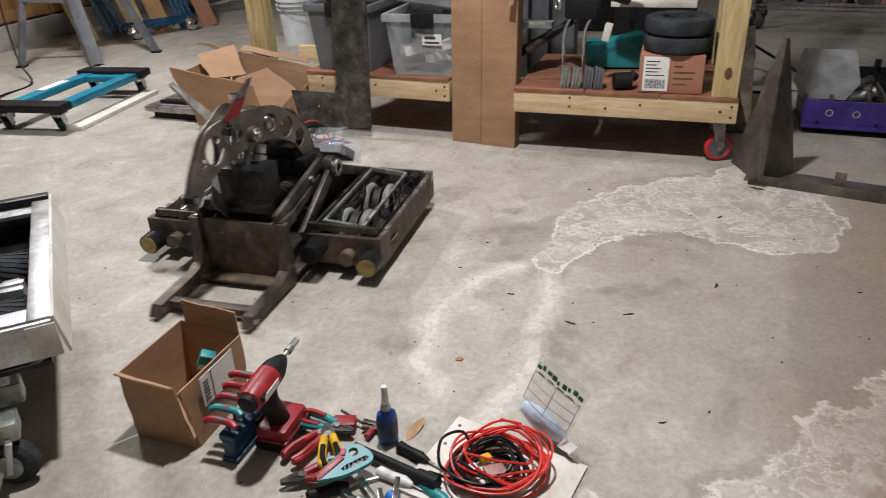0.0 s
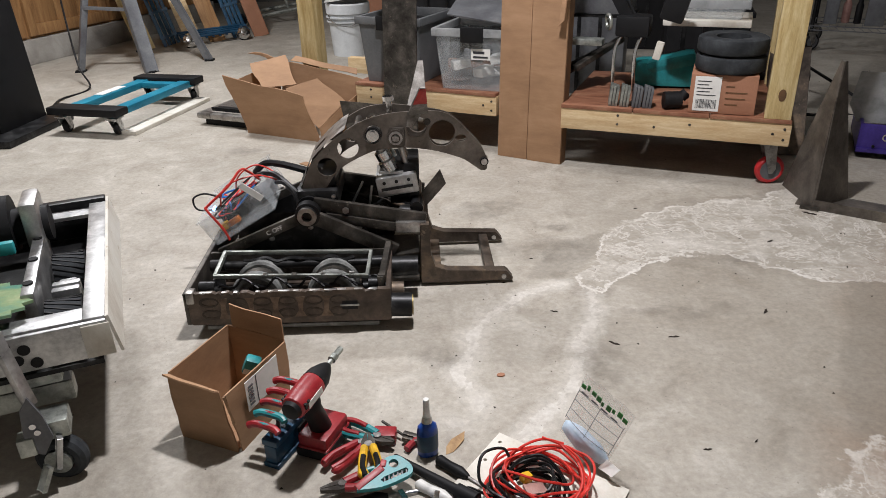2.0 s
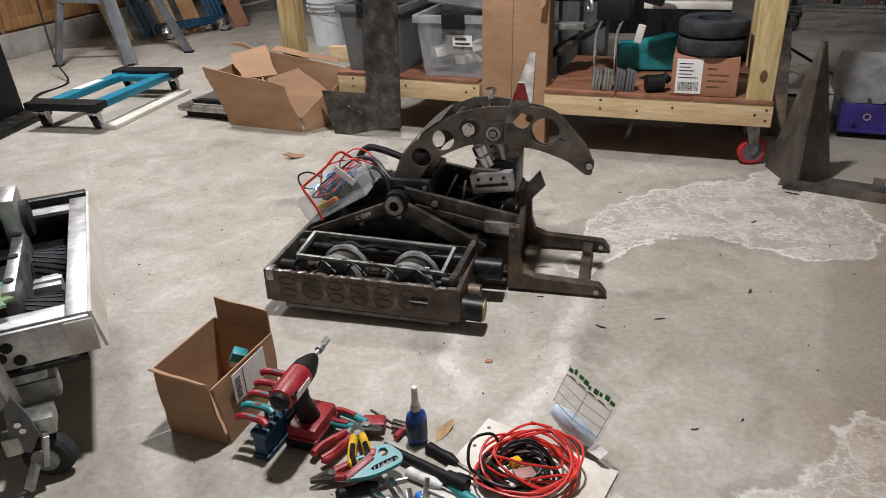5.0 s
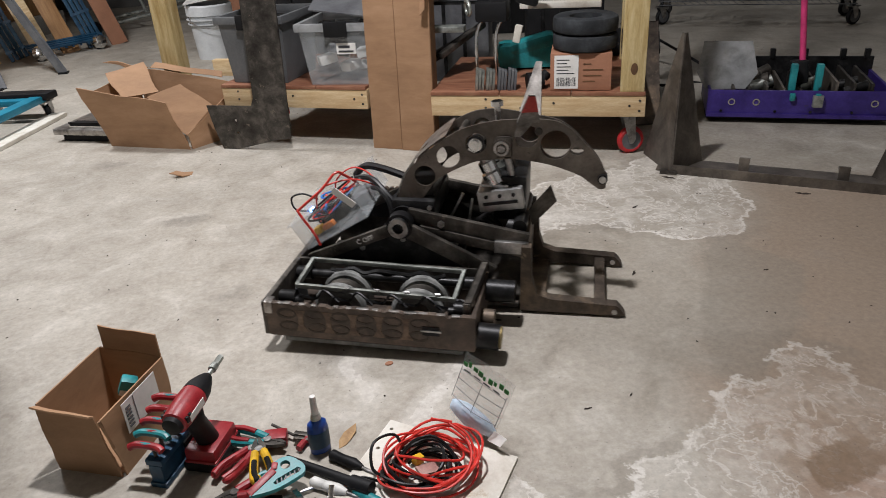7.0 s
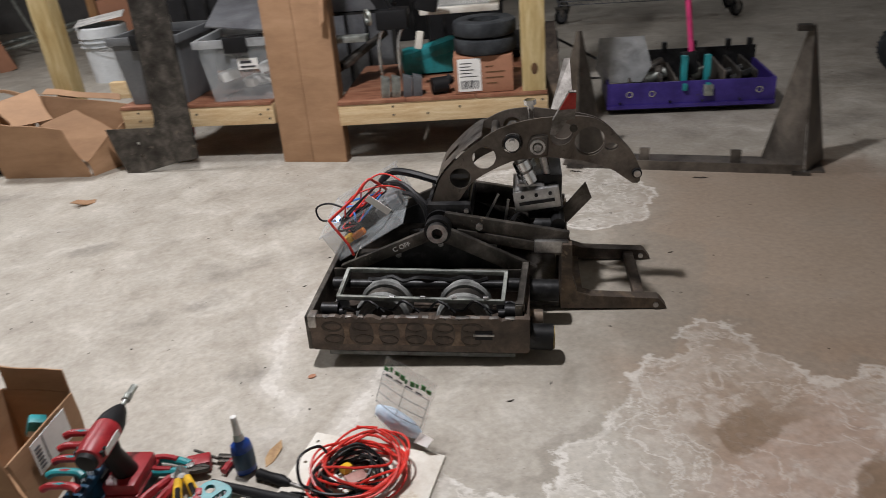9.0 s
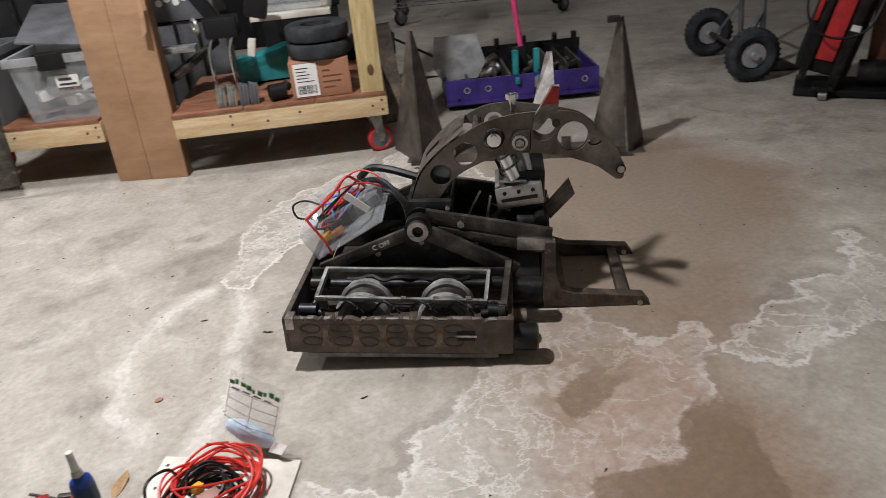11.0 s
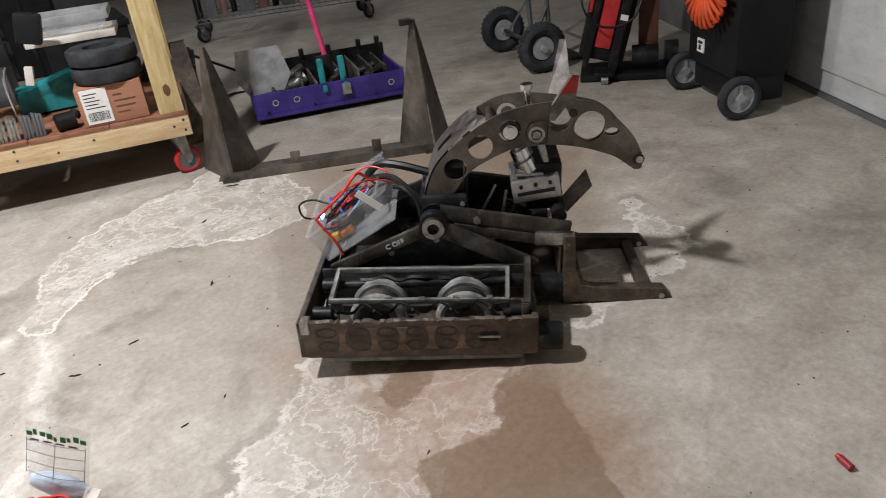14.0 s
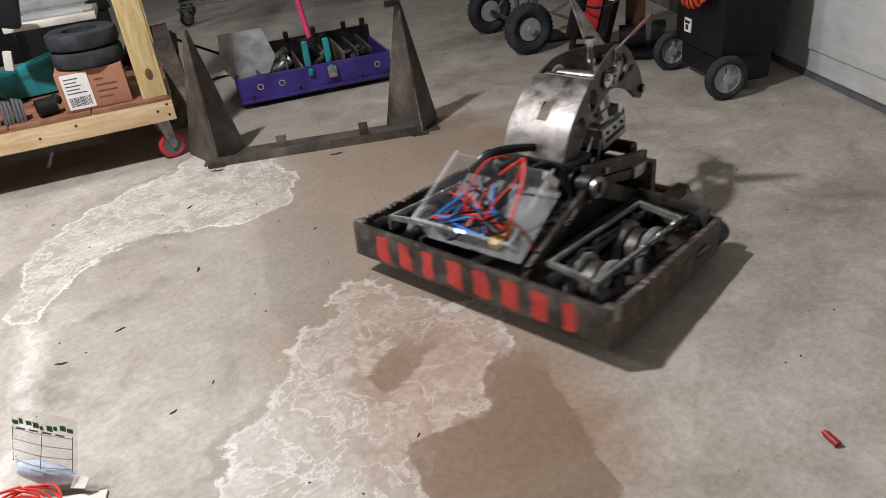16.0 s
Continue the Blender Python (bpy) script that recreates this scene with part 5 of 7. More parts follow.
def hex_key_stand():
    m = pose(-0.410, 1.205, 0, 0, 0, 66)
    s = thing("hex_key_stand", m, "teal stand holding red and teal T-handle hex keys", "hex key set")
    part("stand", box(box(box(B(), -0.045, 0.075, -0.018, 0.018, 0.0, 0.012, bevel=0.003), -0.042, 0.072, -0.014, 0.014, 0.012, 0.052, bevel=0.003), -0.042, 0.072, -0.018, 0.018, 0.052, 0.066, bevel=0.003), NAVY, s, "dark teal plastic stand")
    for k in range(5):
        x = -0.03 + k * 0.024
        z = 0.085 + 0.010 * k
        mt = TEAL_GRIP if k == 1 else RED
        h = part("t_handle", tube(B(), [(x - 0.004, -0.020, z), (x, -0.006, z + 0.005), (x, 0.034, z + 0.005), (x - 0.004, 0.050, z)], 0.0075, 10, 5), mt, s, "teal T-handle" if k == 1 else "red T-handle")
        part("grip_inlay", tube(B(), [(x - 0.001, -0.010, z + 0.006), (x, 0.014, z + 0.0085), (x - 0.001, 0.040, z + 0.006)], 0.005, 8, 4), RED if k % 2 else TEAL_GRIP, h)
        part("shank", cyl(B(), (x, 0, z), (x, 0, 0.045), 0.0035, n=8), STEEL_DARK, h)


hex_key_stand()


def pliers(m, mat, inlay, length=0.17, spread=0.028, label="", z=0.012):
    s = thing("pliers", m @ pose(0, 0, z), label, "pliers", "hand tools on the floor")
    for k in (-1, 1):
        h = part("grip", tube(B(), [(0.0, k * 0.008, 0), (-0.035, k * spread, 0.0), (-0.075, k * (spread + 0.003), 0), (-length * 0.62, k * spread * 0.75, 0)], 0.0085, 10, 6), mat, s)
        part("grip_inlay", tube(B(), [(-0.03, k * (spread - 0.002), 0.006), (-0.06, k * (spread + 0.001), 0.007), (-0.085, k * (spread - 0.003), 0.006)], 0.0055, 8, 5), inlay, h)
        part("jaw", plate(B(), [(0.0, k * 0.001), (-0.004, k * 0.014), (0.015, k * 0.014), (length * 0.36, k * 0.004), (length * 0.36, k * 0.0005)][::k], 0.008, pose(0, 0, -0.004)), STEEL_DARK, s)
    part("rivet", cyl(B(), (0.004, 0, -0.007), (0.004, 0, 0.007), 0.008, n=16), STEEL_BRIGHT, s)


pliers(pose(-0.275, 1.095, 0.004, 4, 0, 196), RED, TEAL_GRIP, 0.13, 0.018, "red and teal handled pliers in a heap of tools", 0.012)
pliers(pose(-0.225, 1.225, 0.008, 0, 0, -28), TEAL_GRIP, RED, 0.12, 0.016, "pliers with red and teal grips on the floor")
pliers(pose(-0.236, 1.185, 0.008, 0, 0, 98), YELLOW, BLACK, 0.11, 0.014, "small yellow and black side cutters", 0.02)
pliers(pose(-0.255, 1.205, 0.006, 0, 0, 48), RED, RED, 0.13, 0.015, "red handled pliers on the floor", 0.012)


def cutter_handle():
    s = thing("locking_cutter", pose(-0.19, 1.095, 0.036, 16, 0, 24) @ Matrix.Scale(0.8, 4), "teal and red looped cutter handle on the heap", "cutter")
    shell = [(-0.085, -0.016), (-0.07, 0.004), (-0.02, 0.026), (0.008, 0.040), (0.034, 0.036), (0.048, 0.018), (0.056, -0.004), (0.048, -0.020), (0.02, -0.026), (-0.03, -0.028)]
    shell = [(p.x, p.y) for p in smooth_path([(x, y, 0) for x, y in shell + shell[:1]], 4)][:-1]
    slot = [(-0.022, -0.018), (0.04, -0.014), (0.045, -0.007), (0.04, -0.001), (-0.015, -0.006), (-0.026, -0.011)]
    part("grip", plate(B(), shell, 0.014, I4, [circle(0.018, 0.019, 0.0115, 18), slot]), TEAL_GRIP, s, "teal moulded grip", smooth=False)
    part("body", bar(bar(B(), (-0.085, -0.010, 0.010), (-0.01, 0.018, 0.012), 0.018, 0.012, 0.004), (-0.01, 0.020, 0.012), (0.0, 0.036, 0.012), 0.014, 0.010, 0.003), RED, s)
    for k in range(6):
        part("ridge", bar(B(), (-0.018 + 0.011 * k, -0.017, 0.008), (-0.014 + 0.011 * k, -0.004, 0.008), 0.004, 0.008, 0.001), GREY_PAINT, s)


cutter_handle()


def loose_tools():
    rr = random.Random(21)
    for k, (x, y, a, L, hm) in enumerate(((-0.10, 1.165, -42, 0.20, BLACK), (-0.14, 1.10, -35, 0.16, WHITE), (-0.18, 1.03, -28, 0.18, GALV), (-0.06, 1.06, -50, 0.15, TEAL_GRIP), (-0.27, 1.05, 15, 0.14, BLACK), (-0.12, 1.04, -60, 0.13, BLUE_WIRE))):
        s = thing("screwdriver", pose(x, y, 0.010, 0, 0, a), ("black pry bar on the floor" if k == 0 else "screwdriver lying on the floor"), "screwdriver", "hand tools on the floor")
        part("handle", lathe(B(), [(0.006, 0), (0.0115, 0.006), (0.010, 0.03), (0.0118, 0.06), (0.007, 0.075), (0.005, 0.08)], pose(0, 0, 0, 0, 90, 0), 14), hm, s)
        part("shank", cyl(B(), (0.07, 0, 0), (L, 0, -0.004), 0.0032, n=8), STEEL_BRIGHT, s)
    for k in range(5):
        s = thing("spanner", pose(-0.24 + 0.035 * k, 1.04 + 0.018 * (k % 3), 0.006 + 0.006 * k, 0, 0, -30 - 17 * k), "bright steel spanner in the tool heap", "spanner", "hand tools on the floor")
        part("shank", ring(box(B(), 0, 0.10, -0.005, 0.005, -0.002, 0.002, bevel=0.001), (0.107, 0, -0.003), (0.107, 0, 0.003), 0.011, 0.006, 16), CHROME, s)
    bar_t = thing("pry_handle", pose(-0.184, 1.166, 0.016, 0, 0, -39), "long black rubber-gripped bar across the tools", "hand tool")
    part("bar", cyl(cyl(B(), (0, 0, 0), (0.16, 0, 0.004), 0.008, 0.010, n=14), (0.155, 0, 0.004), (0.20, 0, 0.006), 0.014, n=14), BLACK, bar_t)
    hk = thing("hex_driver", pose(-0.146, 1.215, 0.01, 0, 0, 140), "red T-handle hex driver on the floor", "hex key", "hand tools on the floor")
    part("t_grip", tube(B(), [(0, -0.025, 0), (0.003, 0, 0), (0, 0.025, 0)], 0.007, 8, 4), RED, hk)
    part("shank", cyl(B(), (0, 0, 0), (0.09, 0, 0.01), 0.003, n=8), STEEL_DARK, hk)
    rb = thing("red_cutter", pose(-0.205, 1.236, 0.014, 0, 0, -6), "red and grey utility cutter on the floor", "cutter", "hand tools on the floor")
    part("body", box(B(), -0.026, 0.022, -0.016, 0.016, -0.012, 0.012, bevel=0.005), RED, rb)
    part("nose", bar(bar(B(), (0.035, 0.006, 0), (0.075, -0.004, -0.004), 0.012, 0.012, 0.003), (0.035, -0.008, 0), (0.07, -0.014, -0.004), 0.008, 0.01, 0.002), STEEL_DARK, rb)


loose_tools()


def spray_bottle():
    s = thing("blue_bottle", pose(-0.118, 1.192, 0, 0, 0, 20), "small blue plastic bottle with a tall white nozzle", "bottle")
    b = lathe(B(), [(0.016, 0), (0.021, 0.003), (0.0215, 0.06), (0.019, 0.072), (0.010, 0.080), (0.0095, 0.084)], Matrix.Diagonal((1, 0.72, 1, 1)), 28)
    part("bottle_body", b, BLUE, s)
    part("label_band", lathe(B(), [(0.0217, 0.016), (0.0219, 0.018), (0.0219, 0.052), (0.0217, 0.054)], Matrix.Diagonal((1, 0.73, 1, 1)), 28), NAVY, s, "darker printed label")
    part("collar", cyl(B(), (0, 0, 0.082), (0, 0, 0.095), 0.011, 0.009, 18), GALV, s)
    part("nozzle", lathe(B(), [(0.008, 0.094), (0.0075, 0.1), (0.0062, 0.118), (0.0066, 0.119), (0.006, 0.136), (0.004, 0.137)], n=16), WHITE, s, "white nozzle cap")


spray_bottle()
lf = thing("dry_leaf", pose(-0.062, 1.215, 0.003, 8, -6, 55), "curled dry brown leaf on the floor", "leaf")
part("blade", plate(B(), [(-0.035, 0), (-0.018, 0.011), (0.004, 0.013), (0.02, 0.008), (0.038, 0.002), (0.02, -0.008), (0.0, -0.009), (-0.02, -0.008)], 0.0015), LEAF, lf, smooth=False)
lf2 = thing("dry_leaf", pose(-0.62, 2.98, 0.008, 10, 15, 20), "crumpled pale leaf scrap on the floor", "leaf")
part("blade", plate(B(), [(-0.05, 0), (-0.018, 0.024), (0.014, 0.013), (0.05, 0.022), (0.038, -0.01), (0.0, -0.022)], 0.004), CARD, lf2, smooth=False)


def board_and_coil():
    bd = thing("white_board", pose(0.082, 1.068, 0, 0, 0, -34), "flat off-white plastic board with small holes on the floor", "board")
    part("sheet", plate(B(), [(-0.145, -0.115), (0.145, -0.115), (0.145, 0.10), (-0.14, 0.115)], 0.006, I4, [circle(x, y, 0.004, 10) for x, y in ((-0.125, 0.09), (-0.125, 0.03), (0.12, -0.08), (-0.12, -0.09))]), OFFWHITE, bd, smooth=False)
    c = thing("wire_coil", pose(0.064, 1.058, 0.008), "coiled red and black wire with a yellow plug", "cable coil")
    rr = random.Random(6)
    for nm, mt, cnt, rad, ox, oy, R in (("red_strand", RED_WIRE, 11, 0.0025, 0.02, 0.015, 0.075), ("black_strand", BLACK_WIRE, 8, 0.003, -0.004, -0.008, 0.056)):
        for k in range(cnt):
            cx, cy, rx, ph = ox + rr.uniform(-0.014, 0.03), oy + rr.uniform(-0.014, 0.024), R * rr.uniform(0.86, 1.2), rr.uniform(0, 6.28)
            lift, tilt = 0.006 + 0.0035 * k, rr.uniform(-0.02, 0.02)
            pts = [(cx + rx * math.cos(a + ph), cy + rx * rr.uniform(0.80, 0.9) * math.sin(a + ph), max(0.003, lift + 0.016 * math.sin(a * 2 + ph) * rr.uniform(0.4, 1) + tilt * math.cos(a))) for a in [j * math.tau / 12 for j in range(14)]]
            part(nm, tube(B(), pts, rad, 6, 4), mt, c)
    b = B()
    tube(b, [(-0.05, 0.0, 0.012), (-0.085, 0.012, 0.03), (-0.078, 0.05, 0.06), (-0.035, 0.075, 0.05), (-0.02, 0.05, 0.02)], 0.003, 6, 6)
    tube(b, [(-0.09, -0.03, 0.004), (-0.11, 0.02, 0.008), (-0.075, 0.0, 0.01), (-0.05, -0.02, 0.012)], 0.0028, 6, 6)
    part("black_tail", b, BLACK_WIRE, c)
    part("plug", box(B(), -0.010, 0.010, -0.008, 0.008, 0, 0.016, pose(0.0, 0.02, 0.02, 0, 10, 30), bevel=0.002), YELLOW, c, "yellow plug")
    part("white_tag", box(B(), -0.007, 0.007, -0.018, 0.018, 0, 0.004, pose(-0.02, 0.0, 0.018, 10, 0, 20)), PAPER, c)
    part("circuit", box(B(), -0.02, 0.02, -0.014, 0.014, 0, 0.008, pose(0.015, 0.0, 0.014, 0, 8, 15), bevel=0.002), JAR_PINK, c)


board_and_coil()


def zip_bag():
    m = pose(0.185, 1.168, 0.017, 0, 0, -50) @ pose(0, 0, 0, 0, 16, 0)
    s = thing("zip_bag", m, "clear zip bag with green print and white contents on the floor", "plastic bag")
    cols, rows = 8, 9
    b = B()
    grid = []
    rr = random.Random(3)
    for j in range(rows):
        v = j / (rows - 1)
        line = []
        for i in range(cols):
            u = i / (cols - 1) - 0.5
            bulge = 0.022 * math.sin(math.pi * (i / (cols - 1))) * (1 - v) ** 1.2
            line.append((u * (0.114 + 0.008 * v), bulge, v * 0.158 + rr.uniform(-0.003, 0.003), v))
        grid.append(line)
    lean = lambda v: 0.02 * v
    for sgn in (-1, 1):
        vs = [[b.verts.new((x, sgn * y + lean(v) - 0.001 * sgn, z)) for x, y, z, v in line] for line in grid]
        for j in range(rows - 1):
            for i in range(cols - 1):
                b.faces.new((vs[j][i], vs[j][i + 1], vs[j + 1][i + 1], vs[j + 1][i]))
    part("film", b, BAG_FILM, s, "clear plastic film")
    b = B()
    bmesh.ops.create_icosphere(b, subdivisions=3, radius=1.0)
    for v in b.verts:
        d = 1 + 0.12 * noise.noise(v.co * 2.2)
        v.co = Vector((v.co.x * 0.056 * d, v.co.y * 0.016 * d, 0.026 + v.co.z * 0.026 * d))
    part("stuffing", b, BAG_WHITE, s, "crumpled bluish white contents")
    for k in range(9):
        x = -0.056 + k * 0.0125
        z = 0.128 + 0.004 * math.sin(k * 1.1)
        wd = (0.0105, 0.007, 0.0105, 0.011, 0.006)[k % 5]
        part("green_bar", box(B(), x, x + wd, 0.0155, 0.0165, z, z + 0.0105 + 0.003 * (k % 2), pose(0, -0.004, 0), bevel=0.0004), GREEN_INK, s, "green printed bar", smooth=False)
    for k in range(4):
        part("print_line", box(B(), -0.05 + 0.024 * k, -0.034 + 0.024 * k, 0.0145, 0.0155, 0.118, 0.1215, pose(0, -0.004, 0)), GREY_PAINT, s, smooth=False)
    b = B()
    for k in range(4):
        z = 0.055 + k * 0.022
        tube(b, [(-0.055, lean(z / 0.172) - 0.012 * (1 - z / 0.172) - 0.003, z), (0, lean(z / 0.172) - 0.024 * (1 - z / 0.172) ** 1.2 - 0.0035, z), (0.055, lean(z / 0.172) - 0.012 * (1 - z / 0.172) - 0.003, z)], 0.0006, 4, 4)
    for x in (-0.055, 0.0, 0.055):
        tube(b, [(x, lean(z / 0.172) - (0.024 if x == 0 else 0.012) * (1 - z / 0.172) ** 1.2 - 0.003, z) for z in (0.05, 0.085, 0.125)], 0.0006, 4, 4)
    part("grid_lines", b, GREY_PAINT, s, "faint printed grid", smooth=False)
    part("corner_fold", tilt_sheet(B(), ((0.05, -0.01, 0.01), (0.085, -0.02, 0.03), (0.09, -0.01, 0.05), (0.055, 0.0, 0.035)), 0.001), PAPER, s, smooth=False)


zip_bag()


# ---- second robot on a cart at the side ----
def white_cart():
    m = pose(-0.727, 1.258, 0, 0, 0, 22.0)
    s = thing("silver_robot_on_cart", m, "scuffed silver robot chassis with saw disc on a wheeled cart", "robot")
    # local: x to the right (0 at outer corner, negative inward), y away
    L = 0.69
    part("outer_wall", tilt_sheet(B(), ((0.0, 0.0, 0.306), (0.014, -0.008, 0.228), (0.014, L, 0.228), (0.0, L, 0.306)), 0.006), OFFWHITE, s, "chipped white side armour")
    part("top_rail", box(box(box(B(), -0.040, 0.0, 0.0, L - 0.04, 0.300, 0.308, bevel=0.002), -0.42, -0.040, 0.0, 0.05, 0.300, 0.308, bevel=0.002), -0.42, -0.040, L - 0.09, L - 0.04, 0.288, 0.297), ALU, s, "bright aluminium top rail")
    part("front_wall", box(B(), -0.50, -0.0, -0.012, 0.0, 0.228, 0.304, bevel=0.003), ALU, s, "grey front wall with round holes")
    for x, z in ((-0.175, 0.288), (-0.145, 0.276), (-0.16, 0.256), (-0.13, 0.245)):
        part("wall_hole", cyl(B(), (x, -0.0135, z), (x, -0.010, z), 0.011, n=16), BLACK, s)
    part("corner_plate", box(B(), -0.045, 0.006, -0.016, -0.0125, 0.23, 0.30, bevel=0.002), OFFWHITE, s)
    part("deck", box(B(), -0.50, -0.02, 0.0, L, 0.205, 0.215), BLACK_METAL, s)
    part("rear_wall", box(B(), -0.35, 0.0, L - 0.03, L, 0.21, 0.315, bevel=0.003), BLACK_METAL, s)
    for k, y in enumerate((0.125, 0.36)):
        w = part("drive_wheel", cyl(B(), (-0.115, y, 0.245), (-0.048, y, 0.245), 0.05, n=28), RUBBER, s, "black ribbed wheel")
        b = B()
        for j in range(24):
            a = j * math.tau / 24
            bar(b, (-0.115, y + 0.051 * math.cos(a), 0.245 + 0.051 * math.sin(a)), (-0.048, y + 0.051 * math.cos(a + 0.5), 0.245 + 0.051 * math.sin(a + 0.5)), 0.004, 0.003)
        part("rib", b, BLACK, w)
    part("bearing_block", box(box(box(B(), -0.11, -0.055, 0.195, 0.215, 0.24, 0.285, bevel=0.003), -0.11, -0.055, 0.225, 0.245, 0.24, 0.285, bevel=0.003), -0.10, -0.065, 0.25, 0.275, 0.24, 0.275, bevel=0.003), ALU, s)
    part("side_plate", box(B(), -0.150, -0.125, 0.11, 0.46, 0.22, 0.33, bevel=0.004), ALU, s, "tall aluminium side plate")
    for y in (0.16, 0.28, 0.40):
        part("plate_bolt", cyl(B(), (-0.1385, y, 0.329), (-0.1385, y, 0.333), 0.010, n=14), BLACK, s)
    part("spindle_motor", cyl(cyl(B(), (-0.36, 0.46, 0.355), (-0.185, 0.46, 0.355), 0.066, n=28), (-0.19, 0.46, 0.345), (-0.11, 0.46, 0.345), 0.042, n=24), BLACK, s, "large black motor")
    part("motor_clamp", box(B(), -0.162, -0.124, 0.40, 0.52, 0.30, 0.415, bevel=0.012), ALU, s)
    part("motor_ring", ring(B(), (-0.30, 0.46, 0.355), (-0.26, 0.46, 0.355), 0.0685, 0.060, 28), TEAL_GRIP, s, "teal ring on the motor")
    b = B()
    teeth = []
    for k in range(48):
        a = k * math.tau / 48
        rr = 0.15 if k % 2 else 0.135
        teeth.append((rr * math.cos(a), rr * math.sin(a)))
    part("saw_disc", plate(b, teeth, 0.006, pose(-0.275, 0.115, 0.325, -8, 4, 0)), SAW_GREEN, s, "greenish toothed saw disc")
    part("teal_patch", box(B(), -0.21, -0.175, 0.325, 0.345, 0.33, 0.36, bevel=0.006), TEAL_GRIP, s)
    # cart under the robot
    for y in (0.03, 0.62):
        part("cart_rail", box(B(), -0.50, -0.09, y, y + 0.04, 0.12, 0.165, bevel=0.005), GALV, s)
    part("cart_side", box(B(), -0.13, -0.09, 0.03, 0.66, 0.165, 0.205, bevel=0.005), GREY_PAINT, s)
    part("prop_bar", bar(B(), (-0.175, -0.045, 0.34), (-0.15, -0.067, 0.19), 0.022, 0.016, 0.003), ALU, s, "slanting aluminium prop")
    part("knee_plate", plate(B(), [(-0.178, 0.10), (-0.15, 0.085), (-0.128, 0.12), (-0.135, 0.17), (-0.150, 0.215), (-0.168, 0.19)], 0.006, pose(0, -0.075, 0) @ XZ), GREY_PAINT, s, "grey pivot plate")
    part("knee_block", box(box(B(), -0.165, -0.10, -0.07, -0.01, 0.105, 0.145, bevel=0.006), -0.19, -0.16, -0.085, -0.05, 0.09, 0.13, bevel=0.005), GALV, s)
    for x, z in ((-0.155, 0.155), (-0.15, 0.14)):
        part("knee_bolt", cyl(B(), (x, -0.0855, z), (x, -0.081, z), 0.006, n=10), CHROME, s)
    part("wheel_fork", bar(bar(B(), (-0.12, -0.075, 0.115), (-0.135, -0.078, 0.05), 0.022, 0.006, 0.002), (-0.12, -0.02, 0.115), (-0.135, -0.018, 0.05), 0.022, 0.006, 0.002), ALU, s)
    part("lower_rail", box(B(), -0.50, -0.10, 0.0, 0.03, 0.185, 0.205, bevel=0.003), GALV, s)
    w = part("caster_wheel", torus(B(), (-0.13, -0.048, 0.05), (0.35, 1, 0), 0.034, 0.017, 28, 10), RUBBER, s)
    part("caster_hub", cyl(B(), Vector((-0.13, -0.048, 0.05)) - Vector((0.007, 0.02, 0)), Vector((-0.13, -0.048, 0.05)) + Vector((0.007, 0.02, 0)), 0.026, n=20), GALV, w)
    part("brake_lever", bar(B(), (-0.15, -0.085, 0.06), (-0.17, -0.10, 0.02), 0.018, 0.006, 0.002), GALV, w)
    w2 = part("caster_wheel", torus(B(), (-0.14, 0.62, 0.055), (0.35, 1, 0), 0.038, 0.017, 28, 10), RUBBER, s)
    part("caster_fork", box(B(), -0.17, -0.11, 0.595, 0.645, 0.06, 0.12, bevel=0.004), GALV, w2)
    part("cable", tube(B(), [(-0.30, -0.02, 0.19), (-0.27, -0.04, 0.13), (-0.29, -0.03, 0.075), (-0.36, -0.02, 0.07), (-0.38, 0.0, 0.15)], 0.005, 8, 6), BLACK_WIRE, s)


white_cart()


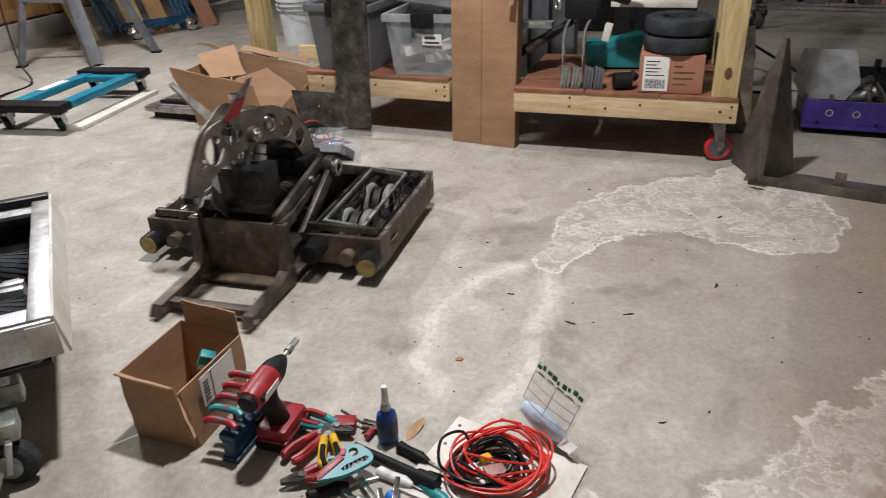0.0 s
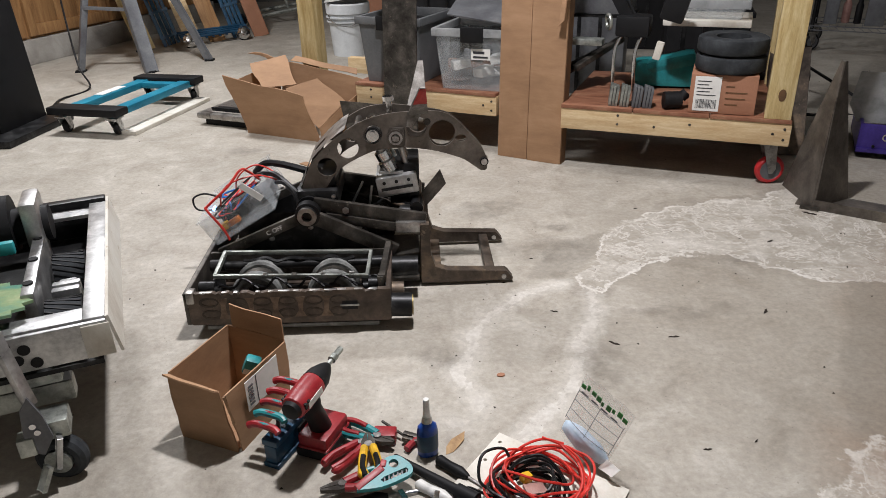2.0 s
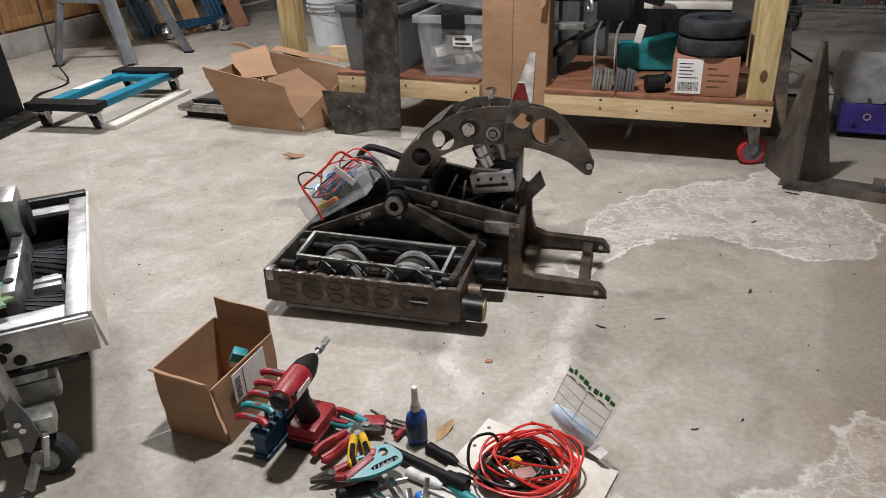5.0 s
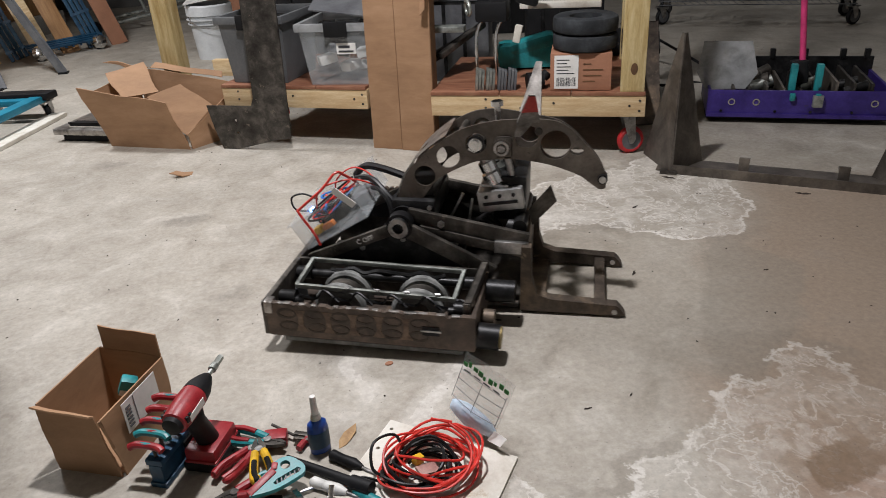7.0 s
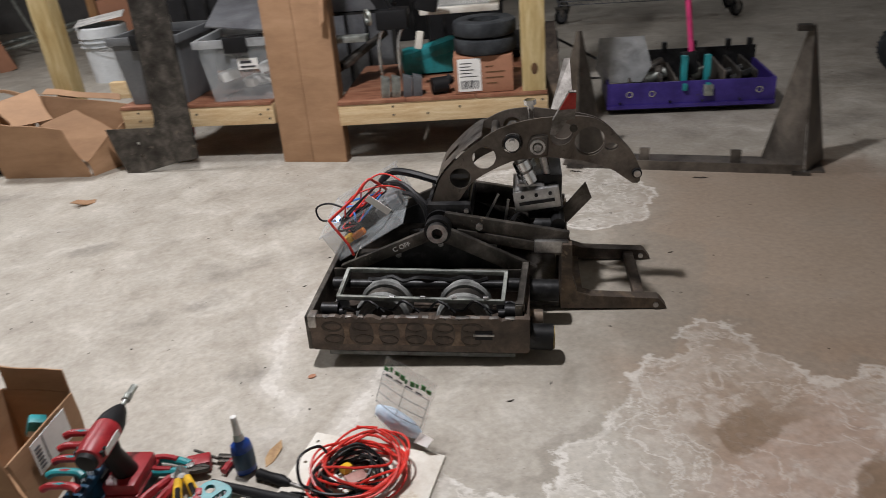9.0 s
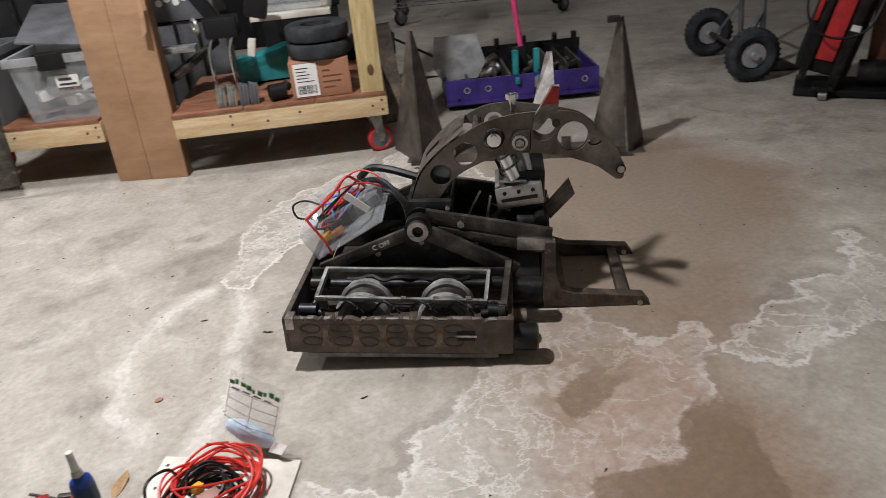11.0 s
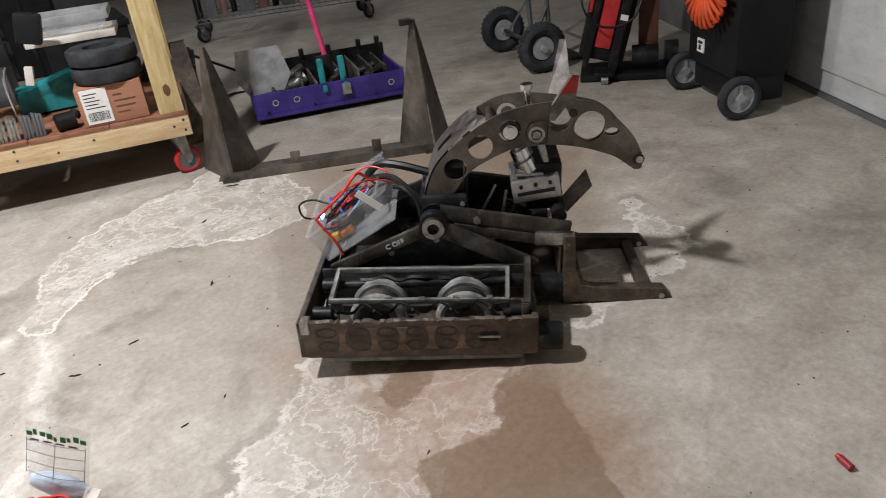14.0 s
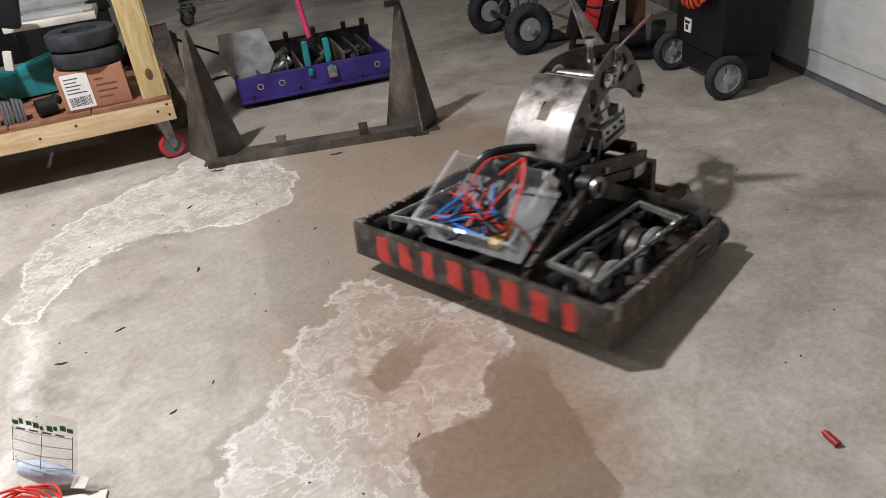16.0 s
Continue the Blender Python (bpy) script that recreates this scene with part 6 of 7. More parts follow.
# ---- far left: machine base, stand, panels, boards ----
def left_background():
    mb = thing("black_machine_base", pose(-2.16, 3.40, 0, 0, 0, -8), "black sheet-metal machine stand on a dark base", "machine stand")
    part("base_plate", box(B(), -0.75, 0.06, -0.02, 0.50, 0.0, 0.035, bevel=0.006), BLACK_METAL, mb)
    part("column", box(B(), -0.70, -0.06, 0.10, 0.46, 0.035, 0.80, pose(0, 0, 0, 0, -3, 0), bevel=0.012), BLACK, mb, "black sheet-metal column")
    part("table_edge", cyl(B(), (-0.75, 0.06, 0.56), (-0.02, 0.06, 0.56), 0.018, n=14), BLACK_METAL, mb)
    st = thing("tool_stand", pose(0, 0, 0), "grey steel tool stand on splayed legs", "tool stand")
    for a, b_, w in (((-2.55, 5.16, 0.0), (-2.38, 5.30, 0.80), 0.045), ((-2.03, 5.08, 0.0), (-2.22, 5.30, 0.85), 0.085), ((-1.73, 5.44, 0.0), (-2.10, 5.55, 0.8), 0.035), ((-2.40, 5.9, 0.0), (-2.35, 5.62, 0.8), 0.04)):
        part("leg", bar(B(), a, b_, w, 0.04, 0.004), GREY_PAINT, st)
        part("foot", box(B(), a[0] - 0.03, a[0] + 0.03, a[1] - 0.03, a[1] + 0.03, 0, 0.012), BLACK, st)
    part("top_frame", box(B(), -2.5, -1.95, 5.25, 5.65, 0.78, 0.86, bevel=0.01), GREY_PAINT, st)
    part("brace", bar(B(), (-2.47, 5.22, 0.42), (-2.14, 5.2, 0.40), 0.03, 0.02), GREY_PAINT, st)
    part("motor", cyl(B(), (-2.35, 5.4, 0.55), (-2.15, 5.4, 0.5), 0.07, n=20), STEEL_BRIGHT, st, "shiny hanging motor")
    cw = thing("panelled_cabinet", pose(-3.06, 5.40, 0, 0, 0, 71), "oak panelled cupboard wall on a concrete kerb", "cabinet", kind="structure")
    part("kerb", box(B(), -2.5, 2.4, 0.0, 0.14, 0.0, 0.17, bevel=0.008), CONCRETE_CURB, cw, "rough concrete kerb")
    part("carcass", box(B(), -2.5, 2.4, 0.06, 0.3, 0.172, 2.2), OAK, cw)
    for k in range(5):
        x = -2.4 + k * 0.85
        fr = part("cupboard_door", box(box(box(box(B(), x, x + 0.07, 0.03, 0.06, 0.19, 1.6, bevel=0.003), x + 0.74, x + 0.81, 0.03, 0.06, 0.19, 1.6, bevel=0.003), x + 0.07, x + 0.74, 0.03, 0.06, 0.19, 0.27, bevel=0.003), x + 0.07, x + 0.74, 0.03, 0.06, 1.5, 1.6, bevel=0.003), OAK, cw)
        for j in range(3):
            part("plank", box(B(), x + 0.075 + j * 0.222, x + 0.29 + j * 0.222, 0.045, 0.06, 0.27, 1.5, bevel=0.004), OAK, fr)
    cb = thing("loose_cable", pose(0, 0, 0), "thin black cable trailing on the floor", "cable")
    part("cord", tube(B(), [(-2.19, 3.95, 0.02), (-2.3, 4.3, 0.01), (-2.25, 4.6, 0.01), (-2.36, 4.75, 0.12), (-2.42, 4.85, 0.4), (-2.44, 4.9, 0.8)], 0.006, 6, 6), BLACK_WIRE, cb)
    rr = random.Random(8)
    for k in range(6):
        x = -2.36 + k * 0.16
        y = 5.95 + k * 0.11
        mt, lab = ((WOOD_UP, "pale board leaning on the wall"), (NAVY, "navy slatted creeper board leaning on the wall"), (WOOD, "pale plank leaning on the wall"), (OAK, "brown plank leaning on the wall"), (NAVY, "navy slatted creeper board leaning on the wall"), (CARD_RED, "reddish plank leaning on the wall"))[k]
        bd = thing("leaning_board", pose(x, y, 0, -14, -12, 30), lab, "board", "boards leaning on the wall")
        if mt is NAVY:
            for j in range(4):
                part("slat", box(B(), -0.06 + j * 0.036, -0.032 + j * 0.036, 0, 0.018, 0.02, 1.3, bevel=0.003), mt, bd)
            for j in range(6):
                part("cross_slat", box(B(), -0.065, 0.085, -0.006, 0.0, 0.08 + 0.2 * j, 0.10 + 0.2 * j), mt, bd)
        else:
            part("plank", box(B(), -0.07, 0.06, 0, 0.02, 0, 1.3, bevel=0.003), mt, bd)
    cr = thing("mechanic_creeper", pose(-2.10, 6.0, 0, 0, 0, 42), "navy slatted creeper with chrome caster housings", "creeper")
    for k in range(4):
        part("slat", box(B(), 0.0, 0.60, 0.0 + 0.03 * k, 0.02 + 0.03 * k, 0.07, 0.085, pose(0, 0, 0, 20, 0, 0), bevel=0.003), NAVY, cr)
    for k in range(10):
        part("cross_slat", box(B(), 0.02 + 0.06 * k, 0.035 + 0.06 * k, -0.006, 0.11, 0.06, 0.07, pose(0, 0, 0, 20, 0, 0)), NAVY, cr)
    for x in (0.05, 0.53):
        h = part("caster_housing", lathe(B(), [(0.05, 0), (0.056, 0.03), (0.04, 0.06), (0.015, 0.07)], pose(x, -0.02, 0.05, 70, 0, 0), 20), CHROME, cr, "chrome caster housing")
        part("caster_wheel", cyl(B(), (x - 0.02, -0.03, 0.035), (x + 0.02, -0.03, 0.035), 0.035, n=18), BLACK, h)
    hc = thing("folding_cart", pose(-1.62, 7.2, 0, 0, 0, 30), "grey folding steel cart lying on the floor", "cart")
    b = B()
    for y in (0.0, 0.3):
        tube(b, [(-0.3, y, 0.06), (0.1, y, 0.10), (0.5, y, 0.14), (0.75, y, 0.17)], 0.018, 8, 4)
    for x in (-0.2, 0.1, 0.45, 0.7):
        cyl(b, (x, 0, 0.07 + 0.1 * (x + 0.3)), (x, 0.3, 0.07 + 0.1 * (x + 0.3)), 0.014, n=10)
    tube(b, [(0.2, 0.05, 0.13), (0.1, 0.05, 0.5), (0.05, 0.05, 0.9)], 0.016, 8, 4)
    part("tube_frame", b, GALV, hc)
    part("wheel", cyl(B(), (-0.3, -0.02, 0.06), (-0.3, 0.02, 0.06), 0.06, n=20), BLACK, hc)
    wf = thing("wooden_crate", pose(-0.95, 7.0, 0, 0, 0, -10), "old wooden bench frame in shadow", "bench")
    for x in (0.0, 0.5):
        part("bench_leg", box(B(), x, x + 0.07, 0, 0.07, 0, 0.75, bevel=0.004), OAK, wf)
    part("bench_rail", box(B(), 0, 0.57, -0.01, 0.08, 0.62, 0.75, bevel=0.004), OAK, wf)
    part("bench_box", box(B(), 0.08, 0.49, 0.0, 0.4, 0.0, 0.4, bevel=0.01), CARD_RED, wf)


left_background()


# ---- clutter behind the shelf ----
def dark_clutter():
    rr = random.Random(17)
    spots = [(0.1, 4.6, 0.5, 0.7), (0.8, 4.3, 0.45, 0.55), (1.35, 3.95, 0.4, 0.5), (1.5, 3.35, 0.22, 0.32), (0.4, 5.6, 0.7, 0.9), (1.4, 5.6, 0.6, 1.0)]
    for k, (x, y, w, h) in enumerate(spots):
        c = thing("dark_crate", pose(x, y, 0, 0, 0, -22 + rr.uniform(-8, 8)), "dark plastic crate standing in shadow behind the shelf", "crate", "crates in shadow")
        part("crate_body", box(B(), -w / 2, w / 2, -0.2, 0.2, 0, h, bevel=0.015), (BLACK, GREY_PAINT, BLACK)[k % 3], c)
        part("crate_rim", box(B(), -w / 2 - 0.012, w / 2 + 0.012, -0.212, 0.212, h - 0.05, h - 0.02, bevel=0.006), BLACK, c)
        for j in range(3):
            part("crate_rib", box(B(), -w / 2 + w * (j + 0.7) / 4, -w / 2 + w * (j + 0.7) / 4 + 0.02, -0.21, -0.2, 0.02, h - 0.06), BLACK_METAL, c)
    dw = thing("leaning_timber", pose(1.40, 2.84, 0, 0, 0, -22), "dark weathered boards leaning beside the shelf", "boards")
    part("board", bar(B(), (-0.06, 0.10, 0.0), (-0.09, 0.26, 0.42), 0.16, 0.02, 0.004), STEEL_RUST, dw)
    cc = thing("extension_cable", pose(0, 0, 0), "black cord lying on the floor behind the shelf", "cable")
    part("cord", tube(B(), [(1.55, 3.6, 0.05), (1.72, 3.45, 0.03), (1.9, 3.55, 0.006), (2.1, 3.5, 0.006), (1.85, 3.9, 0.2)], 0.008, 6, 6), BLACK_WIRE, cc)


dark_clutter()


# ---- small debris ----
def debris():
    rr = random.Random(33)
    for x, y, L, a in ((0.221, 1.729, 0.020, -20), (0.345, 1.567, 0.030, -40), (0.501, 1.588, 0.028, 0), (0.779, 1.696, 0.030, 55), (0.443, 1.177, 0.018, 5), (0.973, 2.121, 0.03, 30), (0.548, 1.197, 0.014, 40),
                       (1.131, 1.61, 0.015, 0), (0.725, 0.717, 0.012, 20), (1.20, 2.33, 0.05, -40), (0.62, 2.42, 0.012, 0), (1.12, 1.93, 0.016, 60), (0.1, 1.9, 0.012, 10), (1.55, 2.05, 0.05, -30), (0.2, 2.05, 0.01, 0)):
        d = thing("wood_splinter", pose(x, y, 0, 0, 0, a), "tiny dark splinter on the concrete", "splinter", "splinters on the floor")
        j = [rr.uniform(-0.06, 0.06) * L for _ in range(8)]
        pts = [(-L / 2, j[0]), (-L * 0.22, 0.10 * L + j[1]), (-L * 0.02, 0.04 * L), (L * 0.2, 0.12 * L + j[2]), (L / 2, 0.03 * L + j[3]), (L * 0.25, -0.05 * L), (L * 0.02, -0.10 * L + j[4]), (-L * 0.25, -0.04 * L)]
        part("chip", plate(B(), pts, 0.0022, pose(0, 0, 0, 4, 0, 0)), DEBRIS, d, smooth=False)
    d = thing("red_scrap", pose(0.052, 1.449, 0, 0, 0, 10), "small reddish scrap on the floor", "scrap")
    part("chip", plate(B(), circle(0, 0, 0.010, 9, 0.7), 0.003), CARD_RED, d, smooth=False)
    p = thing("red_connector", pose(1.173, 0.131, 0.007, 0, 0, 62), "small red plastic connector on the floor", "connector")
    part("shell", cyl(B(), (-0.014, 0, 0), (0.014, 0, 0), 0.007, n=12), RED, p)
    part("sleeve", cyl(B(), (0.014, 0, 0), (0.02, 0, 0), 0.005, n=12), RED_WIRE, p)
    b = B()
    for _ in range(420):
        x, y = rr.uniform(-1.6, 3.2), rr.uniform(0.2, 4.5)
        s = rr.uniform(0.0012, 0.0035)
        a = rr.uniform(0, 6.28)
        vs = [b.verts.new((x + s * k1 * math.cos(a + t), y + s * k1 * math.sin(a + t), z)) for t, k1, z in ((0, 1.5, 0), (2.1, 1, 0), (4.2, 1, 0), (1, 0.2, s))]
        for f in ((0, 1, 3), (1, 2, 3), (2, 0, 3)):
            b.faces.new([vs[i] for i in f])
    tagged(solid("floor_grit", b, DEBRIS), "scattered fine dark grit on the concrete", "grit", kind="stuff")


debris()


# ---- the combat robot ----
ROBOT_ROWS = [
    (0.0, pose(-0.409, 2.189, 0.0, 0.0, 1.1, -110.3)),
    (0.3, pose(-0.436, 2.194, 0.0, 0.0, 1.1, -93.1)),
    (0.6, pose(-0.439, 2.177, 0.0, 0.0, 1.1, -68.0)),
    (0.9, pose(-0.424, 2.106, 0.0, 0.0, 1.1, -39.1)),
    (1.5, pose(-0.427, 2.032, 0.0, 0.0, 1.1, 1.8)),
    (2.0, pose(-0.426, 2.035, 0.0, 0.0, 1.1, 1.6)),
    (2.5, pose(-0.428, 2.034, 0.0, 0.0, 1.1, 1.9)),
    (3.0, pose(-0.426, 2.035, 0.0, 0.0, 1.1, 1.9)),
    (3.5, pose(-0.348, 2.041, 0.0, 0.0, 1.2, -0.8)),
    (6.0, pose(0.047, 1.919, 0.0, 0.0, 1.5, -23.4)),
    (6.5, pose(0.127, 1.871, 0.0, 0.0, 1.5, -24.3)),
    (7.0, pose(0.203, 1.826, 0.0, 0.0, 1.6, -21.7)),
    (7.5, pose(0.279, 1.788, 0.0, 0.0, 1.7, -19.5)),
    (8.0, pose(0.348, 1.763, 0.0, 0.0, 1.8, -17.0)),
    (8.5, pose(0.422, 1.743, 0.0, 0.0, 1.9, -20.3)),
    (9.0, pose(0.504, 1.713, 0.0, 0.0, 2.0, -23.9)),
    (9.5, pose(0.581, 1.669, 0.0, 0.0, 2.1, -27.5)),
    (10.0, pose(0.663, 1.620, 0.0, 0.0, 2.3, -29.4)),
    (12.5, pose(1.012, 1.328, 0.006, 0.0, 3.1, -39.1)),
    (13.0, pose(1.074, 1.264, 0.006, 0.0, 3.1, -40.8)),
    (13.5, pose(1.142, 1.200, 0.006, 0.0, 3.1, -46.2)),
    (14.0, pose(1.195, 1.136, 0.006, 0.0, 3.1, -45.8)),
    (14.5, pose(1.243, 1.073, 0.006, 0.0, 3.1, -43.2)),
    (15.0, pose(1.298, 1.008, 0.006, 0.0, 3.1, -40.9)),
    (15.5, pose(1.330, 0.981, 0.006, 0.0, 3.1, -26.8)),
    (15.8, pose(1.353, 0.962, 0.006, 0.0, 3.1, -4.0)),
    (16.0, pose(1.388, 0.930, 0.006, 0.0, 3.1, 3.6)),
]


def lettering(text, size, m, mat, parent, name, depth=0.002, squeeze=1.0, bold=0.0):
    cu = bpy.data.curves.new(name, "FONT")
    cu.offset = bold
    cu.body, cu.size, cu.extrude, cu.align_x, cu.align_y = text, size, depth, "CENTER", "CENTER"
    tmp = bpy.data.objects.new(name, cu)
    scene.collection.objects.link(tmp)
    me = bpy.data.meshes.new_from_object(tmp.evaluated_get(bpy.context.evaluated_depsgraph_get()))
    bpy.data.objects.remove(tmp)
    me.transform(m @ Matrix.Diagonal((squeeze, 1, 1, 1)))
    me.materials.clear()
    me.materials.append(mat)
    ob = new(name, me)
    ob.parent = parent
    return ob


def robot_wheel(parent, x, y, r=0.068):
    b = B()
    for dy in (-0.034, 0.034):
        torus(b, (x, y + dy, r), (0, 1, 0), r - 0.013, 0.013, 28, 10)
        torus(b, (x, y + dy, r), (0, 1, 0), r - 0.032, 0.008, 28, 8)
        ring(b, (x, y + dy - 0.009, r), (x, y + dy + 0.009, r), r - 0.020, r - 0.030, 28)
    w = part("wheel", b, TREAD, parent, "double grey rubber wheel")
    b = cyl(cyl(B(), (x, y - 0.03, r), (x, y + 0.03, r), r - 0.045, n=24), (x, y - 0.012, r), (x, y + 0.012, r), r - 0.012, n=24)
    for k in range(5):
        a = k * math.tau / 5
        cyl(b, (x + 0.022 * math.cos(a), y - 0.034, r + 0.022 * math.sin(a)), (x + 0.022 * math.cos(a), y + 0.034, r + 0.022 * math.sin(a)), 0.006, n=8)
    part("hub", b, STEEL_DARK, w)


def combat_robot():
    r = thing("combat_robot", pose(0, 0, 0), "dark rusted steel combat robot with claw, forks and wheel pods", "robot")
    for s in (-1, 1):  # right and left pod
        shell = box(box(B(), 0.190, 0.203, min(s * 0.366, s * 0.150), max(s * 0.366, s * 0.150), 0.036, 0.128, bevel=0.003),
                    -0.30, 0.20, min(s * 0.366, s * 0.15), max(s * 0.366, s * 0.15), 0.036, 0.042)
        # outer wall with a hacked and chipped upper edge
        chip = random.Random(31)
        edge = [(-0.309 + k * 0.008, 0.128 - chip.choice((0, 0, 0.001, 0.002, 0.004, 0.007)) * (1 if 2 < k < 62 else 0)) for k in range(65)]
        plate(shell, [(-0.309, 0.040), (-0.303, 0.036), (0.197, 0.036), (0.203, 0.040)] + edge[::-1], 0.014, pose(0, s * 0.372 + 0.007, 0) @ XZ)
        pod = part("wheel_pod", shell, POD_WALL, r, "scorched rusted steel wheel pod with chipped edges", smooth=False)
        # cutter-scorched loops along the outer face, rust between them
        face = pose(0, s * 0.3795 + 0.0005, 0) @ XZ
        for k in range(6):
            x = -0.252 + k * 0.064 + chip.uniform(-0.004, 0.004)
            for z in (0.066, 0.101):
                part("scorch_loop", plate(B(), circle(x + chip.uniform(-0.004, 0.004), z, 0.025, 18, 0.58), 0.0008, face, [circle(x, z, 0.0195, 16, 0.46)]), SCORCH_EDGE, pod)
            if k < 5:
                part("rust_spot", plate(B(), [(x + 0.032 + dx * (0.015 + chip.uniform(-0.003, 0.002)), 0.083 + dz * 0.029) for dx, dz in ((-1, -1), (-0.45, -0.4), (-0.4, 0.4), (-0.9, 1), (0.9, 1), (0.45, 0.4), (0.4, -0.4), (1, -1))], 0.001, face), PATCH_LIGHT, pod)
        # bright bare metal where the edge was hit
        for k in range(13):
            x = -0.29 + 0.036 * k + chip.uniform(-0.012, 0.012)
            part("bare_edge", bar(B(), (x, s * 0.3725, 0.1262), (x + chip.uniform(0.010, 0.034), s * 0.3725, 0.1265), 0.010, 0.004, 0.0015), STEEL_BRIGHT if k % 3 == 0 else SHEET_WORN, pod, "bare metal nick on the edge")
        part("corner_plate", box(B(), -0.3125, -0.292, s * 0.366 - 0.016, s * 0.366 + 0.0155, 0.098, 0.1305, bevel=0.004), SHEET_WORN, pod, "bright bent corner")
        part("end_strip", box(B(), 0.170, 0.186, s * 0.345 - 0.012, s * 0.345 + 0.012, 0.044, 0.150, bevel=0.003), STEEL_DARK, pod, "upright dark steel strip at the pod end")
        part("end_bridge", bar(B(), (0.194, s * 0.16, 0.150), (0.180, s * 0.352, 0.142), 0.016, 0.014, 0.003), STEEL_DARK, pod)
        part("slot", box(B(), 0.078, 0.118, s * 0.379 - 0.002, s * 0.379 + 0.002, 0.072, 0.096), BLACK, pod, "dark slot cut in the side")
        part("slot_lip", box(B(), 0.074, 0.122, s * 0.381 - 0.003, s * 0.381 + 0.003, 0.083, 0.087), STEEL_BRIGHT, pod)
        # added strip standing in for the lit floor below the raised pod
        part("gap_strip", box(B(), -0.275, 0.17, s * 0.352 - 0.012, s * 0.352 + 0.012, 0.012, 0.024, bevel=0.003), TREAD, pod, "grey strip in place of the lit floor gap under the pod")
        part("inner_wall", box(B(), -0.30, 0.20, s * 0.155 - 0.005, s * 0.155 + 0.005, 0.036, 0.135, bevel=0.002), STEEL_DARK, pod)
        # bright rectangular guard over the wheels
        b = B()
        ya, za, yb, zb = s * 0.187, 0.145, s * 0.303, 0.132
        for p, q in (((-0.256, ya, za + 0.003), (0.150, ya, za - 0.004)), ((-0.258, yb, zb + 0.004), (0.144, yb, zb - 0.005)), ((-0.252, ya, za + 0.003), (-0.254, yb, zb + 0.004)), ((0.146, ya, za - 0.004), (0.140, yb, zb - 0.005))):
            bar(b, p, q, 0.009, 0.011, 0.001)
        guard = part("guard_frame", b, GALV, pod, "thin bright steel guard frame over the wheels")
        for x in (-0.249, 0.137):
            gusset = part("gusset", box(B(), x - 0.012, x + 0.020, yb - 0.003, yb + 0.003, zb - 0.030, zb - 0.005, bevel=0.001), GREY_PAINT, pod)
            gusset.data.transform(pose(0, -s * 0.001, 0))
        for k in range(4):
            part("weld_bead", cyl(B(), (-0.13 + 0.075 * k, yb - s * 0.001, zb + 0.004), (-0.118 + 0.075 * k, yb - s * 0.001, zb + 0.005), 0.0055, 0.004, 8), CHROME, guard)
        b = B()
        for p, q in (((-0.29, s * 0.325, 0.108), (-0.235, s * 0.325, 0.108)), ((0.13, s * 0.325, 0.108), (0.19, s * 0.325, 0.108)), ((-0.29, s * 0.205, 0.118), (0.19, s * 0.205, 0.118)), ((-0.29, s * 0.345, 0.09), (0.19, s * 0.345, 0.09))):
            cyl(b, p, q, 0.011, n=14)
        for x in (-0.27, 0.165):
            cyl(b, (x - 0.02, s * 0.325, 0.116), (x + 0.02, s * 0.325, 0.116), 0.017, n=14)
            cyl(b, (x - 0.02, s * 0.205, 0.118), (x + 0.02, s * 0.205, 0.118), 0.017, n=14)
        part("side_tube", b, BLACK_METAL, pod)
        robot_wheel(pod, -0.155, s * 0.245)
        robot_wheel(pod, 0.045, s * 0.245)
        rnd = random.Random(5)
        for k in range(5):
            x = -0.24 + k * 0.085
            part("cable_tie", tube(B(), [(x, s * 0.33, 0.125), (x + 0.03, s * 0.30, 0.10), (x + 0.06, s * 0.315, 0.128 + rnd.uniform(0, 0.008)), (x + 0.1, s * 0.33, 0.112)], 0.0035, 6, 5), BLACK_WIRE, pod)
        b = B()
        tube(b, [(-0.2 + k * 0.03, s * (0.20 + 0.008 * (k % 2)), 0.128 + 0.004 * (k % 3)) for k in range(11)], 0.006, 6, 3)
        part("drive_chain", b, BLACK_METAL, pod)
        part("corner_bumper", cyl(B(), (0.203, s * 0.352, 0.066), (0.256, s * 0.352, 0.064), 0.031, n=24), BLACK_METAL, pod, "black round corner bumper")
        part("bumper_face", cyl(B(), (0.256, s * 0.352, 0.064), (0.260, s * 0.352, 0.064), 0.027, n=24), BRASS, pod)
        part("front_roller", cyl(B(), (0.203, s * 0.19, 0.095), (0.275, s * 0.19, 0.095), 0.028, n=24), BLACK_METAL, pod)
        part("roller_pin", cyl(B(), (0.203, s * 0.28, 0.07), (0.235, s * 0.28, 0.07), 0.022, n=20), STEEL_RUST, pod)
    rear = part("rear_wall", box(B(), -0.320, -0.306, -0.379, 0.379, 0.036, 0.128, bevel=0.004), STEEL_DARK, r, "dark steel rear wall with worn red stencil marks")
    # a row of worn red stencil marks
    worn = random.Random(8)
    for k, wide in enumerate((0.046, 0.044, 0.034, 0.046, 0.050, 0.046, 0.044, 0.036)):
        y = 0.295 - 0.080 * k
        u = lambda: worn.uniform(-0.003, 0.003)
        top = 0.7 if k % 3 == 1 else 1.0
        mark = [(-y + u(), 0.050 + u()), (-y + wide * 0.45, 0.046 + u()), (-y + wide + u(), 0.049 + u()), (-y + wide * 0.96, 0.080), (-y + wide * top + u(), 0.113 + u()), (-y + wide * 0.5, 0.116 + u()), (-y + u(), 0.112 + u()), (-y + 0.003, 0.082)]
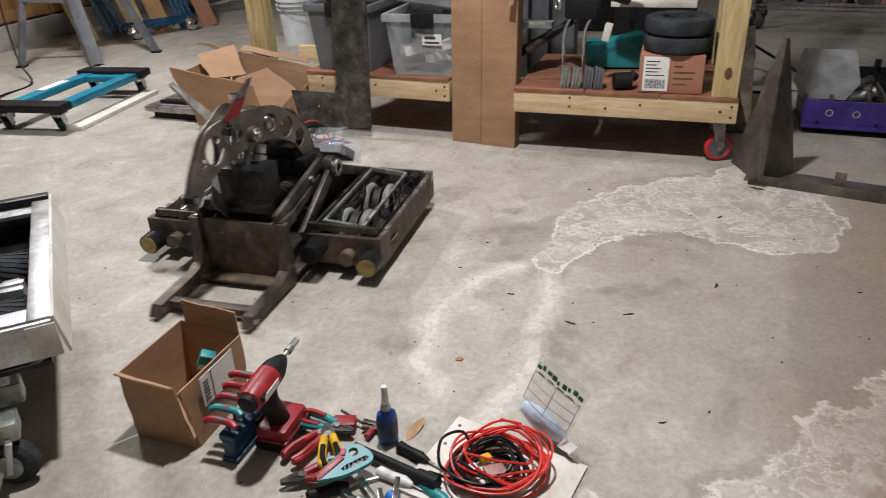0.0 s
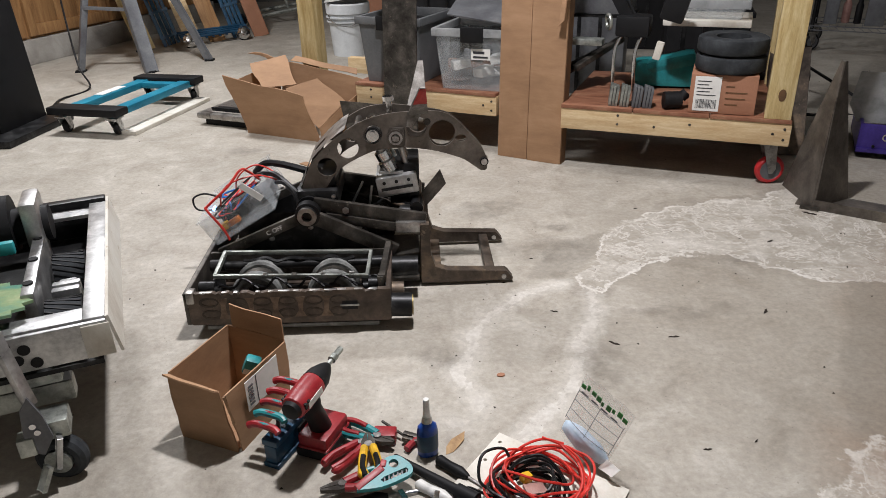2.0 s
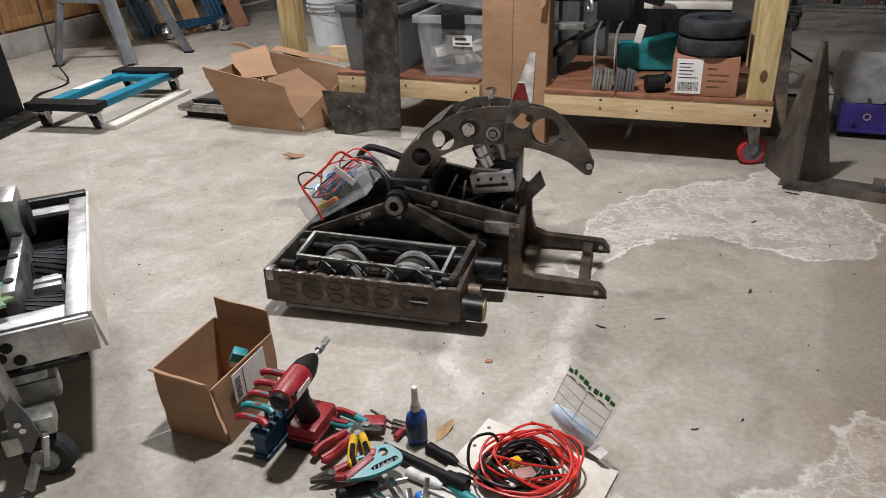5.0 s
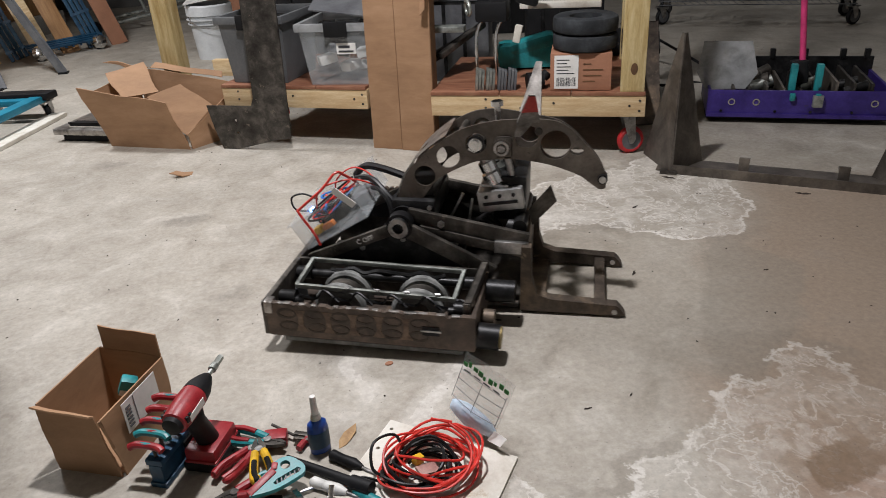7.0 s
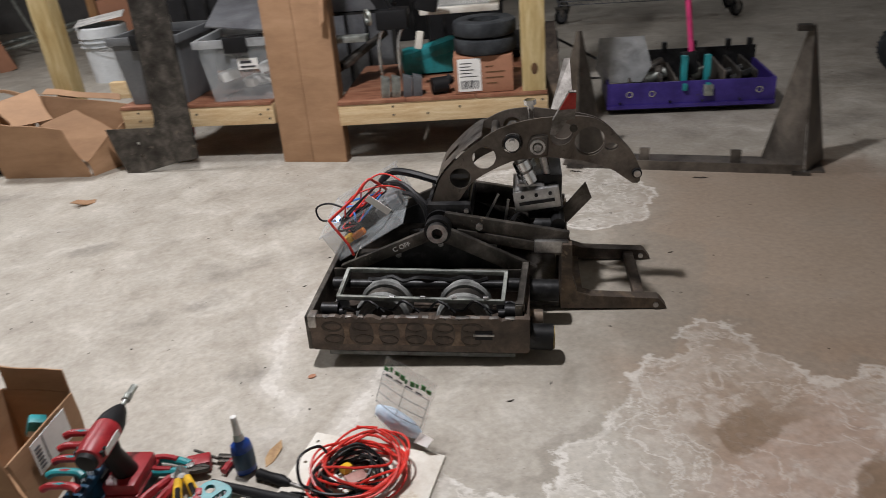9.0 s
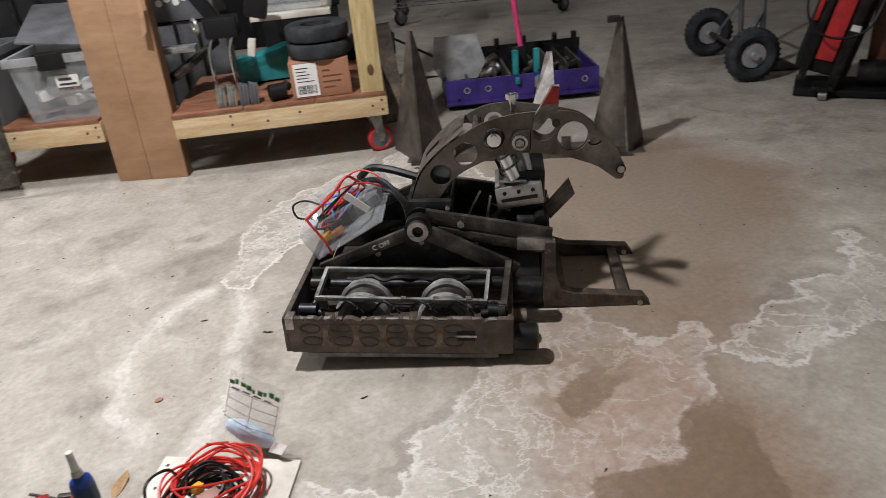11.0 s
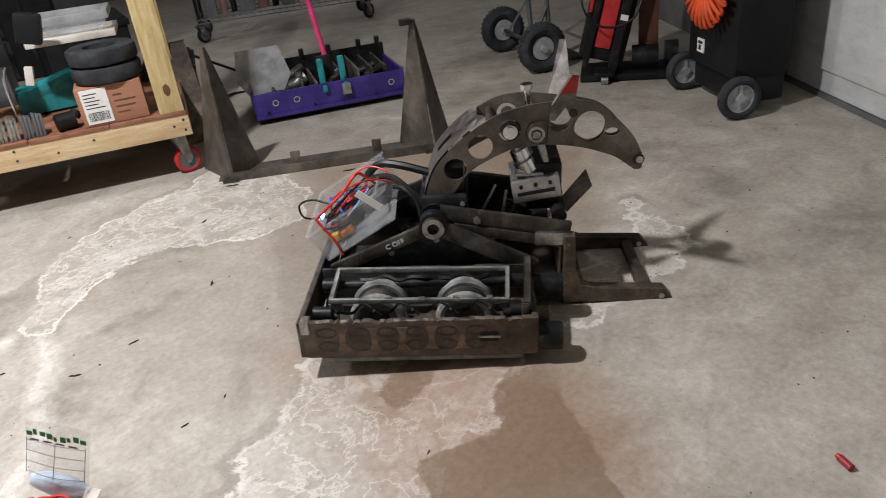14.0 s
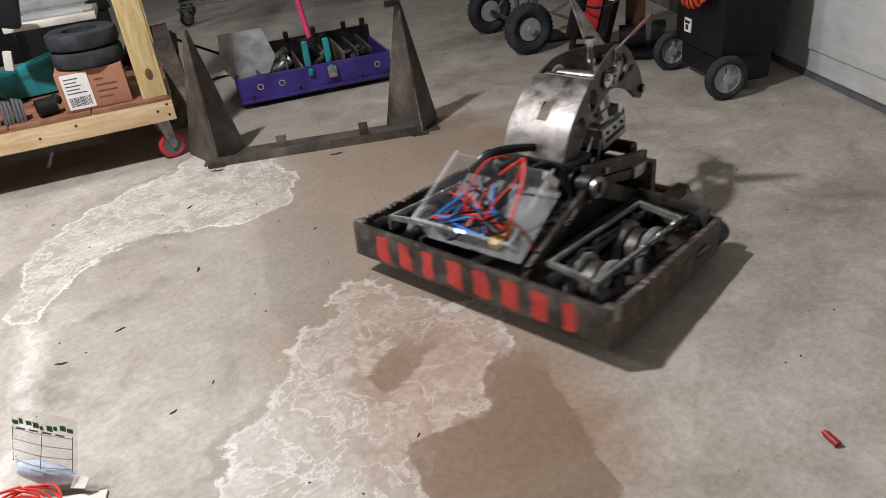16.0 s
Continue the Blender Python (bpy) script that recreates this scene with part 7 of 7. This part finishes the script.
        part("stencil_mark", plate(B(), mark, 0.0012, pose(-0.3195, 0, 0, 90, 0, -90)), RED_PAINT, rear, "worn red stencil mark", smooth=False)
    part("base_plate", box(B(), -0.306, 0.28, -0.15, 0.15, 0.026, 0.036), STEEL_DARK, r)
    # sloping side frames that carry the pivot
    for s in (-1, 1):
        f = part("side_frame", bar(bar(B(), (-0.275, s * 0.148, 0.128), (-0.03, s * 0.148, 0.236), 0.014, 0.030, 0.002), (-0.01, s * 0.148, 0.232), (0.215, s * 0.148, 0.122), 0.016, 0.040, 0.003), STEEL_DARK, r)
        outline = [(-0.25, 0.13), (-0.03, 0.228), (0.0, 0.228), (0.19, 0.13)]
        part("web", plate(B(), outline, 0.005, pose(0, s * 0.138, 0) @ XZ), BLACK_METAL, f)
        part("pivot_boss", ring(B(), (-0.024, s * 0.145, 0.241), (-0.024, s * 0.172, 0.241), 0.026, 0.014), STEEL_BRIGHT, f, "bright ring-shaped pivot boss")
        part("pivot_collar", cyl(B(), (-0.024, s * 0.13, 0.241), (-0.024, s * 0.158, 0.241), 0.034, n=28), BLACK_METAL, f)
        arm = part("lift_arm", bar(bar(B(), (-0.01, s * 0.118, 0.260), (0.300, s * 0.118, 0.206), 0.016, 0.036, 0.003), (0.02, s * 0.125, 0.222), (0.285, s * 0.125, 0.174), 0.012, 0.026, 0.002), STEEL_DARK, r, "dark steel lifting arm")
        part("arm_bolt", cyl(B(), (0.078, s * 0.118, 0.233 + 0.008), (0.078, s * 0.134, 0.233 + 0.008), 0.0095, n=6), STEEL_BRIGHT, arm)
        part("arm_end", box(B(), 0.215, 0.30, s * 0.13 - 0.008, s * 0.13 + 0.008, 0.172, 0.205, bevel=0.004), STEEL_BRIGHT if s < 0 else STEEL_DARK, arm, "worn bright arm end")
    lettering("C OFF", 0.018, pose(-0.118, -0.1565, 0.197, 90, -23, 0), PAPER, r, "off_mark", 0.0005)
    # lifting fork
    fk = part("fork_plate", box(B(), 0.283, 0.297, -0.145, 0.145, 0.022, 0.196, bevel=0.004), STEEL_RUST, r, "rusted flat front plate of the fork")
    for s in (-1, 1):
        pts = [(0.285, 0.20), (0.308, 0.20), (0.312, 0.11), (0.325, 0.068), (0.36, 0.056), (0.528, 0.050), (0.535, 0.044), (0.550, 0.024), (0.540, 0.022), (0.285, 0.018)]
        part("fork_prong", plate(B(), pts, 0.030, pose(0, s * 0.135 + 0.015, 0) @ XZ), STEEL_RUST, fk, "brown steel fork prong with a chamfered tip")
        part("prong_pin", cyl(B(), (0.523, s * 0.135 - 0.018, 0.032), (0.523, s * 0.135 + 0.018, 0.032), 0.007, n=12), STEEL_BRIGHT, fk)
    part("cross_bar", box(B(), 0.472, 0.500, -0.122, 0.122, 0.024, 0.046, bevel=0.004), STEEL_RUST, fk)
    part("fork_web", box(B(), 0.297, 0.345, -0.12, 0.12, 0.022, 0.030, bevel=0.002), STEEL_RUST, fk, "rusty web behind the prongs")
    # claw: two curved plates, wide apart at the back and closing to one tip
    top = [(-0.052, 0.262), (-0.04, 0.30), (-0.017, 0.358), (0.025, 0.405), (0.065, 0.438), (0.111, 0.468), (0.149, 0.483), (0.202, 0.492), (0.256, 0.492), (0.31, 0.489), (0.36, 0.480), (0.395, 0.458), (0.42, 0.432), (0.460, 0.388), (0.484, 0.338)]
    under = [(0.482, 0.312), (0.464, 0.308), (0.420, 0.340), (0.383, 0.355), (0.34, 0.369), (0.30, 0.379), (0.245, 0.391), (0.175, 0.393), (0.144, 0.386), (0.105, 0.369), (0.073, 0.351), (0.053, 0.333), (0.03, 0.30), (0.01, 0.27), (-0.012, 0.238)]
    outer = [(p.x, p.y) for p in smooth_path([(x, z, 0) for x, z in top], 3)] + [(p.x, p.y) for p in smooth_path([(x, z, 0) for x, z in under], 2)]
    holes = [circle(0.031, 0.353, 0.027), circle(0.091, 0.404, 0.029), circle(0.160, 0.438, 0.026), circle(0.282, 0.445, 0.029), circle(0.352, 0.421, 0.038, 28), circle(0.406, 0.406, 0.017, squash=0.6)]

    def half_width(x):
        knots = ((-0.06, 0.085), (0.065, 0.080), (0.15, 0.069), (0.2, 0.054), (0.25, 0.036), (0.3, 0.018), (0.35, 0.008), (0.5, 0.006))
        for (x0, w0), (x1, w1) in zip(knots, knots[1:]):
            if x <= x1:
                return w0 + (w1 - w0) * max(0.0, (x - x0) / (x1 - x0))
        return knots[-1][1]

    claw = None
    for s in (-1, 1):
        b = plate(B(), outer, 0.006, pose(0, 0.003, 0) @ XZ, holes)
        for v in b.verts:
            v.co.y += s * half_width(v.co.x)
        if claw is None:
            claw = part("claw", b, CLAW_STEEL, r, "curved steel claw plate with round lightening holes", smooth=False)
        else:
            part("far_claw_plate", b, CLAW_STEEL, claw, smooth=False)
        part("hub_cap", cyl(B(), (0.222, s * 0.044, 0.424), (0.222, s * 0.060, 0.424), 0.024, n=24), STEEL_PLOW, claw)
        part("hub_ring", ring(B(), (0.222, s * 0.060, 0.424), (0.222, s * 0.064, 0.424), 0.019, 0.013), STEEL_BRIGHT, claw)
        part("hub_bolt", cyl(B(), (0.222, s * 0.060, 0.424), (0.222, s * 0.068, 0.424), 0.010, n=6), STEEL_BRIGHT, claw)
        # ear: a tapered blade that leans outward
        a, c = Vector((0.256, s * 0.038, 0.486)), Vector((0.312, s * 0.022, 0.486))
        tip, tip2 = Vector((0.290, s * 0.115, 0.598 if s > 0 else 0.578)), Vector((0.305, s * 0.115, 0.598 if s > 0 else 0.578))
        ear = part("ear", tilt_sheet(B(), (a, c, tip2, tip), 0.005), EAR_STEEL, claw, "bright steel blade like an ear", smooth=False)
        n = (c - a).cross(tip - a).normalized()
        low = -0.0016 if n.z > 0 else 0.0054  # the underside is red
        lo, hi = (0.0, 0.5) if s > 0 else (0.42, 0.97)
        part("ear_paint", tilt_sheet(B(), (a.lerp(tip, lo) + n * low, c.lerp(tip2, lo) + n * low, c.lerp(tip2, hi) + n * low, a.lerp(tip, hi) + n * low), 0.0012), RED_PAINT, ear, "red painted underside", smooth=False)
        foot = plate(B(), [(0.252, 0.450), (0.266, 0.447), (0.292, 0.477), (0.296, 0.490), (0.258, 0.490)], 0.003, XZ)
        for v in foot.verts:
            v.co.y += s * (half_width(v.co.x) + 0.006) + 0.0015
        part("ear_foot", foot, EAR_STEEL, ear, smooth=False)
    part("tip_bolt", cyl(B(), (0.473, -0.021, 0.336), (0.473, 0.021, 0.336), 0.009, n=12), STEEL_BRIGHT, claw)
    part("tip_washer", cyl(B(), (0.473, -0.0165, 0.336), (0.473, 0.0165, 0.336), 0.0125, n=16), BLACK_METAL, claw)
    # rear skin of the claw, bent over both plates, with a torn slot
    arc = smooth_path([(-0.056, 0.262, 0), (-0.044, 0.30, 0), (-0.021, 0.36, 0), (0.021, 0.409, 0), (0.061, 0.443, 0), (0.085, 0.458, 0)], 4)
    b = B()
    rows = [[b.verts.new((p.x, k * half_width(p.x), p.y)) for k in (-1.04, -0.2, 0.16, 1.04)] for p in arc]
    for i in range(len(rows) - 1):
        for j in range(3):
            if not (j == 1 and 9 <= i <= 11):
                b.faces.new((rows[i][j], rows[i][j + 1], rows[i + 1][j + 1], rows[i + 1][j]))
    bmesh.ops.solidify(b, geom=b.faces[:], thickness=0.003)
    part("claw_skin", b, SHEET_WORN, claw, "bent bright steel skin over the claw back", smooth=True)
    for x, z, w in ((0.31, 0.458, 0.022), (0.115, 0.446, 0.073)):
        part("spacer", cyl(B(), (x, -w, z), (x, w, z), 0.010, n=16), STEEL_DARK, claw)
    part("top_bolt", cyl(cyl(B(), (0.214, 0, 0.41), (0.2035, 0, 0.516), 0.0085, n=16), (0.2037, 0, 0.514), (0.2025, 0, 0.527), 0.0155, n=6), CHROME, claw, "long bright bolt standing through the claw")
    part("pivot_pin", cyl(B(), (0.160, -0.066, 0.438), (0.160, 0.066, 0.438), 0.017, n=20), STEEL_BRIGHT, claw)
    part("pivot_bearing", cyl(cyl(B(), (0.160, -0.082, 0.438), (0.160, -0.070, 0.438), 0.017, n=20), (0.160, -0.09, 0.444), (0.160, -0.082, 0.444), 0.008, n=12), CHROME, claw, "polished steel bearing in the claw's hole")
    part("hub_plate", box(B(), 0.196, 0.248, -0.056, -0.046, 0.398, 0.452, bevel=0.008), STEEL_PLOW, claw)
    part("pivot_nut", ring(B(), (0.160, -0.074, 0.438), (0.160, -0.060, 0.438), 0.021, 0.011), BLACK_METAL, claw)
    # drive under the claw
    dr = part("clamp_block", box(B(), -0.058, 0.058, -0.07, 0.07, -0.028, 0.028, pose(0.222, 0, 0.288, 0, -9, 0), bevel=0.004), ALU, r, "aluminium bearing block")
    part("block_slot", box(B(), -0.045, 0.045, -0.073, 0.073, -0.004, 0.004, pose(0.222, 0, 0.283, 0, -9, 0)), BLACK_METAL, dr)
    for x in (-0.035, 0.0, 0.035):
        part("block_bolt", cyl(B(), pose(0.222, 0, 0.288, 0, -9, 0) @ Vector((x, -0.074, 0.014)), pose(0.222, 0, 0.288, 0, -9, 0) @ Vector((x, -0.066, 0.014)), 0.005, n=8), BLACK_METAL, dr)
    for s in (-1, 1):
        part("actuator_rod", cyl(cyl(B(), (0.215, s * 0.034, 0.30), (0.163, s * 0.034, 0.42), 0.015, n=18), (0.255, s * 0.03, 0.31), (0.228, s * 0.03, 0.415), 0.009, n=14), STEEL_BRIGHT if s < 0 else STEEL_DARK, dr, "steel actuator rod")
        part("rod_sleeve", cyl(cyl(B(), (0.205, s * 0.034, 0.325), (0.192, s * 0.034, 0.352), 0.024, n=20), (0.190, s * 0.034, 0.358), (0.180, s * 0.034, 0.380), 0.022, n=20), CHROME if s < 0 else GALV, dr)
        part("sleeve_flange", box(B(), 0.172, 0.240, s * 0.034 - 0.022, s * 0.034 + 0.022, 0.318, 0.326, bevel=0.002), ALU, dr)
    part("black_block", box(B(), 0.20, 0.285, -0.045, 0.095, 0.225, 0.345, bevel=0.005), BLACK_METAL, r)
    part("flag_plate", plate(B(), [(0.288, 0.245), (0.345, 0.318), (0.362, 0.275), (0.302, 0.205)], 0.006, pose(0, -0.02, 0) @ XZ), STEEL_DARK, r, "dark steel flap at the front", smooth=False)
    part("cross_tube", cyl(B(), (0.275, -0.10, 0.232), (0.275, 0.10, 0.232), 0.018, n=18), BLACK_METAL, r)
    # motors and dark machinery in the middle
    for s in (-1, 1):
        mt = part("motor", cyl(cyl(B(), (-0.13, s * 0.07, 0.09), (0.02, s * 0.07, 0.10), 0.045, n=24), (0.02, s * 0.07, 0.10), (0.05, s * 0.07, 0.10), 0.03, n=20), BLACK_METAL, r, "black drive motor")
        for k in range(5):
            part("motor_band", ring(B(), (-0.11 + k * 0.025, s * 0.07, 0.0915 + k * 0.0017), (-0.104 + k * 0.025, s * 0.07, 0.0917 + k * 0.0017), 0.0475, 0.04), STEEL_DARK, mt)
        part("claw_foot", box(B(), -0.06, 0.03, s * 0.066 - 0.012, s * 0.066 + 0.012, 0.20, 0.29, bevel=0.006), BLACK_METAL, r)
    part("claw_root", box(box(B(), -0.058, 0.058, -0.104, 0.104, 0.232, 0.292, bevel=0.012), -0.03, 0.05, -0.07, 0.07, 0.28, 0.325, bevel=0.01), BLACK_METAL, r, "black block at the claw's root")
    part("root_bolt", cyl(cyl(B(), (0.02, -0.112, 0.262), (0.02, -0.102, 0.262), 0.008, n=6), (0.045, -0.112, 0.275), (0.045, -0.102, 0.275), 0.006, n=6), STEEL_BRIGHT, r)
    part("gear_shaft", cyl(B(), (-0.024, -0.14, 0.241), (-0.024, 0.14, 0.241), 0.02, n=20), STEEL_DARK, r)
    for y in (-0.10, 0.10, 0.03):
        part("shaft_collar", ring(B(), (-0.024, y - 0.012, 0.241), (-0.024, y + 0.012, 0.241), 0.036, 0.019), BLACK_METAL, r)
    b = B()
    for k in range(4):
        tube(b, [(0.03 + 0.03 * k, -0.10 + 0.02 * k, 0.13), (0.06 + 0.03 * k, -0.09, 0.19 + 0.01 * k), (0.12 + 0.02 * k, -0.05 + 0.03 * k, 0.20), (0.17 + 0.02 * k, 0.02, 0.15)], 0.006, 6, 5)
    part("black_cables", b, BLACK_WIRE, r)
    for k, (x, z, w) in enumerate(((-0.12, 0.172, 0.02), (-0.07, 0.16, 0.026), (0.05, 0.165, 0.022), (0.1, 0.18, 0.02))):
        part("bracket", box(B(), x, x + w, -0.128, -0.108, z, z + 0.012, pose(0, 0, 0), bevel=0.002), ALU if k % 2 else STEEL_BRIGHT, r)
    for a, c in (((-0.10, -0.132, 0.15), (-0.075, -0.134, 0.20)), ((-0.05, -0.132, 0.14), (-0.045, -0.13, 0.19)), ((0.085, -0.06, 0.22), (0.125, -0.06, 0.30)), ((0.14, -0.07, 0.22), (0.15, -0.07, 0.29)), ((0.03, -0.10, 0.24), (0.10, -0.09, 0.245))):
        part("steel_rod", cyl(B(), a, c, 0.0035, n=10), STEEL_BRIGHT, r, "thin bright steel rod")
    for x, z in ((-0.13, 0.168), (-0.02, 0.20), (0.06, 0.21), (0.12, 0.16)):
        part("hex_nut", cyl(B(), (x, -0.1385, z), (x, -0.146, z), 0.008, n=6), STEEL_BRIGHT, r)
    # clear electronics tray at the rear
    tm = pose(-0.208, 0.0, 0.196, 0, -31, 3)
    w, d, h, t = 0.20, 0.26, 0.08, 0.003
    tray = part("electronics_tray", box(B(), -w / 2, w / 2, -d / 2, d / 2, 0, t, tm), CLEAR, r, "clear plastic tray holding the wiring", smooth=False)
    for c in ((-w / 2, w / 2, -d / 2, -d / 2 + t, t, h), (-w / 2, w / 2, d / 2 - t, d / 2, t, h), (-w / 2, -w / 2 + t, -d / 2 + t, d / 2 - t, t, h), (w / 2 - t, w / 2, -d / 2 + t, d / 2 - t, t, h)):
        part("tray_wall", box(B(), *c, tm), CLEAR, tray, smooth=False)
    for c in ((-w / 2 - 0.006, w / 2 + 0.006, -d / 2 - 0.006, -d / 2 + 0.001, h, h + 0.004), (-w / 2 - 0.006, w / 2 + 0.006, d / 2 - 0.001, d / 2 + 0.006, h, h + 0.004), (-w / 2 - 0.006, -w / 2 + 0.001, -d / 2, d / 2, h, h + 0.004)):
        part("tray_rim", box(B(), *c, tm), CLEAR, tray, smooth=False)

    def inside(name, bm, mat, label=""):
        ob = part(name, bm, mat, tray, label)
        ob.data.transform(tm)
        return ob

    rnd = random.Random(11)
    inside("battery", box(B(), -0.085, 0.0, -0.02, 0.11, 0.004, 0.04, bevel=0.005), BLACK)
    inside("controller", box(B(), 0.01, 0.085, 0.0, 0.11, 0.004, 0.03, bevel=0.003), GREY_PAINT)
    inside("connector", box(B(), -0.085, -0.06, -0.07, -0.045, 0.008, 0.028, bevel=0.004), YELLOW, "yellow connector")
    inside("orange_plug", box(B(), -0.055, -0.02, -0.075, -0.055, 0.01, 0.026, bevel=0.003), ORANGE_PART, "orange plug")
    inside("blue_led", box(B(), -0.096, -0.090, 0.0, 0.025, 0.058, 0.066, bevel=0.002), LED_BLUE, "glowing blue status light")
    for nm, mt, cnt, rad in (("red_wire", RED_WIRE, 4, 0.0024), ("black_wire", BLACK_WIRE, 5, 0.0028), ("blue_wire", BLUE_WIRE, 3, 0.003)):
        for k in range(cnt):
            b = tube(B(), [(rnd.uniform(-0.08, 0.0), rnd.uniform(-0.09, 0.1), rnd.uniform(0.03, 0.07)) for _ in range(3)] + [(rnd.uniform(-0.02, 0.08), rnd.uniform(0.0, 0.1), rnd.uniform(0.05, 0.085))], rad, 6, 6)
            inside(nm, b, mt)
    for pts, rad in (([(-0.248, -0.14, 0.165), (-0.262, -0.14, 0.20), (-0.302, -0.13, 0.252), (-0.298, -0.125, 0.262), (-0.24, -0.11, 0.312), (-0.205, -0.09, 0.352), (-0.19, -0.06, 0.335), (-0.175, 0.0, 0.29)], 0.0036),
                     ([(-0.29, -0.03, 0.21), (-0.275, -0.06, 0.27), (-0.235, -0.09, 0.315), (-0.17, -0.06, 0.325), (-0.12, -0.03, 0.30)], 0.0022),
                     ([(-0.26, 0.05, 0.2), (-0.25, 0.03, 0.28), (-0.20, 0.02, 0.325), (-0.15, 0.0, 0.325), (-0.10, -0.02, 0.29)], 0.0022)):
        part("red_lead", tube(B(), pts, rad, 8, 6), RED_WIRE, r, "red power lead")
    for pts, rad in (([(-0.20, 0.06, 0.29), (-0.165, 0.04, 0.325), (-0.11, 0.02, 0.328), (-0.03, 0.0, 0.312)], 0.010),
                     ([(-0.18, 0.0, 0.305), (-0.13, -0.03, 0.318), (-0.085, -0.06, 0.295), (-0.04, -0.08, 0.255)], 0.008),
                     ([(-0.12, -0.05, 0.30), (-0.09, -0.08, 0.305), (-0.06, -0.10, 0.27), (-0.05, -0.12, 0.2)], 0.006),
                     ([(-0.31, 0.0, 0.20), (-0.365, 0.0, 0.20), (-0.375, 0.0, 0.235), (-0.34, 0.0, 0.25), (-0.29, -0.02, 0.245)], 0.0028)):
        part("black_hose", tube(B(), pts, rad, 8, 6), BLACK_WIRE, r)
    part("white_tag", box(B(), -0.034, 0.034, -0.0012, 0.0012, -0.009, 0.009, pose(-0.172, -0.138, 0.305, 0, 38, 3)), PAPER, r, "white label tag")
    return r


ROBOT = combat_robot()



def motions():
    walk(ROBOT, ROBOT_ROWS)


motions()
